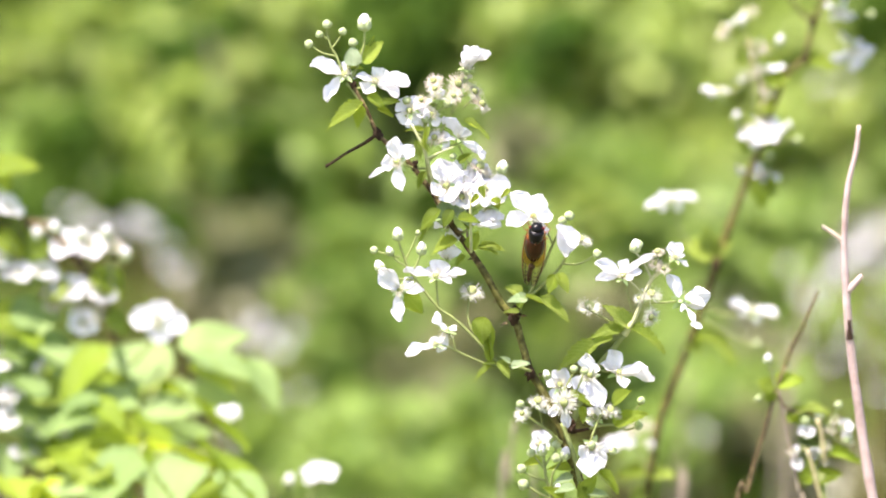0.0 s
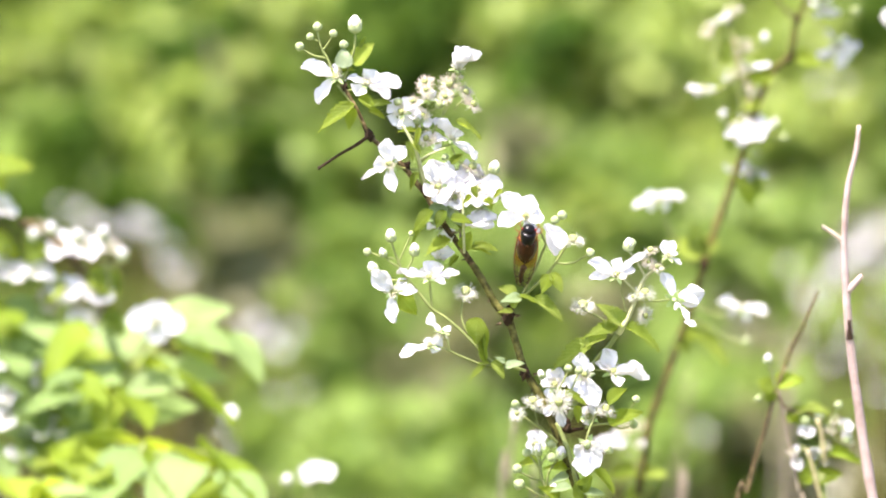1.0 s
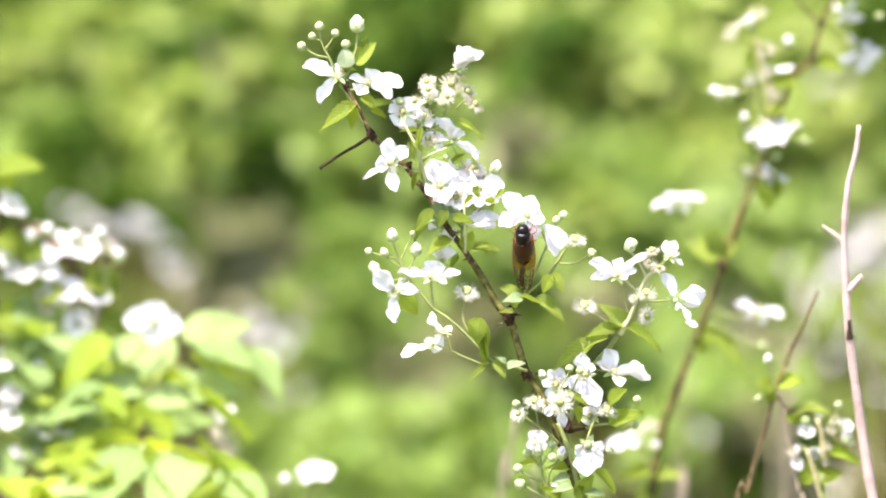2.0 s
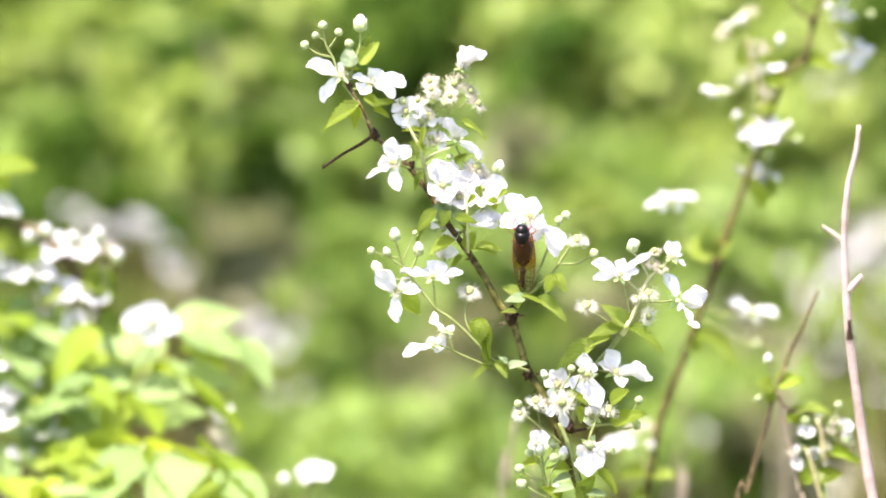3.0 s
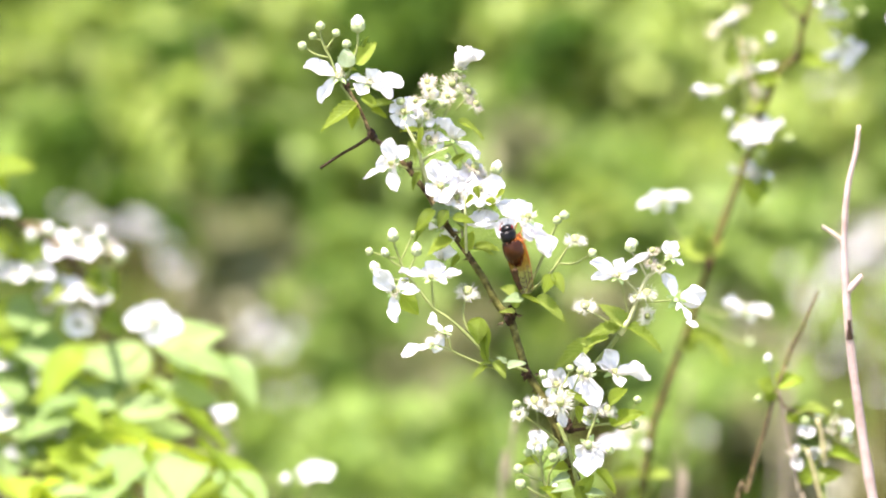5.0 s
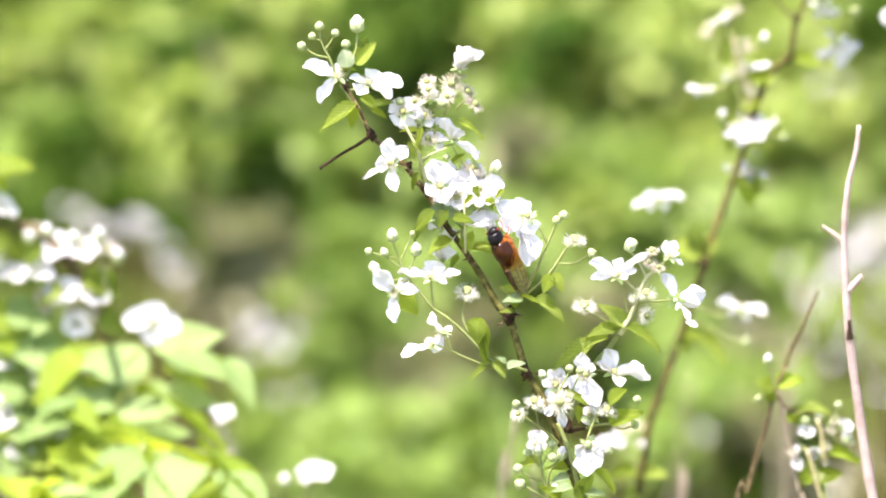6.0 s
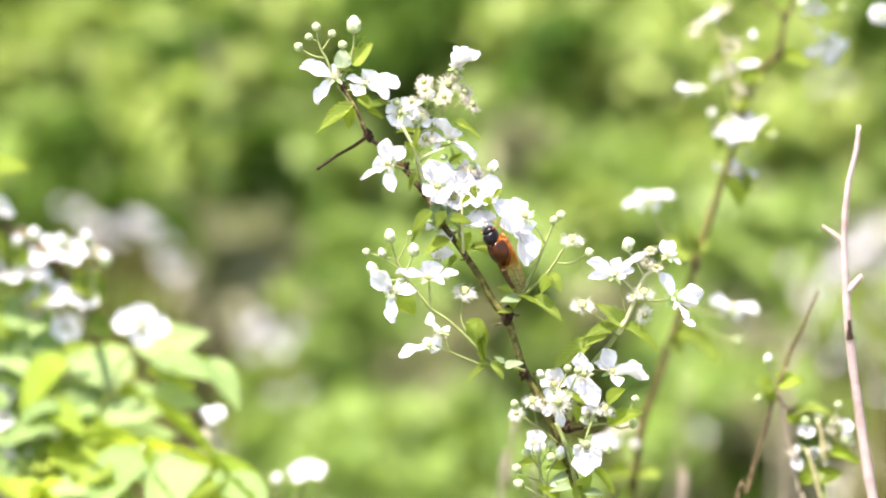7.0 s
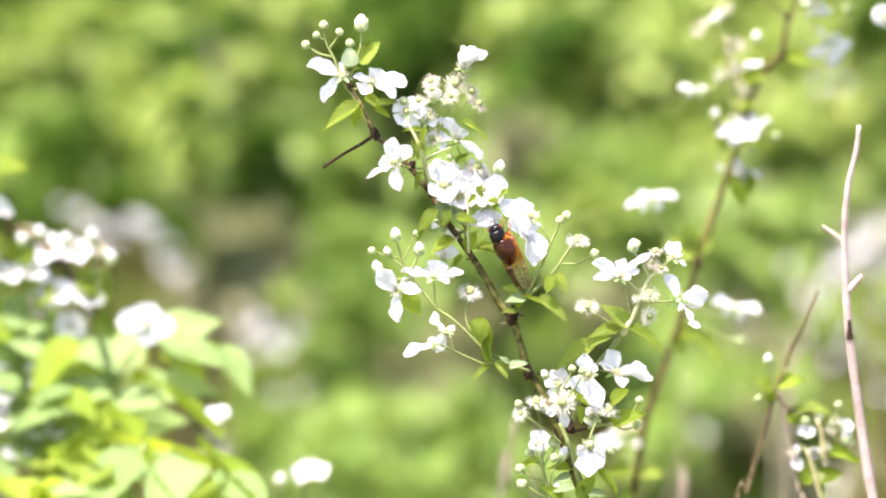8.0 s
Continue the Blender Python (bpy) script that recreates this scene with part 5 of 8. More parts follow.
for p, s, w in (((0.2416, 3.6600, 1.3264), 1.5, True), ((0.2110, 3.6600, 1.2722), 1.3, True), ((0.2485, 3.6600, 1.2661), 1.2, True), ((0.2551, 3.6600, 1.2571), 1.2, False), ((0.2265, 3.6600, 1.1088), 1.3, False), ((0.2246, 3.6600, 1.2506), 1.3, False), ((0.2348, 3.6600, 1.2457), 1.3, False), ((0.1507, 3.6600, 1.0334), 1.3, True), ((0.3074, 3.6600, 1.3475), 1.2, False)):
    bud(R, p, (0.1, -.3, 1), s * 0.8, w)
for pts in ([(0.2286, 3.6600, 1.2530), (0.2428, 3.6600, 1.2600), (0.2543, 3.6600, 1.2571)], [(0.2265, 3.6600, 1.2579), (0.2163, 3.6600, 1.2669), (0.2114, 3.6600, 1.2718)], [(0.2222, 3.6600, 1.3028), (0.2101, 3.6600, 1.2946), (0.1962, 3.6600, 1.2905)], [(0.1903, 3.6600, 1.1659), (0.1739, 3.6600, 1.1884), (0.1656, 3.6600, 1.2121)],
            [(0.1884, 3.6600, 1.1371), (0.2068, 3.6600, 1.1310), (0.2231, 3.6600, 1.1318)], [(0.2282, 3.6600, 1.3211), (0.2364, 3.6600, 1.3231), (0.2416, 3.6600, 1.3264)], [(0.1500, 3.6600, 1.0115), (0.1417, 3.6600, 1.0301), (0.1343, 3.6600, 1.0404)], [(0.1864, 3.6600, 1.1289), (0.2110, 3.6600, 1.1145), (0.2265, 3.6600, 1.1088)], [(0.2700, 3.6600, 1.3516), (0.2851, 3.6600, 1.3353), (0.2933, 3.6600, 1.3256)]):
    stem(R, pts, 0.0011, 0.0008)
for b, t, w, n, m in (((0.1952, 3.6600, 1.1741), (0.1718, 3.6600, 1.1863), 0.022, (-.2, -.6, .8), LEAF_BRIGHT), ((0.1951, 3.6600, 1.1761), (0.2065, 3.6600, 1.1904), 0.018, (.2, -.6, .8), LEAF), ((0.2287, 3.6600, 1.2375), (0.2309, 3.6600, 1.2089), 0.02, (.1, -.8, .4), LEAF_BRIGHT),
                      ((0.2206, 3.6600, 1.2334), (0.2410, 3.6600, 1.2211), 0.018, (.2, -.7, .6), LEAF), ((0.1803, 3.6600, 1.1186), (0.2048, 3.6600, 1.1145), 0.022, (.2, -.5, .8), LEAF_BRIGHT), ((0.1864, 3.6600, 1.1228), (0.2151, 3.6600, 1.0981), 0.02, (.3, -.6, .7), LEAF_BRIGHT),
                      ((0.1762, 3.6600, 1.1145), (0.1865, 3.6600, 1.1043), 0.018, (0, -.6, .7), LEAF), ((0.2487, 3.6600, 1.3068), (0.2284, 3.6600, 1.3007), 0.02, (-.2, -.7, .6), LEAF_BRIGHT), ((0.2629, 3.6600, 1.3170), (0.2832, 3.6600, 1.3109), 0.02, (.3, -.6, .7), LEAF_BRIGHT),
                      ((0.1500, 3.6600, 1.0177), (0.1234, 3.6600, 1.0165), 0.02, (-.2, -.4, .9), LEAF_BRIGHT), ((0.1500, 3.6600, 1.0157), (0.1684, 3.6600, 1.0165), 0.02, (.2, -.4, .9), LEAF_BRIGHT), ((0.1500, 3.6600, 1.0033), (0.1337, 3.6600, 0.9950), 0.02, (-.2, -.4, .9), LEAF),
                      ((0.2224, 3.6600, 1.2742), (0.2144, 3.6600, 1.2477), 0.02, (-.3, -.8, .4), LEAF), ((0.2386, 3.6600, 1.2865), (0.2223, 3.6600, 1.2824), 0.018, (-.3, -.6, .6), LEAF_BRIGHT), ((0.2214, 3.6600, 1.3150), (0.2148, 3.6600, 1.3292), 0.02, (-.4, -.8, .4), LEAF),
                      ((0.1964, 3.6600, 1.1720), (0.1881, 3.6600, 1.1966), 0.016, (-.4, -.8, .4), LEAF)):
    leaf(R, b, t, w, n, m, 0)

# unseen leaves added above the view, sunward, to shade the drooping flowers
for b, t, w in (((0.2817, 3.7000, 1.3828), (0.2543, 3.7200, 1.3966), 0.030), ((0.2845, 3.7100, 1.3866), (0.3129, 3.7300, 1.3984), 0.032), ((0.2809, 3.6900, 1.3913), (0.2740, 3.7100, 1.4236), 0.030), ((0.2874, 3.7200, 1.3822), (0.2970, 3.7400, 1.4189), 0.030), ((0.2531, 3.7000, 1.3705), (0.2749, 3.7200, 1.4028), 0.028)):
    leaf(R, b, t, w, (-.2, -.3, .9), LEAF, 1)

# ---- the bare stick and the small twig beside it ----
stick = thing("dead_stick", (0.29, 3.14, 0), "bare pinkish-grey dead stick standing upright, with two stubs", "stick")
stem(stick, [(0.33, 3.14, -0.02), (0.315, 3.14, 0.5), (0.300, 3.135, 0.85), (0.2723, 3.1300, 1.0434), (0.2665, 3.1300, 1.0717), (0.2617, 3.1300, 1.0999), (0.2562, 3.1300, 1.1352), (0.2514, 3.1300, 1.1721), (0.2491, 3.1300, 1.2020), (0.2478, 3.1300, 1.2335), (0.2500, 3.1300, 1.2650), (0.2548, 3.1300, 1.2860), (0.2564, 3.1300, 1.3027)], 0.0044, 0.0013, DEAD, "shaft", 9, 0.1)
stem(stick, [(0.2485, 3.1300, 1.2300), (0.2436, 3.1450, 1.2335), (0.2377, 3.1700, 1.2367)], 0.0018, 0.0013, DRY, "stub")
stem(stick, [(0.2498, 3.1300, 1.1999), (0.2546, 3.1300, 1.2048), (0.2592, 3.1300, 1.2100)], 0.0026, 0.0015, DEAD, "stub")
stem(stick, [(0.2517, 3.1290, 1.1698), (0.2513, 3.1290, 1.1747), (0.2509, 3.1290, 1.1824)], 0.0024, 0.0016, NODE_BARK, "scar", label="dark scar in the bark")
twiggy = thing("bramble_shoot", (0.19, 3.32, 0), "small bramble shoot with buds, faded flowers and yellow-green leaves", "bramble")
Q = twiggy
stem(Q, [(0.13, 3.32, -0.02), (0.17, 3.32, 0.6), (0.1913, 3.3200, 1.0138), (0.2001, 3.3200, 1.0494), (0.2084, 3.3200, 1.0794), (0.2186, 3.3200, 1.1149), (0.2285, 3.3200, 1.1429), (0.2377, 3.3200, 1.1615), (0.2461, 3.3200, 1.1820)], 0.0019, 0.0008, CANE, "cane", 8)
stem(Q, [(0.2197, 3.3200, 1.1168), (0.2243, 3.3200, 1.0981), (0.2304, 3.3200, 1.0719), (0.2350, 3.3200, 1.0449), (0.2386, 3.3200, 1.0156), (0.252, 3.33, 0.7), (0.27, 3.33, -0.02)], 0.0012, 0.0018, DRY, "twig")
stem(Q, [(0.2194, 3.3200, 1.1160), (0.2160, 3.3200, 1.1261), (0.2137, 3.3200, 1.1324)], 0.0010, 0.0007, STALK)
stem(Q, [(0.2190, 3.3200, 1.1156), (0.2231, 3.3200, 1.1074), (0.2306, 3.3200, 1.1026), (0.2436, 3.3200, 1.0999), (0.2504, 3.3200, 1.0869)], 0.0014, 0.0009, CANE)
stem(Q, [(0.2371, 3.3200, 1.0794), (0.2438, 3.3200, 1.0663), (0.2484, 3.3200, 1.0494), (0.2523, 3.3200, 1.0231), (0.28, 3.32, 0.6), (0.28, 3.32, -0.02)], 0.0016, 0.0026, STALK)
stem(Q, [(0.2451, 3.3100, 1.0985), (0.2485, 3.3100, 1.0862), (0.2501, 3.3100, 1.0694)], 0.0013, 0.001, STRAW)
stem(Q, [(0.2386, 3.3100, 1.0788), (0.2431, 3.3100, 1.0638), (0.2484, 3.3100, 1.0433)], 0.001, 0.0013, STRAW)
bud(Q, (0.2133, 3.3200, 1.1336), (0, -.3, 1), 1.0, True)
bud(Q, (0.2595, 3.3200, 1.1048), (.1, -.3, 1), 0.95)
bud(Q, (0.2075, 3.3200, 1.1093), (-.3, -.3, 1), 0.8)
bud(Q, (0.2377, 3.3200, 1.0943), (0, -.5, 1), 1.2)
bud(Q, (0.2649, 3.3200, 1.0812), (.4, -.3, 1), 1.2)
for p, f, s in (((0.2400, 3.3200, 1.0876), (-.3, -.7, .5), 0.95), ((0.2634, 3.3200, 1.0917), (.3, -.6, .6), 0.9), ((0.2438, 3.3200, 1.0764), (0, -.8, -.3), 0.9), ((0.2338, 3.3200, 1.0689), (-.3, -.8, .1), 0.8), ((0.2326, 3.3200, 1.0760), (-.3, -.6, .4), 0.6), ((0.2466, 3.3200, 1.0973), (.1, -.5, .8), 0.5), ((0.2652, 3.3200, 1.0876), (.1, -.8, .2), 0.6)):
    ring_flower(Q, p, f, s * 0.72, lift=40, count=4, reach=0.011)
for p in ((0.2585, 3.3200, 1.0962), (0.2519, 3.3200, 1.0794), (0.2308, 3.3200, 1.0756), (0.2505, 3.3200, 1.0700), (0.2660, 3.3200, 1.0831), (0.2548, 3.3200, 1.0906)):
    faded(Q, p, (.2, -.6, .6), 0.7)
for pts in ([(0.2493, 3.3200, 1.0869), (0.2548, 3.3200, 1.0962), (0.2596, 3.3200, 1.1037)], [(0.2504, 3.3200, 1.0869), (0.2567, 3.3200, 1.0850), (0.2642, 3.3200, 1.0812)], [(0.2438, 3.3200, 1.0644), (0.2475, 3.3200, 1.0775), (0.2504, 3.3200, 1.0869)], [(0.2190, 3.3200, 1.1130), (0.2120, 3.3200, 1.1168), (0.2079, 3.3200, 1.1100)]):
    stem(Q, pts, 0.0007, 0.0006)
for b, t, w, n, m in (((0.2182, 3.3200, 1.1205), (0.2368, 3.3200, 1.1250), 0.014, (.1, -.7, .6), LEAF_YELLOW), ((0.2183, 3.3200, 1.1168), (0.2063, 3.3200, 1.1235), 0.012, (-.2, -.7, .6), LEAF_BRIGHT), ((0.2183, 3.3200, 1.1168), (0.2109, 3.3200, 1.1085), 0.010, (-.3, -.8, .4), LEAF),
                      ((0.2269, 3.3200, 1.0999), (0.2436, 3.3200, 1.1063), 0.010, (0, -.5, .8), LEAF), ((0.2380, 3.3200, 1.1048), (0.2547, 3.3200, 1.1026), 0.012, (.2, -.5, .8), LEAF), ((0.2258, 3.3200, 1.1011), (0.2344, 3.3200, 1.0962), 0.012, (0, -.7, .6), LEAF_BRIGHT),
                      ((0.2531, 3.3200, 1.0756), (0.2754, 3.3200, 1.0711), 0.014, (.2, -.5, .8), LEAF_YELLOW), ((0.2457, 3.3200, 1.0569), (0.2624, 3.3200, 1.0625), 0.014, (.2, -.6, .7), LEAF_BRIGHT), ((0.2439, 3.3200, 1.0569), (0.2320, 3.3200, 1.0625), 0.013, (-.2, -.7, .6), LEAF_BRIGHT),
                      ((0.2475, 3.3200, 1.0794), (0.2394, 3.3200, 1.0606), 0.009, (-.2, -.8, .4), LEAF_BRIGHT)):
    leaf(Q, b, t, w, n, m, 0)


def dry_stalk(foot, points, r):
    st = thing("dry_stalk", foot, "dry beige weed stalk standing in the grass", "stalk", "dry stalks")
    stem(st, [foot, *points], r * 1.2, r, DRY, "shaft", 8, 0.1)


dry_stalk((0.04, 3.7, 0), [(0.0419, 3.7000, 0.9435), (0.0481, 3.7000, 1.0020), (0.0522, 3.7000, 1.0500)], 0.0011)
dry_stalk((0.062, 3.7, 0), [(0.0668, 3.7000, 0.9435), (0.0663, 3.7000, 1.0020), (0.0679, 3.7000, 1.0458)], 0.0008)
dry_stalk((0.16, 3.9, 0), [(0.1819, 3.9000, 0.9134), (0.1857, 3.9000, 0.9575), (0.1886, 3.9000, 0.9839)], 0.0012)
dry_stalk((0.36, 5.0, 0), [(0.3419, 5.0000, 0.8609), (0.3508, 5.0000, 0.9622), (0.3582, 5.0000, 1.0295)], 0.0026)
dry_stalk((0.25, 5.0, 0), [(0.2277, 5.0000, 0.7479), (0.2356, 5.0000, 0.8609), (0.2448, 5.0000, 0.9397)], 0.0014)
dry_stalk((0.4, 6.5, 0), [(0.4336, 6.5000, 0.6691), (0.4367, 6.5000, 0.7570), (0.4386, 6.5000, 0.8154)], 0.003)

# ---- the flowering brambles and green shoots at the other side ----
cane_left = thing("flowering_bramble", (-0.1385, 3.6800, 0.7372), "low bramble with crowded white flowers and round buds", "bramble")
L = cane_left
stem(L, [(-0.16, 3.99, -0.02), (-0.17, 3.99, 0.5), (-0.1635, 4.0000, 0.8303), (-0.2036, 4.0000, 0.9164), (-0.2367, 4.0000, 1.0067), (-0.2584, 3.9600, 1.0651), (-0.2571, 3.7200, 1.1312), (-0.2726, 3.6800, 1.1661), (-0.2971, 3.6800, 1.1908), (-0.3135, 3.6800, 1.1958)], 0.005, 0.0024, CANE, "cane", 9)
stem(L, [(-0.2543, 3.6800, 1.1351), (-0.2481, 3.6800, 1.1537), (-0.2541, 3.6800, 1.1743)], 0.0016, 0.001, STALK)
stem(L, [(-0.2340, 3.6800, 1.0918), (-0.2195, 3.6800, 1.1083), (-0.2145, 3.6800, 1.1207)], 0.0016, 0.001, STALK)
stem(L, [(-0.1750, 3.6800, 0.9423), (-0.1698, 3.6800, 0.9964), (-0.1664, 3.6800, 1.0296), (-0.1639, 3.6800, 1.0462)], 0.002, 0.001, DRY)
stem(L, [(-0.1504, 3.6800, 0.8839), (-0.1172, 3.6800, 0.9631), (-0.1006, 3.6800, 1.0005), (-0.0973, 3.6800, 1.0097)], 0.002, 0.001, STALK)
for p, f, s in (((-0.2828, 3.6800, 1.1785), (-.1, -.7, .6), 0.95), ((-0.2635, 3.6800, 1.1760), (.1, -.7, .6), 0.9), 
                ((-0.2785, 3.6800, 1.1455), (-.2, -.7, .5), 1.0), ((-0.0944, 3.6800, 1.0122), (.1, -.3, .9), 1.1), ((-0.1005, 3.6800, 1.0130), (-.1, -.5, .7), 0.8), ((-0.1630, 3.6800, 1.0553), (.1, -.4, .9), 0.75), ((-0.2688, 3.6800, 1.1228), (-.1, -.8, -.2), 0.9), ((-0.2563, 3.6800, 1.1434), (.2, -.7, .5), 0.85)):
    ring_flower(L, p, f, s * 1.12, lift=18)
flower(L, (-0.2145, 3.6800, 1.1240), (-.1, -.85, .4), [(-0.2355, 3.6800, 1.1273), (-0.2206, 3.6800, 1.1380), (-0.2087, 3.6800, 1.1389), (-0.1932, 3.6800, 1.1195), (-0.2113, 3.6800, 1.1075), (-0.2220, 3.6800, 1.1133)], 1.25, 0.8)
for p, f in (((-0.3012, 3.6800, 1.1908), (-.2, -.6, .6)), ((-0.2604, 3.6800, 1.1517), (.1, -.7, .6)), ((-0.2543, 3.6800, 1.1413), (.2, -.7, .5)), ((-0.2933, 3.6800, 1.1434), (-.2, -.7, .5)), ((-0.2684, 3.6800, 1.1826), (0, -.7, .6)), ((-0.2479, 3.6800, 1.1785), (.2, -.6, .6)), ((-0.2913, 3.6800, 1.1351), (0, -.7, .5)), ((-0.2728, 3.6800, 1.1351), (0, -.7, .5)), ((-0.1581, 3.6800, 1.0338), (.3, -.5, .6)), ((-0.1647, 3.6800, 1.0441), (0, -.6, .6)), ((-0.2605, 3.6800, 1.1290), (0, -.7, .4))):
    faded(L, p, f, 1.15)
for p in ((-0.2905, 3.6800, 1.1859), (-0.2717, 3.6800, 1.1809), (-0.3029, 3.6800, 1.1809), (-0.2528, 3.6800, 1.1834), (-0.2389, 3.6800, 1.1677), (-0.2978, 3.6800, 1.0860), (-0.1170, 3.6800, 1.0039)):
    bud(L, p, (0, -.3, 1), 1.45, True)
for pts in ([(-0.2542, 3.6800, 1.1620), (-0.2447, 3.6800, 1.1640), (-0.2398, 3.6800, 1.1682)], [(-0.2747, 3.6800, 1.1682), (-0.2734, 3.6800, 1.1743), (-0.2717, 3.6800, 1.1801)], [(-0.2685, 3.6800, 1.1620), (-0.2602, 3.6800, 1.1743), (-0.2532, 3.6800, 1.1826)], [(-0.1089, 3.6800, 0.9798), (-0.1138, 3.6800, 0.9943), (-0.1170, 3.6800, 1.0039)]):
    stem(L, pts, 0.001, 0.0008)
for b, t, w, n, m in (((-0.2645, 3.6800, 1.1578), (-0.2378, 3.6800, 1.1496), 0.025, (.2, -.6, .7), LEAF_BRIGHT), ((-0.2971, 3.6800, 1.1826), (-0.3137, 3.6800, 1.1661), 0.026, (-.2, -.7, .6), LEAF), ((-0.2809, 3.6800, 1.1537), (-0.3056, 3.6800, 1.1413), 0.03, (-.2, -.6, .7), LEAF), ((-0.2523, 3.6800, 1.1290), (-0.2339, 3.6800, 1.1166), 0.022, (.2, -.6, .7), LEAF),
                      ((-0.2521, 3.6800, 1.1620), (-0.2420, 3.6800, 1.1372), 0.02, (.3, -.7, .4), LEAF_BRIGHT)):
    leaf(L, b, t, w, n, m, 1)

cane_edge = thing("flowering_bramble", (-0.2831, 3.6800, 0.8211), "bramble with white flowers among dark leaves", "bramble")
K = cane_edge
stem(K, [(-0.36, 3.69, -0.02), (-0.36, 3.69, 0.5), (-0.3156, 3.6800, 0.9048), (-0.3313, 3.6800, 1.0089), (-0.3330, 3.6800, 1.1124), (-0.3320, 3.6800, 1.1867), (-0.3336, 3.6800, 1.2361)], 0.005, 0.002, CANE, "cane", 9)
for p, f, s in (((-0.3208, 3.6800, 1.2073), (.5, -.3, .7), 1.1), ((-0.3117, 3.6800, 1.1570), (0, -.3, .9), 1.1), ((-0.2965, 3.6800, 1.1587), (.1, -.4, .9), 1.1), ((-0.2915, 3.6800, 1.0450), (.1, -.4, .8), 1.05), ((-0.2718, 3.6800, 1.0346), (.4, -.6, .2), 1.0), ((-0.3166, 3.6800, 1.0545), (-.2, -.7, .6), 1.0), ((-0.3152, 3.6800, 1.0711), (-.2, -.6, .7), 0.9), ((-0.3085, 3.6800, 1.0275), (0, -.5, .8), 0.9), ((-0.3204, 3.6800, 1.0959), (0, -.7, .6), 0.9), ((-0.3243, 3.6800, 1.1723), (0, -.7, .6), 0.9)):
    ring_flower(K, p, f, s * 1.08, lift=12)
for b, t, w, n, m in (((-0.3337, 3.6800, 1.2340), (-0.3000, 3.6800, 1.2459), 0.03, (.1, -.5, .9), LEAF_BRIGHT), ((-0.3336, 3.6800, 1.2361), (-0.3166, 3.6800, 1.2196), 0.028, (.2, -.7, .6), LEAF_BRIGHT), ((-0.3299, 3.6800, 1.1867), (-0.3054, 3.6800, 1.1764), 0.026, (.1, -.5, .8), LEAF_BRIGHT), ((-0.3304, 3.6800, 1.1290), (-0.2976, 3.6800, 1.1228), 0.035, (.1, -.6, .7), LEAF_BRIGHT),
                      ((-0.3223, 3.6800, 1.1124), (-0.2915, 3.6800, 1.1000), 0.04, (.1, -.6, .7), LEAF_LIME), ((-0.3183, 3.6800, 1.0918), (-0.2855, 3.6800, 1.0752), 0.04, (.1, -.5, .8), LEAF_LIME), ((-0.3224, 3.6800, 1.1042), (-0.3061, 3.6800, 1.0793), 0.035, (-.2, -.7, .5), LEAF_LIME), ((-0.3144, 3.6800, 1.0628), (-0.2775, 3.6800, 1.0545), 0.035, (.1, -.5, .8), LEAF_LIME),
                      ((-0.3105, 3.6800, 1.0379), (-0.2736, 3.6800, 1.0172), 0.035, (.1, -.6, .7), LEAF_LIME), ((-0.3106, 3.6800, 1.0296), (-0.3313, 3.6800, 1.0089), 0.035, (-.2, -.6, .7), LEAF_LIME), ((-0.2983, 3.6800, 1.0172), (-0.2611, 3.6800, 1.0296), 0.03, (.1, -.6, .7), LEAF_BRIGHT), ((-0.3061, 3.6800, 1.0711), (-0.2649, 3.6800, 1.0793), 0.03, (.1, -.6, .7), LEAF_BRIGHT),
                      ((-0.3181, 3.6800, 1.1290), (-0.2831, 3.6800, 1.1351), 0.035, (.1, -.6, .7), LEAF_LIME), ((-0.2976, 3.6800, 1.1124), (-0.2690, 3.6800, 1.0959), 0.03, (.1, -.6, .7), LEAF_LIME), ((-0.2815, 3.6800, 1.0711), (-0.2445, 3.6800, 1.0586), 0.035, (.1, -.6, .7), LEAF_LIME), ((-0.2734, 3.6800, 1.0462), (-0.2405, 3.6800, 1.0296), 0.035, (.1, -.6, .7), LEAF_LIME), ((-0.2819, 3.6800, 1.0089), (-0.2489, 3.6800, 1.0130), 0.035, (.1, -.6, .7), LEAF_LIME),
                      ((-0.2857, 3.6800, 1.0545), (-0.3104, 3.6800, 1.0462), 0.03, (-.1, -.6, .7), LEAF_LIME), ((-0.2976, 3.6800, 1.1166), (-0.3182, 3.6800, 1.1083), 0.03, (-.1, -.6, .7), LEAF_LIME)):
    leaf(K, b, t, w, n, m, 1)
leaf(K, (-0.2931, 3.7800, 1.1019), (-0.3308, 3.7775, 1.1085), 0.0401, (0, -0.5, 0.87), LEAF_LIME, 3)
leaf(K, (-0.2580, 3.7600, 1.0871), (-0.2976, 3.7575, 1.0937), 0.0401, (0, -0.5, 0.87), LEAF_BRIGHT, 3)
leaf(K, (-0.2899, 3.7349, 1.0688), (-0.3275, 3.7375, 1.0791), 0.0401, (0, -0.5, 0.87), LEAF_LIME, 3)
leaf(K, (-0.2576, 3.7200, 1.0580), (-0.2957, 3.7025, 1.0538), 0.0401, (0, -0.5, 0.87), LEAF_BRIGHT, 3)
leaf(K, (-0.2914, 3.7000, 1.0437), (-0.3263, 3.6975, 1.0503), 0.0401, (0, -0.5, 0.87), LEAF_LIME, 3)
leaf(K, (-0.2612, 3.6800, 1.0296), (-0.2969, 3.6625, 1.0256), 0.0401, (0, -0.5, 0.87), LEAF_BRIGHT, 3)
leaf(K, (-0.2352, 3.6950, 1.0402), (-0.2663, 3.6975, 1.0503), 0.0380, (0, -0.5, 0.87), LEAF_LIME, 3)
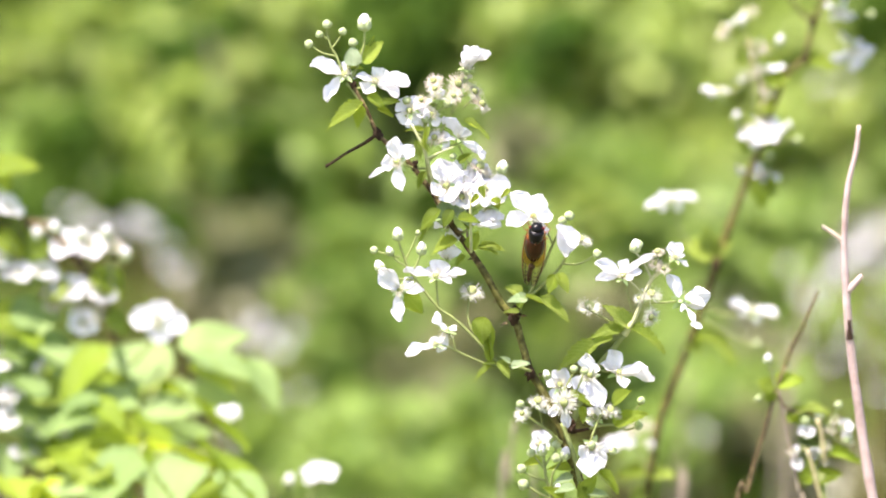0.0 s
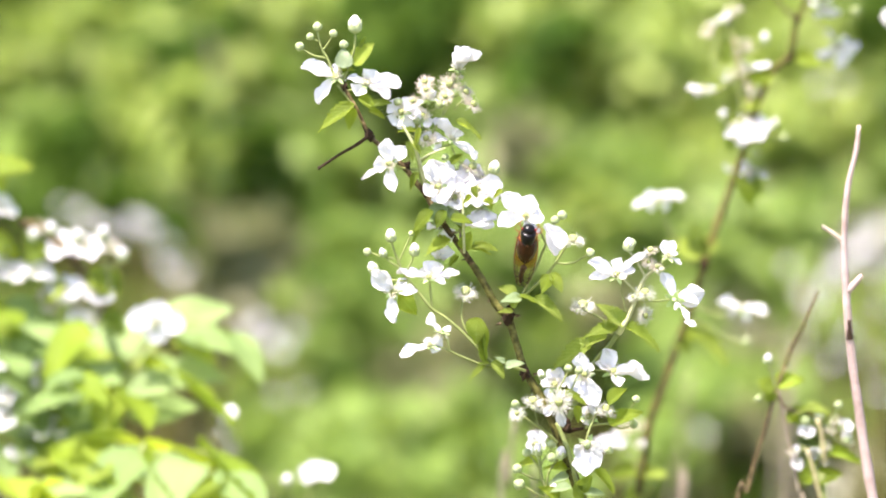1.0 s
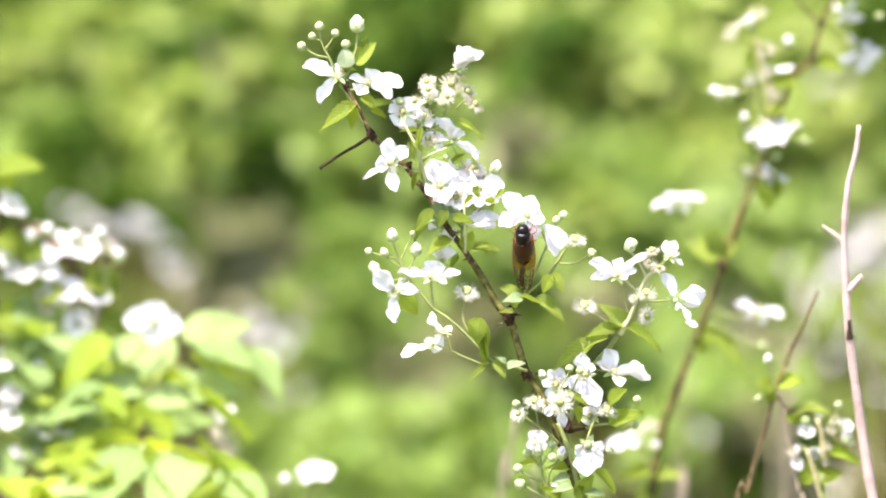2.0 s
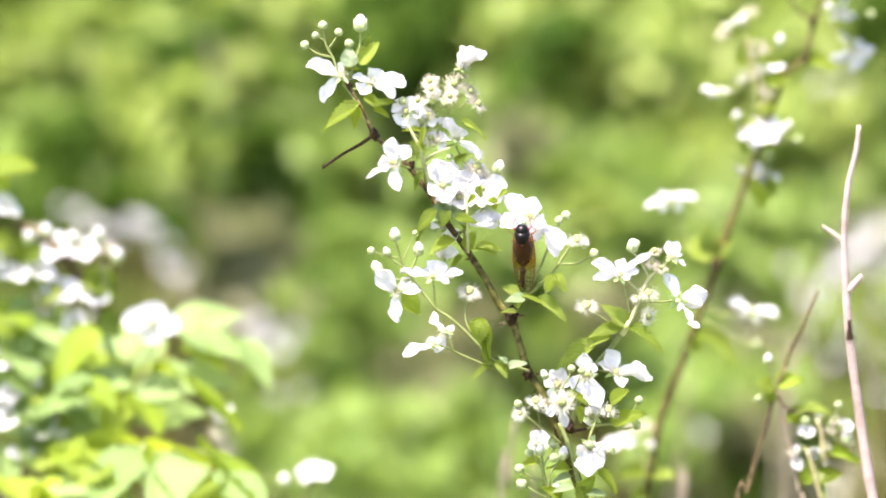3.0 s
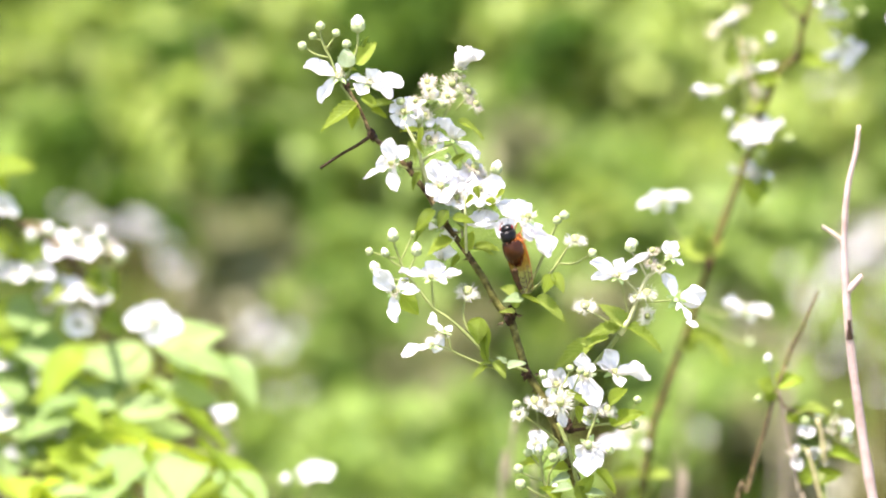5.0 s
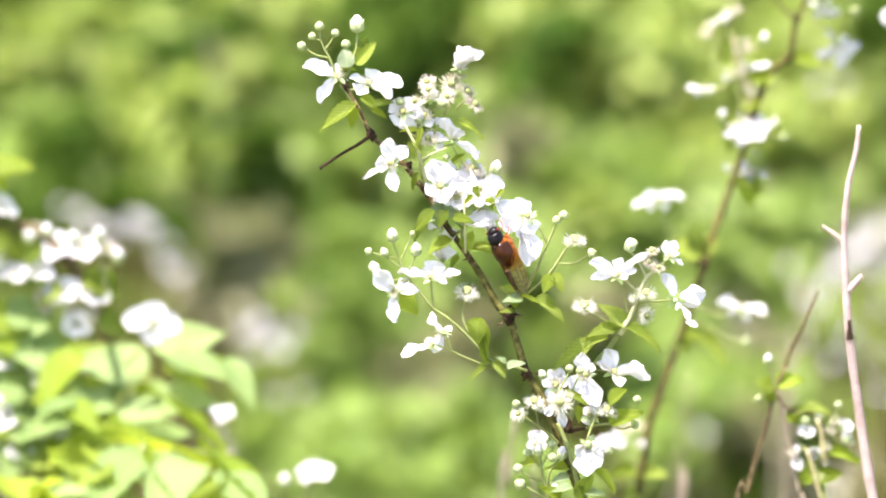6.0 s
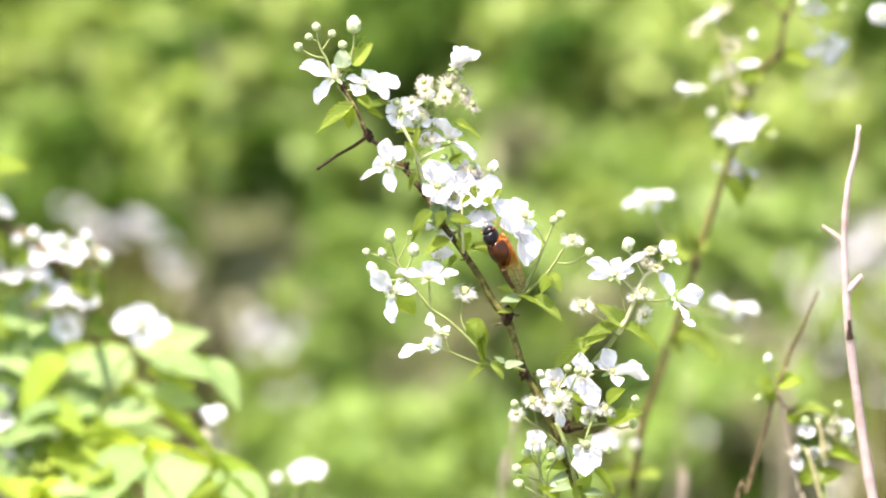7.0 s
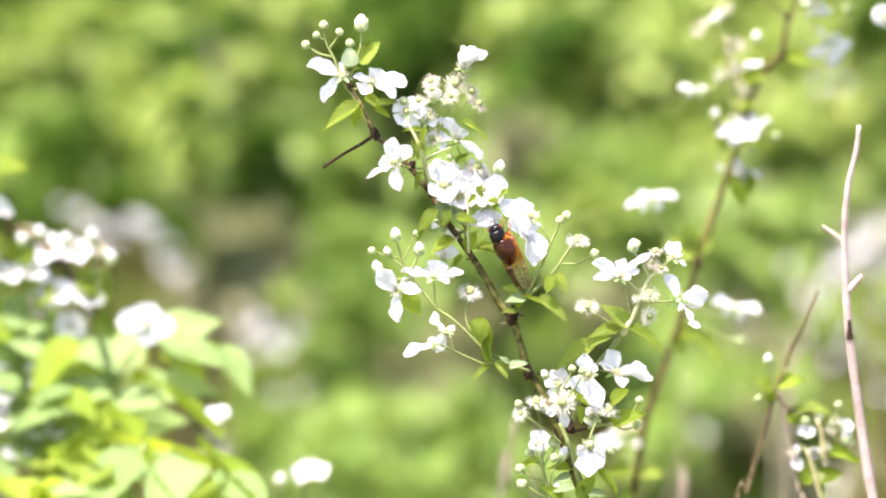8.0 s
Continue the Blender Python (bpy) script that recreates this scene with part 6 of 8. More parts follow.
leaf(K, (-0.2388, 3.7549, 1.0834), (-0.2666, 3.7650, 1.0993), 0.0380, (0, -0.5, 0.87), LEAF_BRIGHT, 3)
for p, s in (((-0.2970, 3.6800, 1.0843), 1.6), ((-0.3219, 3.6800, 1.1661), 1.6), ((-0.2962, 3.6800, 1.0752), 1.2)):
    bud(K, p, (0, -.3, 1), s, True)

shoot = thing("leafy_shoot", (-0.2392, 3.7200, 0.9825), "fresh lime-green shoot with broad toothed leaves", "shrub")
H = shoot
stem(H, [(-0.23, 3.73, -0.02), (-0.235, 3.73, 0.6), (-0.2478, 3.7200, 0.9362), (-0.2413, 3.7200, 0.9909), (-0.2297, 3.7200, 1.0496), (-0.2171, 3.7200, 1.0748), (-0.2045, 3.7200, 1.0915)], 0.003, 0.0016, STALK)
stem(H, [(-0.2171, 3.7200, 1.0748), (-0.2075, 3.7200, 1.0823), (-0.1971, 3.7200, 1.0865)], 0.001, 0.0008, STALK)
stem(H, [(-0.2545, 3.6900, 1.0138), (-0.2391, 3.6900, 1.0408), (-0.2265, 3.6900, 1.0699), (-0.2111, 3.6900, 1.0981)], 0.0014, 0.001, STALK)
stem(H, [(-0.2284, 3.7200, 1.0664), (-0.2512, 3.7200, 1.0706), (-0.2761, 3.7200, 1.0873)], 0.0012, 0.0008, STALK)
leaf(H, (-0.2008, 3.7530, 1.1026), (-0.1482, 3.7700, 1.1199), 0.0356, (0, -0.6, 0.8), LEAF_LIME, 3)
leaf(H, (-0.1860, 3.7512, 1.1016), (-0.1446, 3.7388, 1.1012), 0.0139, (0.05, 0.5, 0.85), LEAF_YELLOW, 3)
leaf(H, (-0.2052, 3.7320, 1.0902), (-0.2609, 3.7429, 1.1037), 0.0461, (-0.1, -0.55, 0.8), LEAF_LIME, 3)
leaf(H, (-0.2515, 3.6550, 1.1159), (-0.2805, 3.6250, 1.0807), 0.0300, (-0.2, -0.65, 0.75), LEAF_YELLOW, 3)
leaf(H, (-0.2724, 3.6600, 1.1014), (-0.2964, 3.6550, 1.1167), 0.0220, (-0.1, -0.5, 0.85), LEAF_LIME, 3)
leaf(H, (-0.2512, 3.6300, 1.0810), (-0.2781, 3.6100, 1.0792), 0.0200, (-0.1, -0.5, 0.85), LEAF_LIME, 3)
leaf(H, (-0.2570, 3.6250, 1.0685), (-0.2899, 3.5900, 1.0646), 0.0260, (-0.1, -0.5, 0.85), LEAF_LIME, 3)
leaf(H, (-0.2438, 3.6400, 1.0737), (-0.2237, 3.6250, 1.0775), 0.0180, (0.1, -0.5, 0.85), LEAF_LIME, 3)
leaf(H, (-0.2573, 3.6300, 1.0810), (-0.2332, 3.6000, 1.0650), 0.0200, (0.1, -0.65, 0.75), LEAF_YELLOW, 3)
leaf(H, (-0.2906, 3.6400, 1.0798), (-0.3108, 3.6400, 1.0962), 0.0200, (-0.1, -0.5, 0.85), LEAF_LIME, 3)
leaf(H, (-0.2964, 3.6650, 1.1140), (-0.3147, 3.6650, 1.1255), 0.0180, (-0.1, -0.5, 0.85), LEAF_YELLOW, 3)
leaf(H, (-0.1915, 3.7350, 1.1016), (-0.1373, 3.7000, 1.0904), 0.0250, (0.1, -0.55, 0.85), LEAF_LIME, 3)
leaf(H, (-0.1461, 3.7150, 1.1012), (-0.1238, 3.6900, 1.0674), 0.0210, (0.4, -0.75, 0.5), LEAF_LIME, 3)
leaf(H, (-0.1913, 3.7300, 1.0954), (-0.1580, 3.7000, 1.0845), 0.0130, (0.1, -0.75, 0.6), LEAF_BRIGHT, 3)
leaf(H, (-0.1927, 3.7320, 1.0902), (-0.1583, 3.7076, 1.0829), 0.0127, (0, 0.3, 0.95), LEAF_BRIGHT, 3)
leaf(H, (-0.2143, 3.7151, 1.0803), (-0.1382, 3.6572, 1.0540), 0.0235, (0.05, 0.5, 0.85), LEAF_YELLOW, 3)
leaf(H, (-0.2539, 3.6991, 1.0710), (-0.2843, 3.7484, 1.1069), 0.0429, (-0.2, 0.5, 0.85), LEAF_YELLOW, 3)
leaf(H, (-0.2301, 3.7009, 1.0720), (-0.2632, 3.7029, 1.0801), 0.0203, (-0.1, -0.6, 0.8), LEAF_LIME, 3)
leaf(H, (-0.2296, 3.6929, 1.0674), (-0.2600, 3.6656, 1.0587), 0.0246, (0.05, 0.5, 0.85), LEAF_YELLOW, 3)
leaf(H, (-0.2252, 3.6888, 1.0650), (-0.1853, 3.6823, 1.0683), 0.0277, (0.1, -0.55, 0.8), LEAF_LIME, 3)
leaf(H, (-0.2258, 3.6840, 1.0623), (-0.2020, 3.6392, 1.0439), 0.0311, (0.05, 0.5, 0.85), LEAF_YELLOW, 3)
leaf(H, (-0.2337, 3.6792, 1.0596), (-0.2388, 3.6290, 1.0382), 0.0278, (0, 0.3, 0.95), LEAF_BRIGHT, 3)
leaf(H, (-0.2605, 3.6864, 1.0637), (-0.3024, 3.6632, 1.0573), 0.0355, (-0.1, -0.6, 0.8), LEAF_LIME, 3)
leaf(H, (-0.2635, 3.7320, 1.0902), (-0.3044, 3.7425, 1.1034), 0.0347, (-0.1, -0.6, 0.8), LEAF_LIME, 3)
leaf(H, (-0.2868, 3.7530, 1.1026), (-0.3261, 3.7628, 1.1156), 0.0326, (0, 0.3, 0.95), LEAF_BRIGHT, 3)
leaf(H, (-0.2942, 3.7290, 1.0884), (-0.3270, 3.7328, 1.0977), 0.0257, (0.05, 0.5, 0.85), LEAF_YELLOW, 3)
leaf(H, (-0.2263, 3.7920, 1.0836), (-0.2423, 3.8120, 1.1028), 0.0328, (0.05, 0.5, 0.85), LEAF_YELLOW, 3)
leaf(H, (-0.1894, 3.7320, 1.0902), (-0.1602, 3.7340, 1.0983), 0.0380, (0, -0.6, 0.8), LEAF_LIME, 3)
leaf(H, (-0.2451, 3.7530, 1.0604), (-0.1897, 3.7790, 1.0829), 0.0464, (0, -0.45, 0.9), LEAF_LIME, 3)
leaf(H, (-0.2430, 3.7530, 1.0604), (-0.2899, 3.7069, 1.0408), 0.0441, (0, -0.45, 0.9), LEAF_YELLOW, 3)
leaf(H, (-0.2263, 3.7171, 1.0396), (-0.1725, 3.7250, 1.0511), 0.0418, (0, -0.45, 0.9), LEAF_LIME, 3)
leaf(H, (-0.2849, 3.7530, 1.0604), (-0.3273, 3.7580, 1.0704), 0.0467, (0, -0.45, 0.9), LEAF_YELLOW, 3)
leaf(H, (-0.2623, 3.6960, 1.0276), (-0.3097, 3.6950, 1.0339), 0.0467, (0, -0.45, 0.9), LEAF_LIME, 3)
leaf(H, (-0.2246, 3.7619, 1.0657), (-0.2675, 3.7761, 1.0811), 0.0464, (0, -0.45, 0.9), LEAF_YELLOW, 3)
leaf(H, (-0.2035, 3.7619, 1.0657), (-0.1527, 3.7521, 1.0669), 0.0418, (0, -0.45, 0.9), LEAF_LIME, 3)
leaf(H, (-0.2638, 3.7200, 1.0413), (-0.3191, 3.7340, 1.0564), 0.0418, (0, -0.45, 0.9), LEAF_YELLOW, 3)
leaf(H, (-0.2899, 3.7920, 1.0836), (-0.3309, 3.7761, 1.0811), 0.0439, (0, -0.45, 0.9), LEAF_LIME, 3)
leaf(H, (-0.2415, 3.7619, 1.0657), (-0.2097, 3.8001, 1.0956), 0.0418, (0, -0.45, 0.9), LEAF_YELLOW, 3)

low_shoot = thing("leafy_shoot", (-0.22, 3.58, 0), "fresh lime-green shoot with broad toothed leaves", "shrub")
W = low_shoot
stem(W, [(-0.22, 3.58, -0.02), (-0.22, 3.58, 0.6), (-0.2347, 3.5800, 0.9209), (-0.2242, 3.5800, 1.0020), (-0.2119, 3.5800, 1.0484)], 0.004, 0.0018, STALK)
stem(W, [(-0.2180, 3.5800, 1.0303), (-0.1939, 3.5800, 1.0424), (-0.1659, 3.5800, 1.0424)], 0.0016, 0.001, STALK)
stem(W, [(-0.2242, 3.5800, 1.0020), (-0.2624, 3.5800, 0.9899), (-0.2904, 3.5800, 1.0020)], 0.0016, 0.001, STALK)
leaf(W, (-0.2164, 3.5937, 1.0415), (-0.2458, 3.5165, 1.0180), 0.0432, (-0.1, -0.6, 0.8), LEAF_LIME, 3)
leaf(W, (-0.1788, 3.5824, 1.0372), (-0.2021, 3.4957, 1.0106), 0.0408, (0, -0.6, 0.8), LEAF_LIME, 3)
leaf(W, (-0.2102, 3.5983, 1.0433), (-0.2600, 3.6204, 1.0568), 0.0153, (0.05, 0.5, 0.85), LEAF_YELLOW, 3)
leaf(W, (-0.2904, 3.5081, 1.0101), (-0.2714, 3.5533, 1.0314), 0.0298, (-0.2, 0.5, 0.85), LEAF_YELLOW, 0)
leaf(W, (-0.2888, 3.5121, 1.0115), (-0.3107, 3.5619, 1.0346), 0.0319, (-0.2, 0.5, 0.85), LEAF_YELLOW, 0)
leaf(W, (-0.2878, 3.5241, 1.0158), (-0.2594, 3.5140, 1.0171), 0.0307, (0.2, 0.5, 0.85), LEAF_YELLOW, 0)
leaf(W, (-0.2522, 3.5519, 1.0259), (-0.2763, 3.5820, 1.0421), 0.0343, (0, 0.3, 0.95), LEAF_BRIGHT, 3)
leaf(W, (-0.1733, 3.5240, 1.0158), (-0.1567, 3.5699, 1.0376), 0.0311, (0, 0.3, 0.95), LEAF_BRIGHT, 3)
leaf(W, (-0.2516, 3.5441, 1.0230), (-0.2421, 3.5820, 1.0421), 0.0312, (0, 0.3, 0.95), LEAF_BRIGHT, 3)
leaf(W, (-0.2241, 3.6120, 1.0179), (-0.1780, 3.6660, 1.0438), 0.0444, (0, -0.45, 0.9), LEAF_LIME, 3)
leaf(W, (-0.1945, 3.5881, 1.0090), (-0.1366, 3.5980, 1.0178), 0.0444, (0, -0.45, 0.9), LEAF_YELLOW, 3)
leaf(W, (-0.2337, 3.5719, 1.0031), (-0.2950, 3.6140, 1.0238), 0.0444, (0, -0.45, 0.9), LEAF_LIME, 3)
leaf(W, (-0.2433, 3.6280, 1.0240), (-0.2870, 3.6701, 1.0454), 0.0473, (0, -0.45, 0.9), LEAF_YELLOW, 3)
leaf(W, (-0.2186, 3.5881, 1.0090), (-0.2570, 3.5620, 1.0045), 0.0473, (0, -0.45, 0.9), LEAF_LIME, 3)
leaf(W, (-0.1840, 3.6200, 1.0209), (-0.2244, 3.6179, 1.0253), 0.0473, (0, -0.45, 0.9), LEAF_YELLOW, 3)
leaf(W, (-0.2144, 3.5999, 1.0439), (-0.1435, 3.5700, 1.0376), 0.0316, (0.05, 0.45, 0.88), LEAF_YELLOW, 3)
leaf(W, (-0.1750, 3.6040, 1.0454), (-0.1094, 3.5019, 1.0128), 0.0275, (0.15, 0.45, 0.88), LEAF_YELLOW, 3)
leaf(W, (-0.1552, 3.5640, 1.0304), (-0.1208, 3.4899, 1.0086), 0.0301, (0.1, -0.6, 0.8), LEAF_LIME, 3)
leaf(W, (-0.2107, 3.5920, 1.0409), (-0.1789, 3.5180, 1.0186), 0.0239, (0.05, 0.45, 0.88), LEAF_YELLOW, 3)
leaf(W, (-0.2551, 3.5961, 1.0424), (-0.2217, 3.5420, 1.0273), 0.0240, (0, 0.4, 0.9), LEAF_YELLOW, 3)


# ---- ground, thickets and far woods ----
def ground():
    m = Mat("meadow_soil")
    fac = m.math("ADD", m.math("MULTIPLY", m.noise(0.9), 0.6), m.math("MULTIPLY", m.noise(9.0), 0.4))
    m.put(m.p, "Base Color", m.ramp(fac, (0.3, (0.06, 0.085, 0.025)), (0.5, (0.13, 0.15, 0.055)), (0.7, (0.25, 0.21, 0.12))))
    m.put(m.p, "Roughness", 0.95)
    m.bump(m.noise(30.0), 0.8, 0.05)
    bm = bmesh.new()
    bmesh.ops.create_grid(bm, x_segments=60, y_segments=60, size=400)
    for v in bm.verts:
        v.co.y += 300
    me = bpy.data.meshes.new("ground")
    bm.to_mesh(me)
    bm.free()
    me.materials.append(m.m)
    tagged(new("ground", me), "grassy meadow ground with bare patches", "ground", kind="structure")


ground()
# yellow-green leaves; the pale end of the colour carries sunlight on the clumps
FAR_LEAF = leaf_material("leaf_thicket_lit", (0.065, 0.108, 0.014), (0.205, 0.28, 0.05), (0.45, 0.52, 0.18), (0.49, 0.62, 0.09), 0.42, rough=0.45, veins=False, island=True, spec=0.15)
FAR_GREEN = leaf_material("leaf_fresh_green", (0.058, 0.105, 0.014), (0.19, 0.285, 0.055), (0.36, 0.45, 0.16), (0.4, 0.55, 0.07), 0.4, rough=0.5, veins=False, island=True, spec=0.15)
# leaf colour darkened to carry the shade in the thicket's gaps
FAR_SHADED = leaf_material("leaf_thicket_shaded", (0.017, 0.044, 0.004), (0.045, 0.092, 0.009), (0.1, 0.155, 0.022), (0.13, 0.24, 0.02), 0.3, rough=0.7, veins=False, island=True, spec=0.08)
HERB = leaf_material("leaf_herb", (0.2, 0.215, 0.11), (0.375, 0.375, 0.23), (0.58, 0.56, 0.44), (0.53, 0.56, 0.27), 0.38, rough=0.5, veins=False, island=True, spec=0.2)
# wood-edge leaves; on thicket shrubs this darker tone paints in half shade
FAR_MID = leaf_material("leaf_wood_half_shade", (0.045, 0.085, 0.012), (0.1, 0.165, 0.027), (0.2, 0.27, 0.065), (0.28, 0.4, 0.05), 0.35, rough=0.6, veins=False, island=True, spec=0.1)
FAR_DULL = leaf_material("leaf_dull", (0.075, 0.09, 0.035), (0.175, 0.185, 0.08), (0.36, 0.35, 0.2), (0.33, 0.36, 0.12), 0.36, rough=0.6, veins=False, island=True, spec=0.1)
GRASS = leaf_material("grass", (0.14, 0.2, 0.05), (0.3, 0.34, 0.12), (0.55, 0.5, 0.3), (0.5, 0.55, 0.15), 0.35, rough=0.6, veins=False, island=True)


def leaf_cloud(name, spots, size, rng):
    """Many small folded leaves in round clumps: spots are a centre, a radius and a number."""
    verts, faces = [], []
    for c, r, count in spots:
        d = rng.normal(size=(count, 3))
        d /= np.linalg.norm(d, axis=1)[:, None]
        rad = r * rng.uniform(0.25, 1.0, count) ** 0.5
        p = np.array(c) + d * rad[:, None] * np.array((1.0, 0.9, 0.8))
        way = rng.normal(size=(count, 3)) * 0.8 + d * 0.6 + np.array((0, 0, -0.35))
        way /= np.linalg.norm(way, axis=1)[:, None]
        up = d * 0.5 + np.array((0, -0.1, 0.9)) + rng.normal(size=(count, 3)) * 0.45
        side = np.cross(way, up)
        side /= np.linalg.norm(side, axis=1)[:, None]
        up = np.cross(side, way)
        s = (size * rng.uniform(0.6, 1.3, count))[:, None]
        pts = np.stack([p - way * s, p - side * s * 0.42 + up * s * 0.12, p + way * s, p + side * s * 0.42 + up * s * 0.12], 1)
        n0 = len(verts)
        verts += pts.reshape(-1, 3).tolist()
        for i in range(count):
            b = n0 + 4 * i
            faces += [(b, b + 1, b + 2), (b, b + 2, b + 3)]
    return mesh_of(name, verts, faces, False)


def thicket(foot, spots, size=0.044, density=520, seed=0, material=None, label="green thicket shrub with dense small leaves, coloured lighter for sunlight"):
    """A shrub: limbs from its foot to each clump of leaves."""
    rng = np.random.default_rng(seed)
    t = thing("shrub", foot, label, "shrub", "thicket shrubs")
    cloud = []
    for c, r in spots:
        for _ in range(max(12, int(64 * (r / 0.18) ** 1.8))):
            d = rng.normal(size=3)
            d = d / np.linalg.norm(d) * r * rng.uniform(0.2, 1.0)
            q = rng.uniform(0.018, 0.05)
            cloud.append((np.array(c) + d, q, int(density * (q / 0.25) ** 2)))
    part("crown", leaf_cloud("crown", cloud, size, rng), material or FAR_LEAF, t)
    for c, r in spots:
        mid = Vector(foot).lerp(Vector(c), 0.5) + Vector((0.1 * rng.uniform(-1, 1), 0.1 * rng.uniform(-1, 1), -0.05))
        stem(t, [Vector(foot) + Vector((0, 0, -0.03)), mid, c], 0.008, 0.003, CANE_GREEN, "limb", 6)


thicket((-0.67, 9.22, 0), [((-0.68, 9.29, 1.05), 0.08), ((-0.77, 9.49, 1.08), 0.07), ((-0.80, 9.47, 0.99), 0.05), ((-0.57, 9.24, 0.99), 0.06), ((-0.64, 9.29, 0.94), 0.05), ((-0.68, 9.42, 1.12), 0.06), ((-0.58, 9.17, 0.92), 0.04)], seed=101, material=FAR_LEAF, label="yellow-green shrub with dense small leaves, coloured lighter for sunlight")
thicket((-0.44, 9.48, 0), [((-0.56, 9.34, 1.08), 0.07), ((-0.42, 8.34, 1.01), 0.06), ((-0.44, 8.33, 0.93), 0.07), ((-0.38, 9.28, 1.01), 0.05), ((-0.36, 9.51, 1.05), 0.05), ((-0.37, 9.43, 1.12), 0.05)], seed=102, material=FAR_LEAF, label="yellow-green shrub with dense small leaves, coloured lighter for sunlight")
thicket((-0.25, 9.62, 0), [((-0.26, 9.35, 1.08), 0.06), ((-0.23, 9.57, 1.12), 0.06)], seed=103, material=FAR_LEAF, label="yellow-green shrub with dense small leaves, coloured lighter for sunlight")
thicket((0.11, 9.35, 0), [((0.11, 9.30, 1.06), 0.05)], seed=104, material=FAR_LEAF, label="yellow-green shrub with dense small leaves, coloured lighter for sunlight")
thicket((0.28, 9.61, 0), [((0.35, 9.34, 1.08), 0.08), ((0.33, 9.27, 0.97), 0.06), ((0.22, 9.35, 0.93), 0.05), ((0.31, 9.44, 1.01), 0.06), ((0.30, 9.42, 1.12), 0.05), ((0.19, 9.56, 1.11), 0.04)], seed=105, material=FAR_LEAF, label="yellow-green shrub with dense small leaves, coloured lighter for sunlight")
thicket((0.48, 9.17, 0), [((0.42, 9.17, 1.00), 0.08), ((0.49, 9.49, 1.08), 0.07), ((0.43, 9.70, 1.11), 0.06), ((0.56, 9.30, 1.02), 0.07), ((0.52, 9.30, 0.95), 0.06), ((0.51, 8.92, 0.88), 0.05), ((0.42, 9.12, 0.90), 0.05)], seed=106, material=FAR_LEAF, label="yellow-green shrub with dense small leaves, coloured lighter for sunlight")
thicket((0.71, 9.32, 0), [((0.64, 9.33, 1.07), 0.07), ((0.76, 9.25, 0.96), 0.06), ((0.69, 9.68, 1.10), 0.06), ((0.72, 9.32, 1.03), 0.06), ((0.80, 9.42, 1.00), 0.05), ((0.60, 8.98, 0.91), 0.05), ((0.71, 9.10, 0.89), 0.06), ((0.78, 9.26, 0.89), 0.05), ((0.65, 9.14, 0.95), 0.05), ((0.80, 9.27, 0.93), 0.05)], seed=107, material=FAR_LEAF, label="yellow-green shrub with dense small leaves, coloured lighter for sunlight")
thicket((-0.75, 9.15, 0), [((-0.74, 9.13, 0.92), 0.05), ((-0.75, 9.10, 0.84), 0.04)], seed=108, material=FAR_GREEN, label="fresh green thicket shrub with dense small leaves")
thicket((-0.35, 8.94, 0), [((-0.35, 8.89, 0.81), 0.06)], seed=109, material=FAR_GREEN, label="fresh green thicket shrub with dense small leaves")
thicket((-0.23, 9.38, 0), [((-0.28, 8.93, 0.83), 0.07), ((-0.21, 9.16, 0.86), 0.06), ((-0.28, 9.41, 0.90), 0.05), ((-0.15, 9.26, 0.87), 0.05), ((-0.29, 9.27, 0.99), 0.05), ((-0.20, 9.33, 0.95), 0.05)], seed=110, material=FAR_GREEN, label="fresh green thicket shrub with dense small leaves")
thicket((-0.17, 8.25, 0), [((-0.17, 8.78, 0.70), 0.06), ((-0.24, 8.85, 0.65), 0.05), ((-0.12, 8.09, 0.47), 0.05), ((-0.14, 8.71, 0.63), 0.05), ((-0.15, 8.33, 0.59), 0.04), ((-0.22, 8.20, 0.47), 0.04)], seed=111, material=FAR_GREEN, label="fresh green thicket shrub with dense small leaves")
thicket((0.05, 8.98, 0), [((-0.02, 8.92, 0.83), 0.05), ((0.09, 9.61, 1.08), 0.04), ((0.12, 9.45, 0.93), 0.05), ((0.04, 9.24, 0.94), 0.05), ((-0.02, 8.96, 0.74), 0.05), ((0.04, 8.98, 0.86), 0.05), ((0.12, 8.93, 0.76), 0.05)], seed=112, material=FAR_GREEN, label="fresh green thicket shrub with dense small leaves")
thicket((-0.04, 8.89, 0), [((-0.08, 8.48, 0.64), 0.05), ((-0.08, 8.43, 0.56), 0.05), ((0.08, 8.32, 0.45), 0.05), ((-0.02, 8.67, 0.68), 0.05), ((-0.08, 8.84, 0.69), 0.05)], seed=113, material=FAR_GREEN, label="fresh green thicket shrub with dense small leaves")
thicket((0.27, 9.03, 0), [((0.16, 9.34, 1.02), 0.04), ((0.28, 9.22, 0.89), 0.06), ((0.18, 9.15, 0.89), 0.05), ((0.36, 9.20, 0.85), 0.05), ((0.30, 8.98, 0.86), 0.04)], seed=114, material=FAR_GREEN, label="fresh green thicket shrub with dense small leaves")
thicket((0.26, 8.75, 0), [((0.16, 8.36, 0.60), 0.05), ((0.32, 8.62, 0.63), 0.05), ((0.34, 8.45, 0.50), 0.05), ((0.23, 8.70, 0.70), 0.05)], seed=115, material=FAR_GREEN, label="fresh green thicket shrub with dense small leaves")
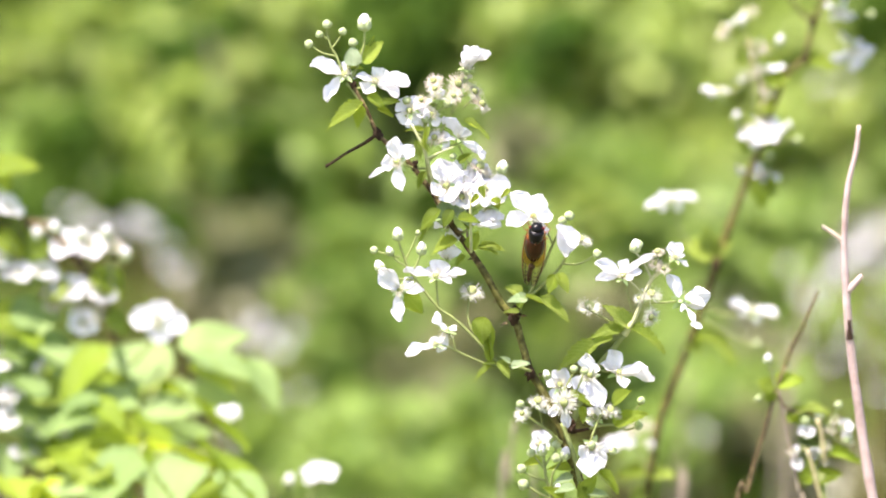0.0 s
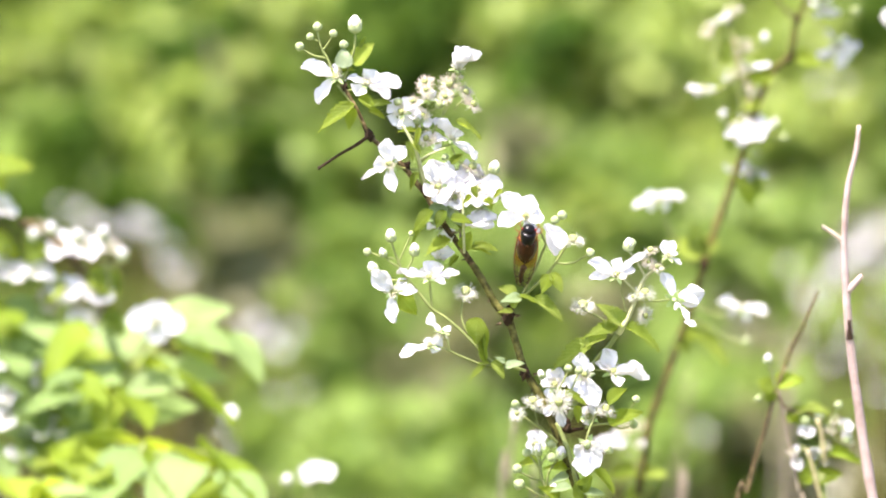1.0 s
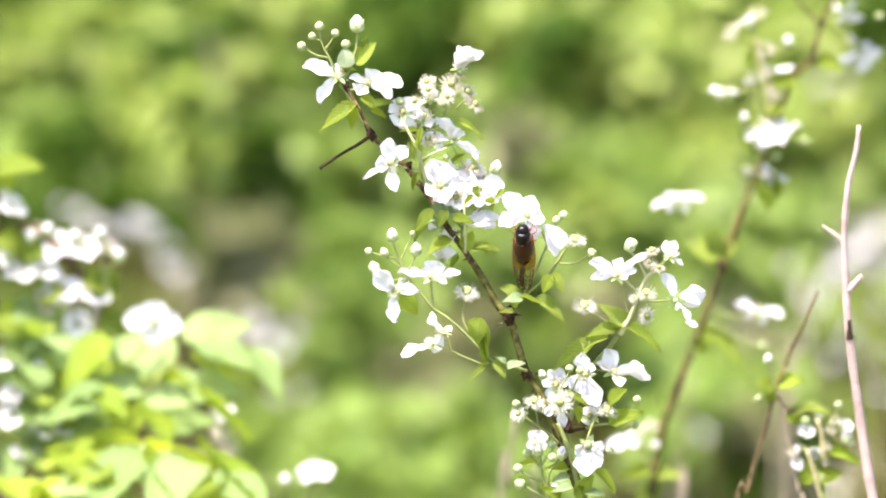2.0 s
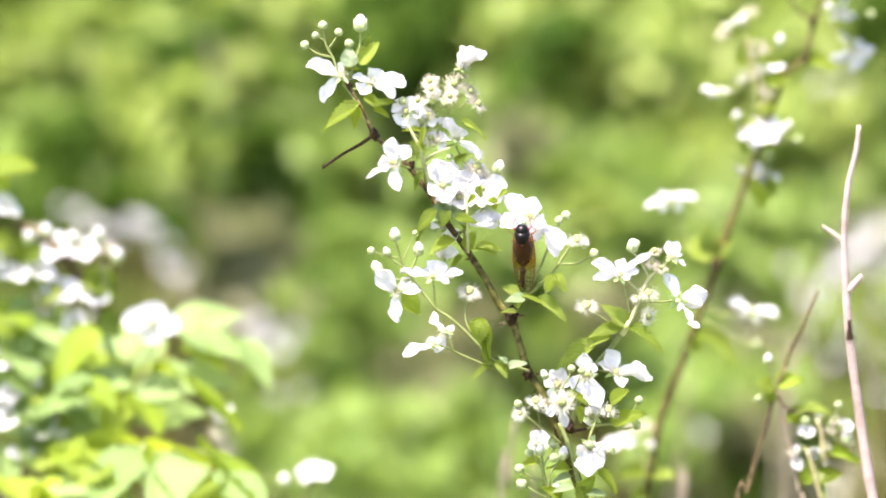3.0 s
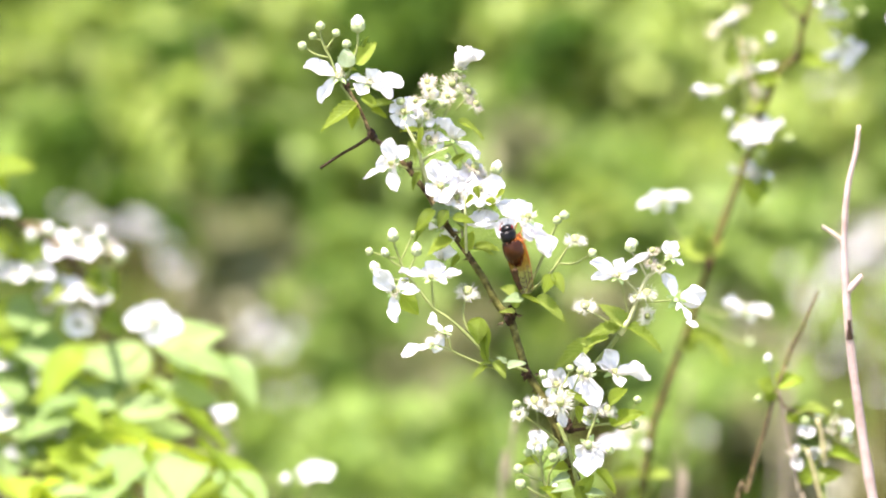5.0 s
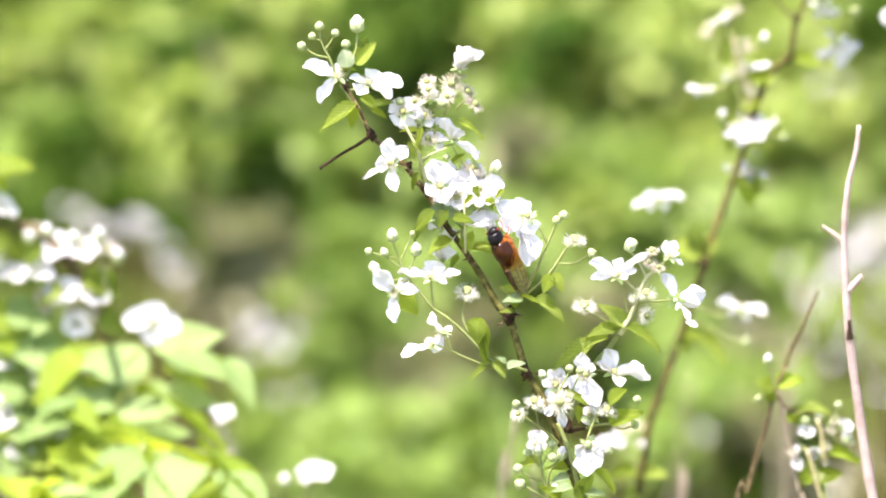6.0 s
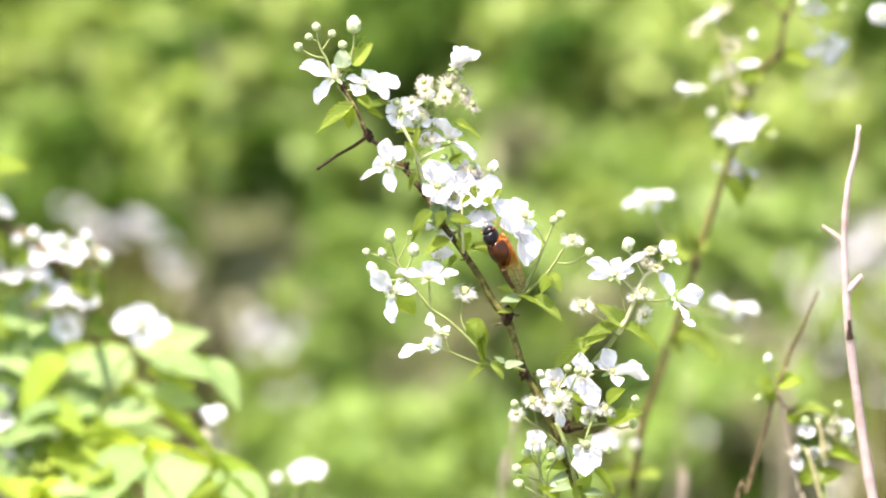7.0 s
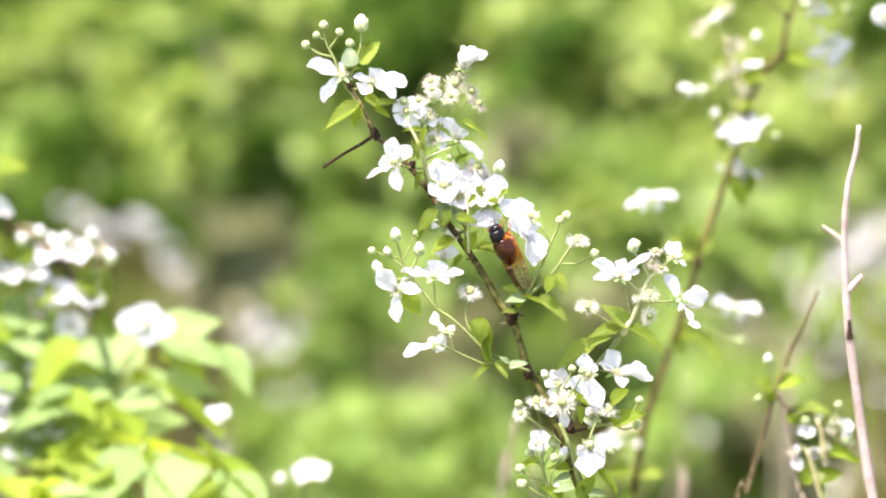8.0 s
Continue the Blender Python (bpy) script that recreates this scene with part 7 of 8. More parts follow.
thicket((0.45, 9.36, 0), [((0.51, 8.79, 0.77), 0.06), ((0.39, 8.89, 0.74), 0.05), ((0.45, 9.26, 0.84), 0.05), ((0.47, 8.97, 0.82), 0.05), ((0.38, 9.33, 0.90), 0.06), ((0.39, 8.90, 0.82), 0.04), ((0.58, 9.31, 0.94), 0.05)], seed=116, material=FAR_GREEN, label="fresh green thicket shrub with dense small leaves")
thicket((0.47, 8.50, 0), [((0.47, 8.67, 0.72), 0.06), ((0.47, 8.35, 0.53), 0.05), ((0.50, 8.25, 0.42), 0.05), ((0.42, 8.45, 0.60), 0.05)], seed=117, material=FAR_GREEN, label="fresh green thicket shrub with dense small leaves")
thicket((0.70, 9.14, 0), [((0.63, 8.79, 0.77), 0.06), ((0.70, 9.04, 0.81), 0.05), ((0.79, 9.18, 0.80), 0.05), ((0.66, 9.09, 0.87), 0.05)], seed=118, material=FAR_GREEN, label="fresh green thicket shrub with dense small leaves")
thicket((0.64, 8.28, 0), [((0.61, 8.42, 0.62), 0.05), ((0.71, 8.45, 0.56), 0.05), ((0.74, 8.76, 0.62), 0.05), ((0.60, 8.69, 0.69), 0.05), ((0.64, 8.31, 0.48), 0.05), ((0.55, 8.23, 0.55), 0.05)], seed=119, material=FAR_GREEN, label="fresh green thicket shrub with dense small leaves")
thicket((-0.62, 9.31, 0), [((-0.62, 9.26, 0.83), 0.05)], seed=120, material=HERB, label="pale straw-green shrub with thin dry leaves")
thicket((-0.40, 9.14, 0), [((-0.40, 9.09, 0.75), 0.04)], seed=121, material=HERB, label="pale straw-green shrub with thin dry leaves")
thicket((-0.21, 8.25, 0), [((-0.17, 8.40, 0.46), 0.05), ((-0.21, 8.40, 0.40), 0.05), ((-0.14, 8.94, 0.54), 0.05), ((-0.12, 8.62, 0.51), 0.05), ((-0.22, 8.91, 0.56), 0.05), ((-0.19, 8.53, 0.52), 0.05), ((-0.30, 8.46, 0.42), 0.05), ((-0.28, 8.68, 0.43), 0.05), ((-0.23, 8.58, 0.50), 0.05), ((-0.30, 8.80, 0.51), 0.05), ((-0.15, 8.20, 0.40), 0.05)], seed=122, material=HERB, label="pale straw-green shrub with thin dry leaves")
thicket((0.13, 9.41, 0), [((0.13, 9.36, 0.87), 0.04)], seed=123, material=HERB, label="pale straw-green shrub with thin dry leaves")
thicket((-0.02, 8.41, 0), [((-0.04, 8.43, 0.48), 0.05), ((-0.00, 8.36, 0.38), 0.05)], seed=124, material=HERB, label="pale straw-green shrub with thin dry leaves")
thicket((0.26, 9.55, 0), [((0.21, 9.29, 0.84), 0.04), ((0.30, 9.50, 0.86), 0.03)], seed=125, material=HERB, label="pale straw-green shrub with thin dry leaves")
thicket((0.22, 8.53, 0), [((0.22, 8.78, 0.61), 0.05), ((0.29, 8.84, 0.57), 0.05), ((0.14, 8.48, 0.36), 0.05)], seed=126, material=HERB, label="pale straw-green shrub with thin dry leaves")
thicket((0.58, 9.17, 0), [((0.58, 9.12, 0.76), 0.04)], seed=127, material=HERB, label="pale straw-green shrub with thin dry leaves")
thicket((0.44, 8.68, 0), [((0.40, 8.51, 0.51), 0.05), ((0.44, 8.42, 0.40), 0.05), ((0.38, 8.62, 0.41), 0.05), ((0.54, 8.85, 0.61), 0.05), ((0.36, 8.84, 0.53), 0.05), ((0.52, 8.63, 0.55), 0.05)], seed=128, material=HERB, label="pale straw-green shrub with thin dry leaves")
thicket((0.71, 9.32, 0), [((0.78, 9.05, 0.73), 0.05), ((0.63, 9.36, 0.80), 0.05), ((0.76, 9.54, 0.80), 0.05), ((0.69, 9.27, 0.79), 0.05)], seed=129, material=HERB, label="pale straw-green shrub with thin dry leaves")
thicket((0.69, 9.04, 0), [((0.68, 8.24, 0.41), 0.05), ((0.58, 8.40, 0.40), 0.05), ((0.73, 9.23, 0.66), 0.06), ((0.77, 8.99, 0.66), 0.05)], seed=130, material=HERB, label="pale straw-green shrub with thin dry leaves")
thicket((-0.44, 9.79, 0), [((-0.44, 9.74, 0.95), 0.04)], seed=131, material=FAR_MID, label="mid-green shrub, half shade put into its leaf colour")
thicket((-0.15, 9.44, 0), [((-0.15, 9.39, 0.77), 0.06)], seed=132, material=FAR_MID, label="mid-green shrub, half shade put into its leaf colour")
thicket((-0.28, 9.49, 0), [((-0.32, 9.21, 0.70), 0.05), ((-0.29, 9.29, 0.66), 0.05), ((-0.24, 9.44, 0.65), 0.05)], seed=133, material=FAR_MID, label="mid-green shrub, half shade put into its leaf colour")
thicket((-0.09, 9.34, 0), [((-0.09, 9.29, 0.73), 0.06)], seed=134, material=FAR_MID, label="mid-green shrub, half shade put into its leaf colour")
thicket((0.03, 9.06, 0), [((-0.08, 8.46, 0.39), 0.05), ((-0.02, 8.68, 0.40), 0.05), ((0.12, 8.95, 0.44), 0.04), ((0.07, 9.36, 0.65), 0.05), ((0.10, 8.98, 0.59), 0.05), ((0.04, 9.04, 0.55), 0.05), ((0.05, 9.01, 0.46), 0.06)], seed=135, material=FAR_MID, label="mid-green shrub, half shade put into its leaf colour")
thicket((0.31, 9.47, 0), [((0.31, 9.42, 0.79), 0.04)], seed=136, material=FAR_MID, label="mid-green shrub, half shade put into its leaf colour")
thicket((0.25, 9.54, 0), [((0.28, 8.75, 0.50), 0.04), ((0.28, 9.33, 0.67), 0.06), ((0.19, 9.49, 0.67), 0.05)], seed=137, material=FAR_MID, label="mid-green shrub, half shade put into its leaf colour")
thicket((0.46, 8.80, 0), [((0.46, 8.75, 0.50), 0.04)], seed=138, material=FAR_MID, label="mid-green shrub, half shade put into its leaf colour")
# dark-coloured clumps stand where gaps between the shrubs lie in shade
thicket((-0.64, 8.76, 0), [((-0.67, 8.76, 0.89), 0.04), ((-0.65, 8.99, 0.91), 0.03), ((-0.56, 8.90, 0.80), 0.03), ((-0.68, 8.71, 0.82), 0.03)], seed=139, material=FAR_SHADED, label="dark green shrub, the thicket's shade put into its leaf colour")
thicket((-0.41, 8.67, 0), [((-0.47, 9.10, 1.04), 0.04), ((-0.40, 9.32, 1.07), 0.03), ((-0.52, 8.94, 0.82), 0.05), ((-0.39, 8.82, 0.88), 0.04), ((-0.45, 8.70, 0.75), 0.04), ((-0.33, 8.83, 0.91), 0.02), ((-0.35, 8.62, 0.75), 0.04)], seed=140, material=FAR_SHADED, label="dark green shrub, the thicket's shade put into its leaf colour")
thicket((-0.14, 9.30, 0), [((-0.14, 9.25, 1.12), 0.04)], seed=141, material=FAR_SHADED, label="dark green shrub, the thicket's shade put into its leaf colour")
thicket((-0.05, 9.58, 0), [((-0.09, 9.14, 1.06), 0.05), ((-0.06, 9.35, 1.09), 0.05), ((0.02, 9.53, 1.10), 0.05)], seed=142, material=FAR_SHADED, label="dark green shrub, the thicket's shade put into its leaf colour")
thicket((0.19, 9.29, 0), [((0.23, 9.19, 1.08), 0.04), ((0.18, 9.18, 1.00), 0.04), ((0.15, 9.24, 0.97), 0.03)], seed=143, material=FAR_SHADED, label="dark green shrub, the thicket's shade put into its leaf colour")
thicket((0.77, 9.28, 0), [((0.78, 9.23, 1.10), 0.03)], seed=144, material=FAR_SHADED, label="dark green shrub, the thicket's shade put into its leaf colour")
# small pale clump standing for one bright leaf highlight
thicket((0.2, 8.05, 0), [((0.24, 8.00, 0.85), 0.04)], seed=155, material=FAR_LEAF, label="yellow-green shrub with dense small leaves, coloured lighter for sunlight")
thicket((0.34, 9.20, 0), [((0.34, 9.15, 0.78), 0.05)], seed=151, material=FAR_MID, label="mid-green shrub, half shade put into its leaf colour")
thicket((-0.16, 8.76, 0), [((-0.16, 8.71, 0.74), 0.05), ((-0.22, 8.89, 0.78), 0.06)], seed=152, material=FAR_MID, label="mid-green shrub, half shade put into its leaf colour")
thicket((0.03, 8.35, 0), [((0.01, 8.60, 0.59), 0.04), ((0.05, 8.70, 0.62), 0.04), ((0.08, 8.50, 0.57), 0.04), ((0.01, 8.30, 0.57), 0.04), ((-0.05, 8.50, 0.60), 0.05), ((0.14, 8.50, 0.60), 0.04)], seed=153, material=FAR_DULL, label="dull olive shrub with brownish leaves")
thicket((-0.06, 8.1, 0), [((-0.13, 8.10, 0.60), 0.04), ((-0.07, 8.00, 0.60), 0.04), ((-0.09, 8.20, 0.63), 0.04), ((-0.18, 8.20, 0.64), 0.04)], seed=154, material=FAR_DULL, label="dull olive shrub with brownish leaves")
thicket((-0.08, 7.9, 0), [((-0.13, 7.95, 0.54), 0.04), ((-0.05, 7.90, 0.53), 0.04), ((-0.08, 7.85, 0.50), 0.04), ((-0.17, 8.00, 0.57), 0.04), ((-0.00, 7.90, 0.48), 0.04), ((-0.16, 7.80, 0.51), 0.04)], seed=159, material=FAR_GREEN, label="fresh green thicket shrub with dense small leaves")
thicket((-0.2, 7.95, 0), [((-0.27, 8.00, 0.57), 0.04), ((-0.24, 7.90, 0.52), 0.04), ((-0.21, 7.80, 0.47), 0.04), ((-0.28, 7.90, 0.50), 0.04)], seed=160, material=FAR_GREEN, label="fresh green thicket shrub with dense small leaves")
thicket((-0.13, 8.4, 0), [((-0.17, 8.40, 0.70), 0.04), ((-0.11, 8.40, 0.67), 0.04)], seed=161, material=FAR_MID, label="mid-green shrub, half shade put into its leaf colour")
thicket((0.08, 8.4, 0), [((0.08, 8.35, 0.76), 0.05), ((0.03, 8.40, 0.73), 0.04), ((0.14, 8.40, 0.72), 0.04), ((0.22, 8.40, 0.71), 0.04)], seed=162, material=FAR_GREEN, label="fresh green thicket shrub with dense small leaves")
thicket((0.55, 8.4, 0), [((0.55, 8.40, 0.57), 0.04), ((0.50, 8.20, 0.48), 0.04)], seed=163, material=FAR_DULL, label="dull olive shrub with brownish leaves")
thicket((0.26, 8.3, 0), [((0.32, 8.30, 0.64), 0.04), ((0.25, 8.30, 0.63), 0.04), ((0.37, 8.40, 0.65), 0.03)], seed=164, material=FAR_GREEN, label="fresh green thicket shrub with dense small leaves")
thicket((0.26, 8.25, 0), [((0.28, 8.25, 0.68), 0.02)], seed=165, material=FAR_DULL, label="dull olive shrub with brownish leaves")
thicket((0.32, 8.0, 0), [((0.36, 8.20, 0.61), 0.04), ((0.33, 8.10, 0.57), 0.04), ((0.38, 7.98, 0.54), 0.04), ((0.33, 7.85, 0.50), 0.04), ((0.40, 8.15, 0.58), 0.04)], seed=166, material=FAR_GREEN, label="fresh green thicket shrub with dense small leaves")
thicket((-0.14, 8.05, 0), [((-0.15, 8.05, 0.68), 0.04), ((-0.10, 8.05, 0.66), 0.04), ((-0.18, 8.00, 0.63), 0.03)], seed=167, material=FAR_MID, label="mid-green shrub, half shade put into its leaf colour")
thicket((-0.05, 7.7, 0), [((-0.12, 7.68, 0.48), 0.04), ((-0.05, 7.62, 0.47), 0.04), ((-0.18, 7.70, 0.47), 0.03)], seed=168, material=FAR_GREEN, label="fresh green thicket shrub with dense small leaves")
thicket((0.1, 7.75, 0), [((0.07, 7.72, 0.49), 0.04), ((0.05, 7.88, 0.53), 0.04), ((0.12, 7.65, 0.46), 0.04), ((0.19, 7.70, 0.46), 0.04)], seed=169, material=FAR_GREEN, label="fresh green thicket shrub with dense small leaves")
thicket((0.2, 8.6, 0), [((0.32, 8.50, 0.80), 0.04), ((0.23, 8.50, 0.88), 0.03)], seed=156, material=FAR_MID, label="mid-green shrub, half shade put into its leaf colour")
thicket((-0.35, 8.6, 0), [((-0.34, 8.50, 0.73), 0.05), ((-0.30, 8.60, 0.76), 0.04)], seed=157, material=FAR_DULL, label="dull olive shrub with brownish leaves")
thicket((0.14, 8.6, 0), [((0.14, 8.60, 0.92), 0.03), ((0.26, 8.50, 0.66), 0.03)], seed=158, material=FAR_DULL, label="dull olive shrub with brownish leaves")


def thicket_belt():
    """Rows of plain shrubs that close the thicket behind the near ones."""
    rng = random.Random(4)
    for k in range(-6, 7):
        x = k * 0.36
        tall = [((x + dx + rng.uniform(-.05, .05), 11.4 + rng.uniform(-.2, .2), z + rng.uniform(-.05, .05)), rng.uniform(0.15, 0.21)) for dx in (-0.12, 0.12) for z in (0.5, 0.72, 0.94, 1.16)]
        # mostly the darkened leaf colour, for shaded depth behind the near shrubs
        thicket((x, 11.4, 0), tall, 0.03, 1500, 300 + k, rng.choice((FAR_SHADED, FAR_SHADED, FAR_MID)), "deep green shrub at the thicket's back, coloured dark for shaded gaps")
        low = [((x + dx + rng.uniform(-.05, .05), 10.2 + rng.uniform(-.2, .2), z + rng.uniform(-.03, .03)), rng.uniform(0.13, 0.17)) for dx in (-0.12, 0.0, 0.12) for z in (0.1, 0.26, 0.42)]
        thicket((x, 10.2, 0), low, 0.024, 1500, 330 + k, rng.choice((HERB, FAR_GREEN, FAR_MID)), "low pale green shrub in the meadow")


thicket_belt()


def woods():
    rng = np.random.default_rng(77)
    spots = []
    for _ in range(190):
        x, y = rng.uniform(-7, 7), rng.uniform(13.5, 18)
        spots.append(((x, y, rng.uniform(0.2, 4.5)), rng.uniform(0.5, 1.0), 170))
    ob = new("far_woods", leaf_cloud("far_woods", spots, 0.09, rng))
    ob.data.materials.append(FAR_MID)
    tagged(ob, "deep green wood edge far behind the thicket", "woods", kind="stuff")


def grass():
    rng = np.random.default_rng(5)
    verts, faces = [], []
    for i in range(9000):
        y = rng.uniform(4.8, 15)
        x = rng.uniform(-0.13, 0.13) * y
        h, lean, w = rng.uniform(0.08, 0.3), rng.uniform(-0.12, 0.12, 2), rng.uniform(0.003, 0.007)
        n = len(verts)
        verts += [(x - w, y, -0.01), (x + w, y, -0.01), (x - w * 0.7 + lean[0] * 0.4, y + lean[1] * 0.4, h * 0.6), (x + w * 0.7 + lean[0] * 0.4, y + lean[1] * 0.4, h * 0.6), (x + lean[0], y + lean[1], h)]
        faces += [(n, n + 1, n + 3, n + 2), (n + 2, n + 3, n + 4)]
    for i in range(42000):
        x, y = rng.uniform(-9, 9), rng.uniform(-5, 16)
        h, lean, w = rng.uniform(0.08, 0.34), rng.uniform(-0.14, 0.14, 2), rng.uniform(0.004, 0.009)
        n = len(verts)
        verts += [(x - w, y, -0.01), (x + w, y, -0.01), (x - w * 0.7 + lean[0] * 0.4, y + lean[1] * 0.4, h * 0.6), (x + w * 0.7 + lean[0] * 0.4, y + lean[1] * 0.4, h * 0.6), (x + lean[0], y + lean[1], h)]
        faces += [(n, n + 1, n + 3, n + 2), (n + 2, n + 3, n + 4)]
    ob = new("meadow_grass", mesh_of("meadow_grass", verts, faces, False))
    ob.data.materials.append(GRASS)
    tagged(ob, "tall green and straw-coloured meadow grass", "grass", kind="stuff")


def herbs():
    rng = np.random.default_rng(31)
    spots = []
    for _ in range(330):
        y = rng.uniform(9.2, 14.5)
        spots.append(((rng.uniform(-0.1, 0.1) * y, y, rng.uniform(0.02, 0.14)), rng.uniform(0.05, 0.11), 34))
    for _ in range(1100):
        spots.append(((rng.uniform(-9, 9), rng.uniform(-5, 14), rng.uniform(0.02, 0.1)), rng.uniform(0.06, 0.16), 30))
    ob = new("meadow_herbs", leaf_cloud("meadow_herbs", spots, 0.03, rng))
    ob.data.materials.append(HERB)
    tagged(ob, "low pale green herbs covering the meadow", "herbs", kind="stuff")


woods()
grass()
herbs()


def far_bramble(foot, flowers):
    """A bramble in bloom, seen far off in the meadow."""
    b = thing("flowering_bramble", foot, "bramble bush with white blossoms in the meadow", "bramble", "far brambles")
    for k, (p, s) in enumerate(flowers):
        ring_flower(b, p, (0.3 * math.sin(k * 2.1), -.7, .6), s * 1.05, lift=5)
        stem(b, [foot, Vector(foot).lerp(Vector(p), 0.6) + Vector((0.02, 0, 0)), p], 0.004, 0.002, CANE_GREEN)


far_bramble((-0.5, 7.9, 0), [((-0.5934, 7.9000, 0.8760), 0.66), ((-0.5671, 7.9000, 0.8672), 0.82), ((-0.5452, 7.9000, 0.8495), 0.74), ((-0.5232, 7.9000, 0.8407), 0.82), ((-0.5584, 7.9000, 0.8407), 0.66), ((-0.4835, 7.9000, 0.8583), 0.74), ((-0.4703, 7.9000, 0.8495), 0.90), ((-0.4571, 7.9000, 0.8433), 0.82), ((-0.4441, 7.9000, 0.8097), 0.66), ((-0.4354, 7.9000, 0.7832), 0.82), ((-0.4161, 7.9000, 0.7699), 0.82), ((-0.4264, 7.9000, 0.8186), 0.57), ((-0.5057, 7.9000, 0.8274), 0.66), ((-0.4001, 7.9000, 0.7832), 0.57)])
far_bramble((-0.2, 7.9, 0), [((-0.3035, 7.9000, 0.6813), 0.81), ((-0.2683, 7.9000, 0.6680), 0.90), ((-0.2507, 7.9000, 0.6502), 0.90), ((-0.2858, 7.9000, 0.6946), 0.81), ((-0.2330, 7.9000, 0.6769), 0.72), ((-0.2948, 7.9000, 0.6458), 0.72), ((-0.2597, 7.9000, 0.5792), 0.81), ((-0.2377, 7.9000, 0.5614), 0.81), ((-0.2199, 7.9000, 0.5881), 0.63)])
far_bramble((0.45, 7.6, 0), [((0.4040, 7.9000, 0.5176), 1.05)])
far_bramble((0.7, 7.9, 0), [((0.6309, 7.9000, 0.8009), 1.3), ((0.6573, 7.9000, 0.8186), 1.3), ((0.6135, 7.9000, 0.7743), 1.1), ((0.6707, 7.9000, 0.7832), 1.3), ((0.5786, 7.9000, 0.7212), 1.0), ((0.5652, 7.9000, 0.7389), 1.0), ((0.5960, 7.9000, 0.7522), .8), ((0.6854, 7.9000, 0.5881), 1.1), ((0.5852, 7.9000, 1.0655), .6), ((0.6203, 7.9000, 1.0655), .6), ((0.6439, 7.9000, 0.8363), 1.0), ((0.6747, 7.9000, 0.8363), 1.0), ((0.6056, 7.9000, 0.6325), .8), ((0.6674, 7.9000, 0.6414), .8), ((0.6318, 7.9000, 0.6769), .8), ((0.5613, 7.9000, 0.6680), .7), ((0.6800, 7.9000, 0.7212), .9), ((0.5385, 7.9000, 0.7832), .7)])


def dead_branch(points, r):
    b = thing("dead_branch", points[0], "bare grey-pink dead branch leaning in the thicket", "branch", "dead branches")
    stem(b, points, r, r * 0.5, DRY, "shaft", 7)


dead_branch([(-0.15, 9.0, -0.02), (-0.2850, 9.0000, 0.7338), (-0.3147, 9.0000, 0.8746), (-0.3445, 9.0000, 0.9549)], 0.007)
dead_branch([(-0.5, 9.05, -0.02), (-0.3951, 9.0000, 0.8243), (-0.3993, 9.0000, 1.0351), (-0.4190, 9.0000, 1.0951)], 0.007)
dead_branch([(-0.32, 9.0, -0.02), (-0.4408, 9.0000, 0.6733), (-0.4674, 9.0000, 0.8042)], 0.007)


# ---- what moves ----
def sit(head, tail, back):
    """The insect's pose from the ends of its body and the way its back faces."""
    head, tail = Vector(head), Vector(tail)
    y = (head - tail).normalized()
    z = Vector(back)
    z = (z - y * z.dot(y)).normalized()
    return Matrix.Translation(head - y * 0.0155) @ Matrix((y.cross(z), y, z)).transposed().to_4x4()


def sway(ob, rows):
    """Rows of seconds and the degrees by which a plant leans."""
    x, y, z = ob.location
    walk(ob, [(t, pose(x, y, z, 0, a, 0)) for t, a in rows])


def drift(ob, rows):
    """Rows of seconds, metres to one side and up, and degrees of lean."""
    x, y, z = ob.location
    walk(ob, [(t, pose(x + dx, y, z + dz, 0, a, 0)) for t, dx, dz, a in rows])


def shift(petal, rows):
    """A petal's way: seconds, its foot, its tip and the way it faces."""
    inv = BUILT[petal.parent.name].inverted()
    walk(petal, [(t, (inv @ aim(a, b, n, 1.0)).normalized()) for t, a, b, n in rows])


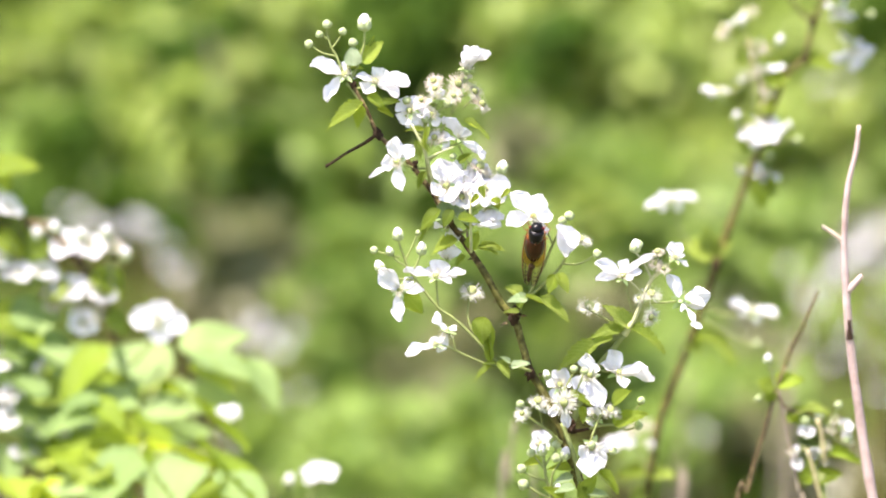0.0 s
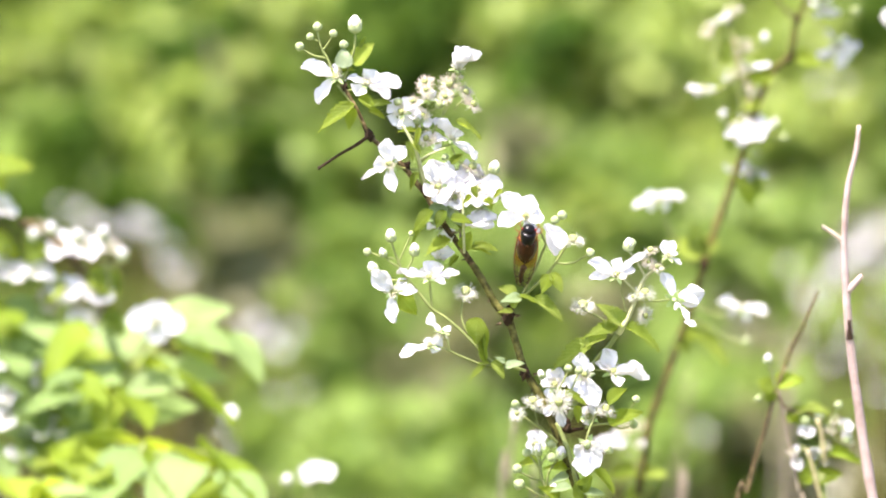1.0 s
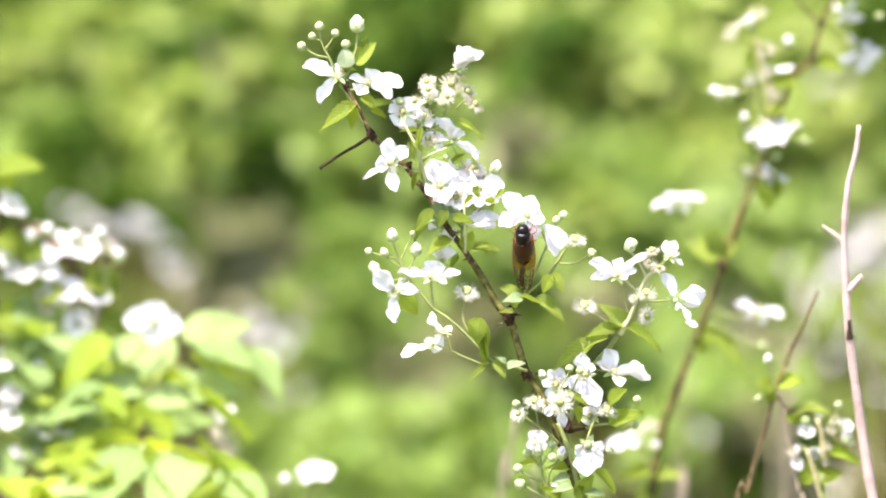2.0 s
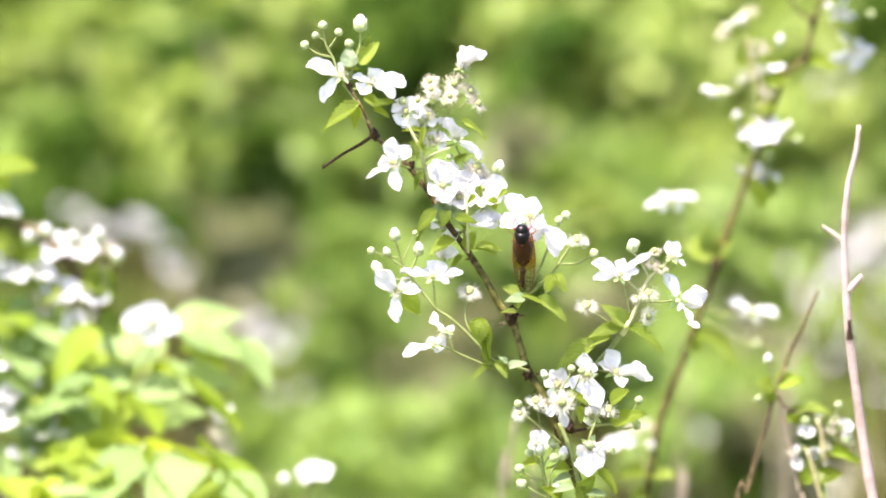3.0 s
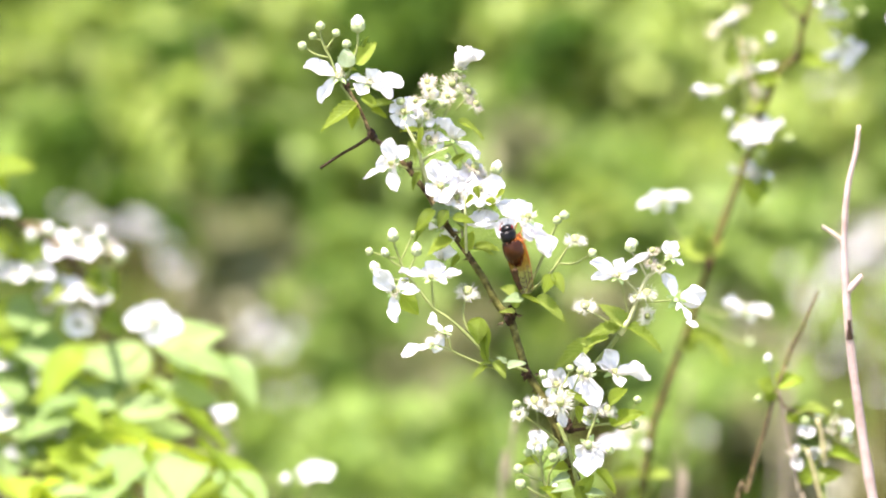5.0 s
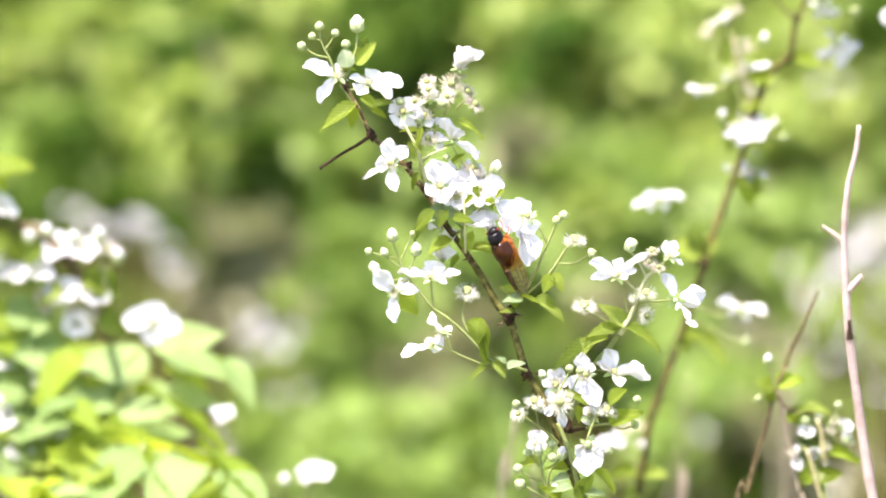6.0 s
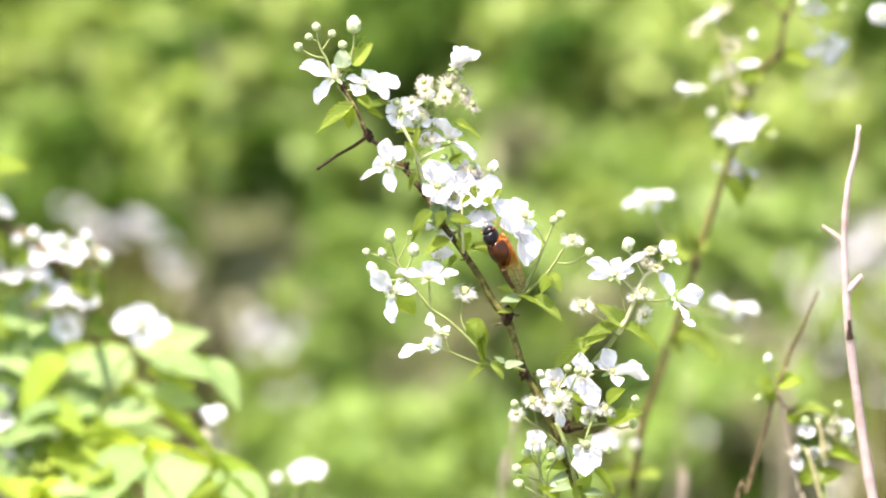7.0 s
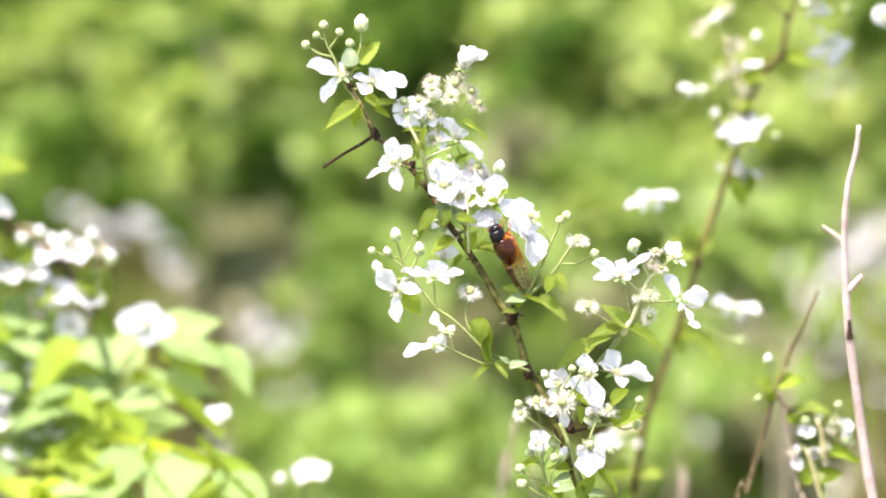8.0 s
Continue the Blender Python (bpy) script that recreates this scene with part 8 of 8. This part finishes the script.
def motions():
    sway(bramble, [(0, 0.557), (0.5, 0.2544), (1, -0.1069), (1.5, -0.0855), (3, 0.271), (3.5, 0.0), (4, 0.0209), (4.5, 0.1067), (6, 0.0375), (6.5, 0.0284), (7, -0.1915), (7.5, 0.1197), (8, 0.3326)])
    sway(cane_back, [(0, 0.0304), (0.5, 0.2666), (1, -0.841), (1.5, 0.6462), (3, 0.0249), (3.5, 0.0), (4, -1.3928), (4.5, -0.3512), (6, -0.8685), (6.5, -0.7682), (7, -1.5154), (7.5, -1.2296), (8, -1.3283)])
    sway(cane_left, [(0, 1.084), (0.5, 0.8294), (1, 0.7477), (1.5, 0.5541), (3, 0.2954), (3.5, 0.0), (4, 0.137), (4.5, 0.5372), (6, 0.3627), (6.5, -0.9084), (7, -0.8032), (7.5, -0.3098), (8, -0.3056)])
    sway(cane_edge, [(0, 0.5508), (0.5, 0.5677), (1, -0.1038), (1.5, 1.0593), (3, 0.2301), (3.5, 0.0), (4, 0.0083), (4.5, 0.0906), (6, -0.0151), (6.5, -0.0755), (7, -0.518), (7.5, -0.4719), (8, -0.6148)])
    drift(shoot, [(0, 0.0045, -0.0058, 0.55), (0.5, -0.0021, 0.0008, -0.25), (1, -0.0054, 0.0116, -0.65), (1.5, 0.012, 0.0025, 1.45), (2.2, 0.0033, 0.0025, 0.4), (3, 0.0, 0.0083, 0.0), (3.5, 0.0, 0.0, 0.0), (4, -0.0029, -0.0008, -0.35), (4.5, -0.0087, -0.005, -1.05), (5.2, -0.0091, -0.0066, -1.1), (6, -0.0103, -0.0083, -1.25), (6.5, -0.0174, -0.0112, -2.1), (7, -0.0198, -0.0103, -2.4), (7.5, -0.0157, -0.005, -1.9), (8, -0.0124, 0.0008, -1.5)])
    walk(insect, [(0.0, sit((0.0555, 2.9800, 1.2543), (0.0513, 3.0020, 1.2125), (0, -1, .1))), (0.5, sit((0.0535, 2.9800, 1.2536), (0.0493, 3.0020, 1.2125), (0, -1, .1))), (1.0, sit((0.0508, 2.9800, 1.2533), (0.0466, 3.0020, 1.2131), (0, -1, .1))),
                  (1.5, sit((0.0458, 2.9800, 1.2536), (0.0475, 3.0000, 1.2130), (-.05, -1, .1))), (2.2, sit((0.0472, 2.9810, 1.2532), (0.0482, 2.9980, 1.2129), (-.08, -1, .1))), (3.0, sit((0.0462, 2.9820, 1.2535), (0.0488, 2.9960, 1.2127), (-.1, -1, .05))),
                  (3.5, sit((0.0423, 2.9860, 1.2538), (0.0473, 2.9860, 1.2123), (-.2, -1, 0))), (4.0, sit((0.0416, 2.9860, 1.2541), (0.0480, 2.9860, 1.2123), (-.3, -1, 0))), (4.5, sit((0.0406, 2.9860, 1.2545), (0.0490, 2.9860, 1.2123), (-.38, -.92, 0))),
                  (5.2, sit((0.0346, 2.9860, 1.2531), (0.0480, 2.9860, 1.2120), (-.48, -.88, 0))), (6.0, sit((0.0283, 2.9860, 1.2518), (0.0470, 2.9860, 1.2117), (-.56, -.83, 0))), (6.5, sit((0.0283, 2.9860, 1.2518), (0.0473, 2.9860, 1.2110), (-.56, -.83, 0))),
                  (7.0, sit((0.0256, 2.9860, 1.2521), (0.0457, 2.9860, 1.2117), (-.58, -.81, 0))), (7.5, sit((0.0280, 2.9860, 1.2528), (0.0473, 2.9860, 1.2120), (-.56, -.83, 0))), (8.0, sit((0.0293, 2.9860, 1.2535), (0.0487, 2.9860, 1.2123), (-.54, -.84, 0)))])

    up, out = (-.1, -.65, .75), (.15, -.6, .8)
    shift(petal_a, [(0, (0.0498, 2.9960, 1.2577), (0.0364, 2.9960, 1.2697), up), (1.5, (0.0488, 2.9960, 1.2570), (0.0351, 2.9960, 1.2687), up), (3.0, (0.0484, 2.9960, 1.2563), (0.0341, 2.9960, 1.2684), up), (3.5, (0.0488, 2.9960, 1.2543), (0.0290, 2.9960, 1.2654), up), (4.5, (0.0481, 2.9960, 1.2543), (0.0301, 2.9960, 1.2650), up), (6.0, (0.0461, 2.9960, 1.2536), (0.0307, 2.9960, 1.2644), up), (8.0, (0.0461, 2.9960, 1.2536), (0.0314, 2.9960, 1.2644), up)])
    shift(petal_b, [(0, (0.0508, 2.9960, 1.2583), (0.0544, 2.9960, 1.2737), up), (1.5, (0.0494, 2.9960, 1.2573), (0.0531, 2.9960, 1.2717), up), (3.0, (0.0491, 2.9960, 1.2563), (0.0521, 2.9960, 1.2697), up), (3.25, (0.0491, 2.9960, 1.2557), (0.0581, 2.9960, 1.2630), up), (3.5, (0.0413, 2.9990, 1.2665), (0.0546, 2.9980, 1.2540), out), (4.5, (0.0419, 2.9990, 1.2658), (0.0552, 2.9980, 1.2533), out), (6.0, (0.0419, 2.9990, 1.2672), (0.0572, 2.9980, 1.2526), out), (8.0, (0.0413, 2.9990, 1.2672), (0.0552, 2.9980, 1.2513), out)])
    shift(petal_c, [(0, (0.0491, 2.9920, 1.2563), (0.0327, 2.9920, 1.2510), up), (1.5, (0.0481, 2.9920, 1.2560), (0.0334, 2.9920, 1.2513), up), (3.0, (0.0474, 2.9920, 1.2553), (0.0334, 2.9920, 1.2510), up), (3.5, (0.0454, 2.9920, 1.2536), (0.0321, 2.9920, 1.2456), up), (4.5, (0.0448, 2.9920, 1.2536), (0.0334, 2.9920, 1.2456), up), (6.0, (0.0414, 2.9920, 1.2633), (0.0394, 2.9920, 1.2479), up), (8.0, (0.0427, 2.9920, 1.2633), (0.0434, 2.9920, 1.2479), up)])
    shift(petal_d, [(0, (0.0514, 2.9920, 1.2570), (0.0604, 2.9920, 1.2577), up), (1.5, (0.0501, 2.9920, 1.2560), (0.0598, 2.9920, 1.2560), out), (3.0, (0.0494, 2.9920, 1.2550), (0.0588, 2.9920, 1.2523), out), (3.5, (0.0494, 2.9920, 1.2530), (0.0575, 2.9920, 1.2422), out), (4.5, (0.0494, 2.9920, 1.2530), (0.0591, 2.9920, 1.2399), out), (6.0, (0.0487, 2.9920, 1.2560), (0.0587, 2.9920, 1.2366), out), (8.0, (0.0467, 2.9920, 1.2553), (0.0577, 2.9920, 1.2352), out)])
    shift(petal_e, [(0, (0.0641, 2.9920, 1.2530), (0.0682, 2.9920, 1.2362), out), (1.5, (0.0601, 2.9920, 1.2530), (0.0652, 2.9920, 1.2369), out), (3.0, (0.0571, 2.9920, 1.2516), (0.0638, 2.9920, 1.2355), out), (3.5, (0.0548, 2.9920, 1.2510), (0.0645, 2.9920, 1.2329), out), (4.5, (0.0548, 2.9920, 1.2516), (0.0662, 2.9920, 1.2349), out), (6.0, (0.0461, 2.9920, 1.2476), (0.0495, 2.9920, 1.2255), out), (8.0, (0.0474, 2.9920, 1.2476), (0.0515, 2.9920, 1.2268), out)])
    shift(petal_f, [(0, (0.0635, 2.9920, 1.2523), (0.0735, 2.9920, 1.2402), out), (1.5, (0.0595, 2.9920, 1.2523), (0.0688, 2.9920, 1.2396), out), (3.0, (0.0571, 2.9920, 1.2516), (0.0668, 2.9920, 1.2396), out), (3.5, (0.0541, 2.9920, 1.2503), (0.0595, 2.9920, 1.2342), out), (4.5, (0.0541, 2.9920, 1.2510), (0.0608, 2.9920, 1.2355), out), (6.0, (0.0461, 2.9920, 1.2489), (0.0562, 2.9920, 1.2295), out), (8.0, (0.0471, 2.9920, 1.2489), (0.0575, 2.9920, 1.2308), out)])
    shift(petal_g, [(0, (0.0508, 2.9920, 1.2557), (0.0548, 2.9920, 1.2436), up), (1.5, (0.0494, 2.9920, 1.2550), (0.0535, 2.9920, 1.2436), up), (3.0, (0.0488, 2.9920, 1.2543), (0.0541, 2.9920, 1.2436), up), (3.5, (0.0481, 2.9920, 1.2536), (0.0521, 2.9920, 1.2436), out), (4.5, (0.0474, 2.9920, 1.2536), (0.0535, 2.9920, 1.2436), out), (6.0, (0.0414, 2.9920, 1.2543), (0.0515, 2.9920, 1.2409), out), (8.0, (0.0421, 2.9920, 1.2543), (0.0521, 2.9920, 1.2409), out)])


motions()
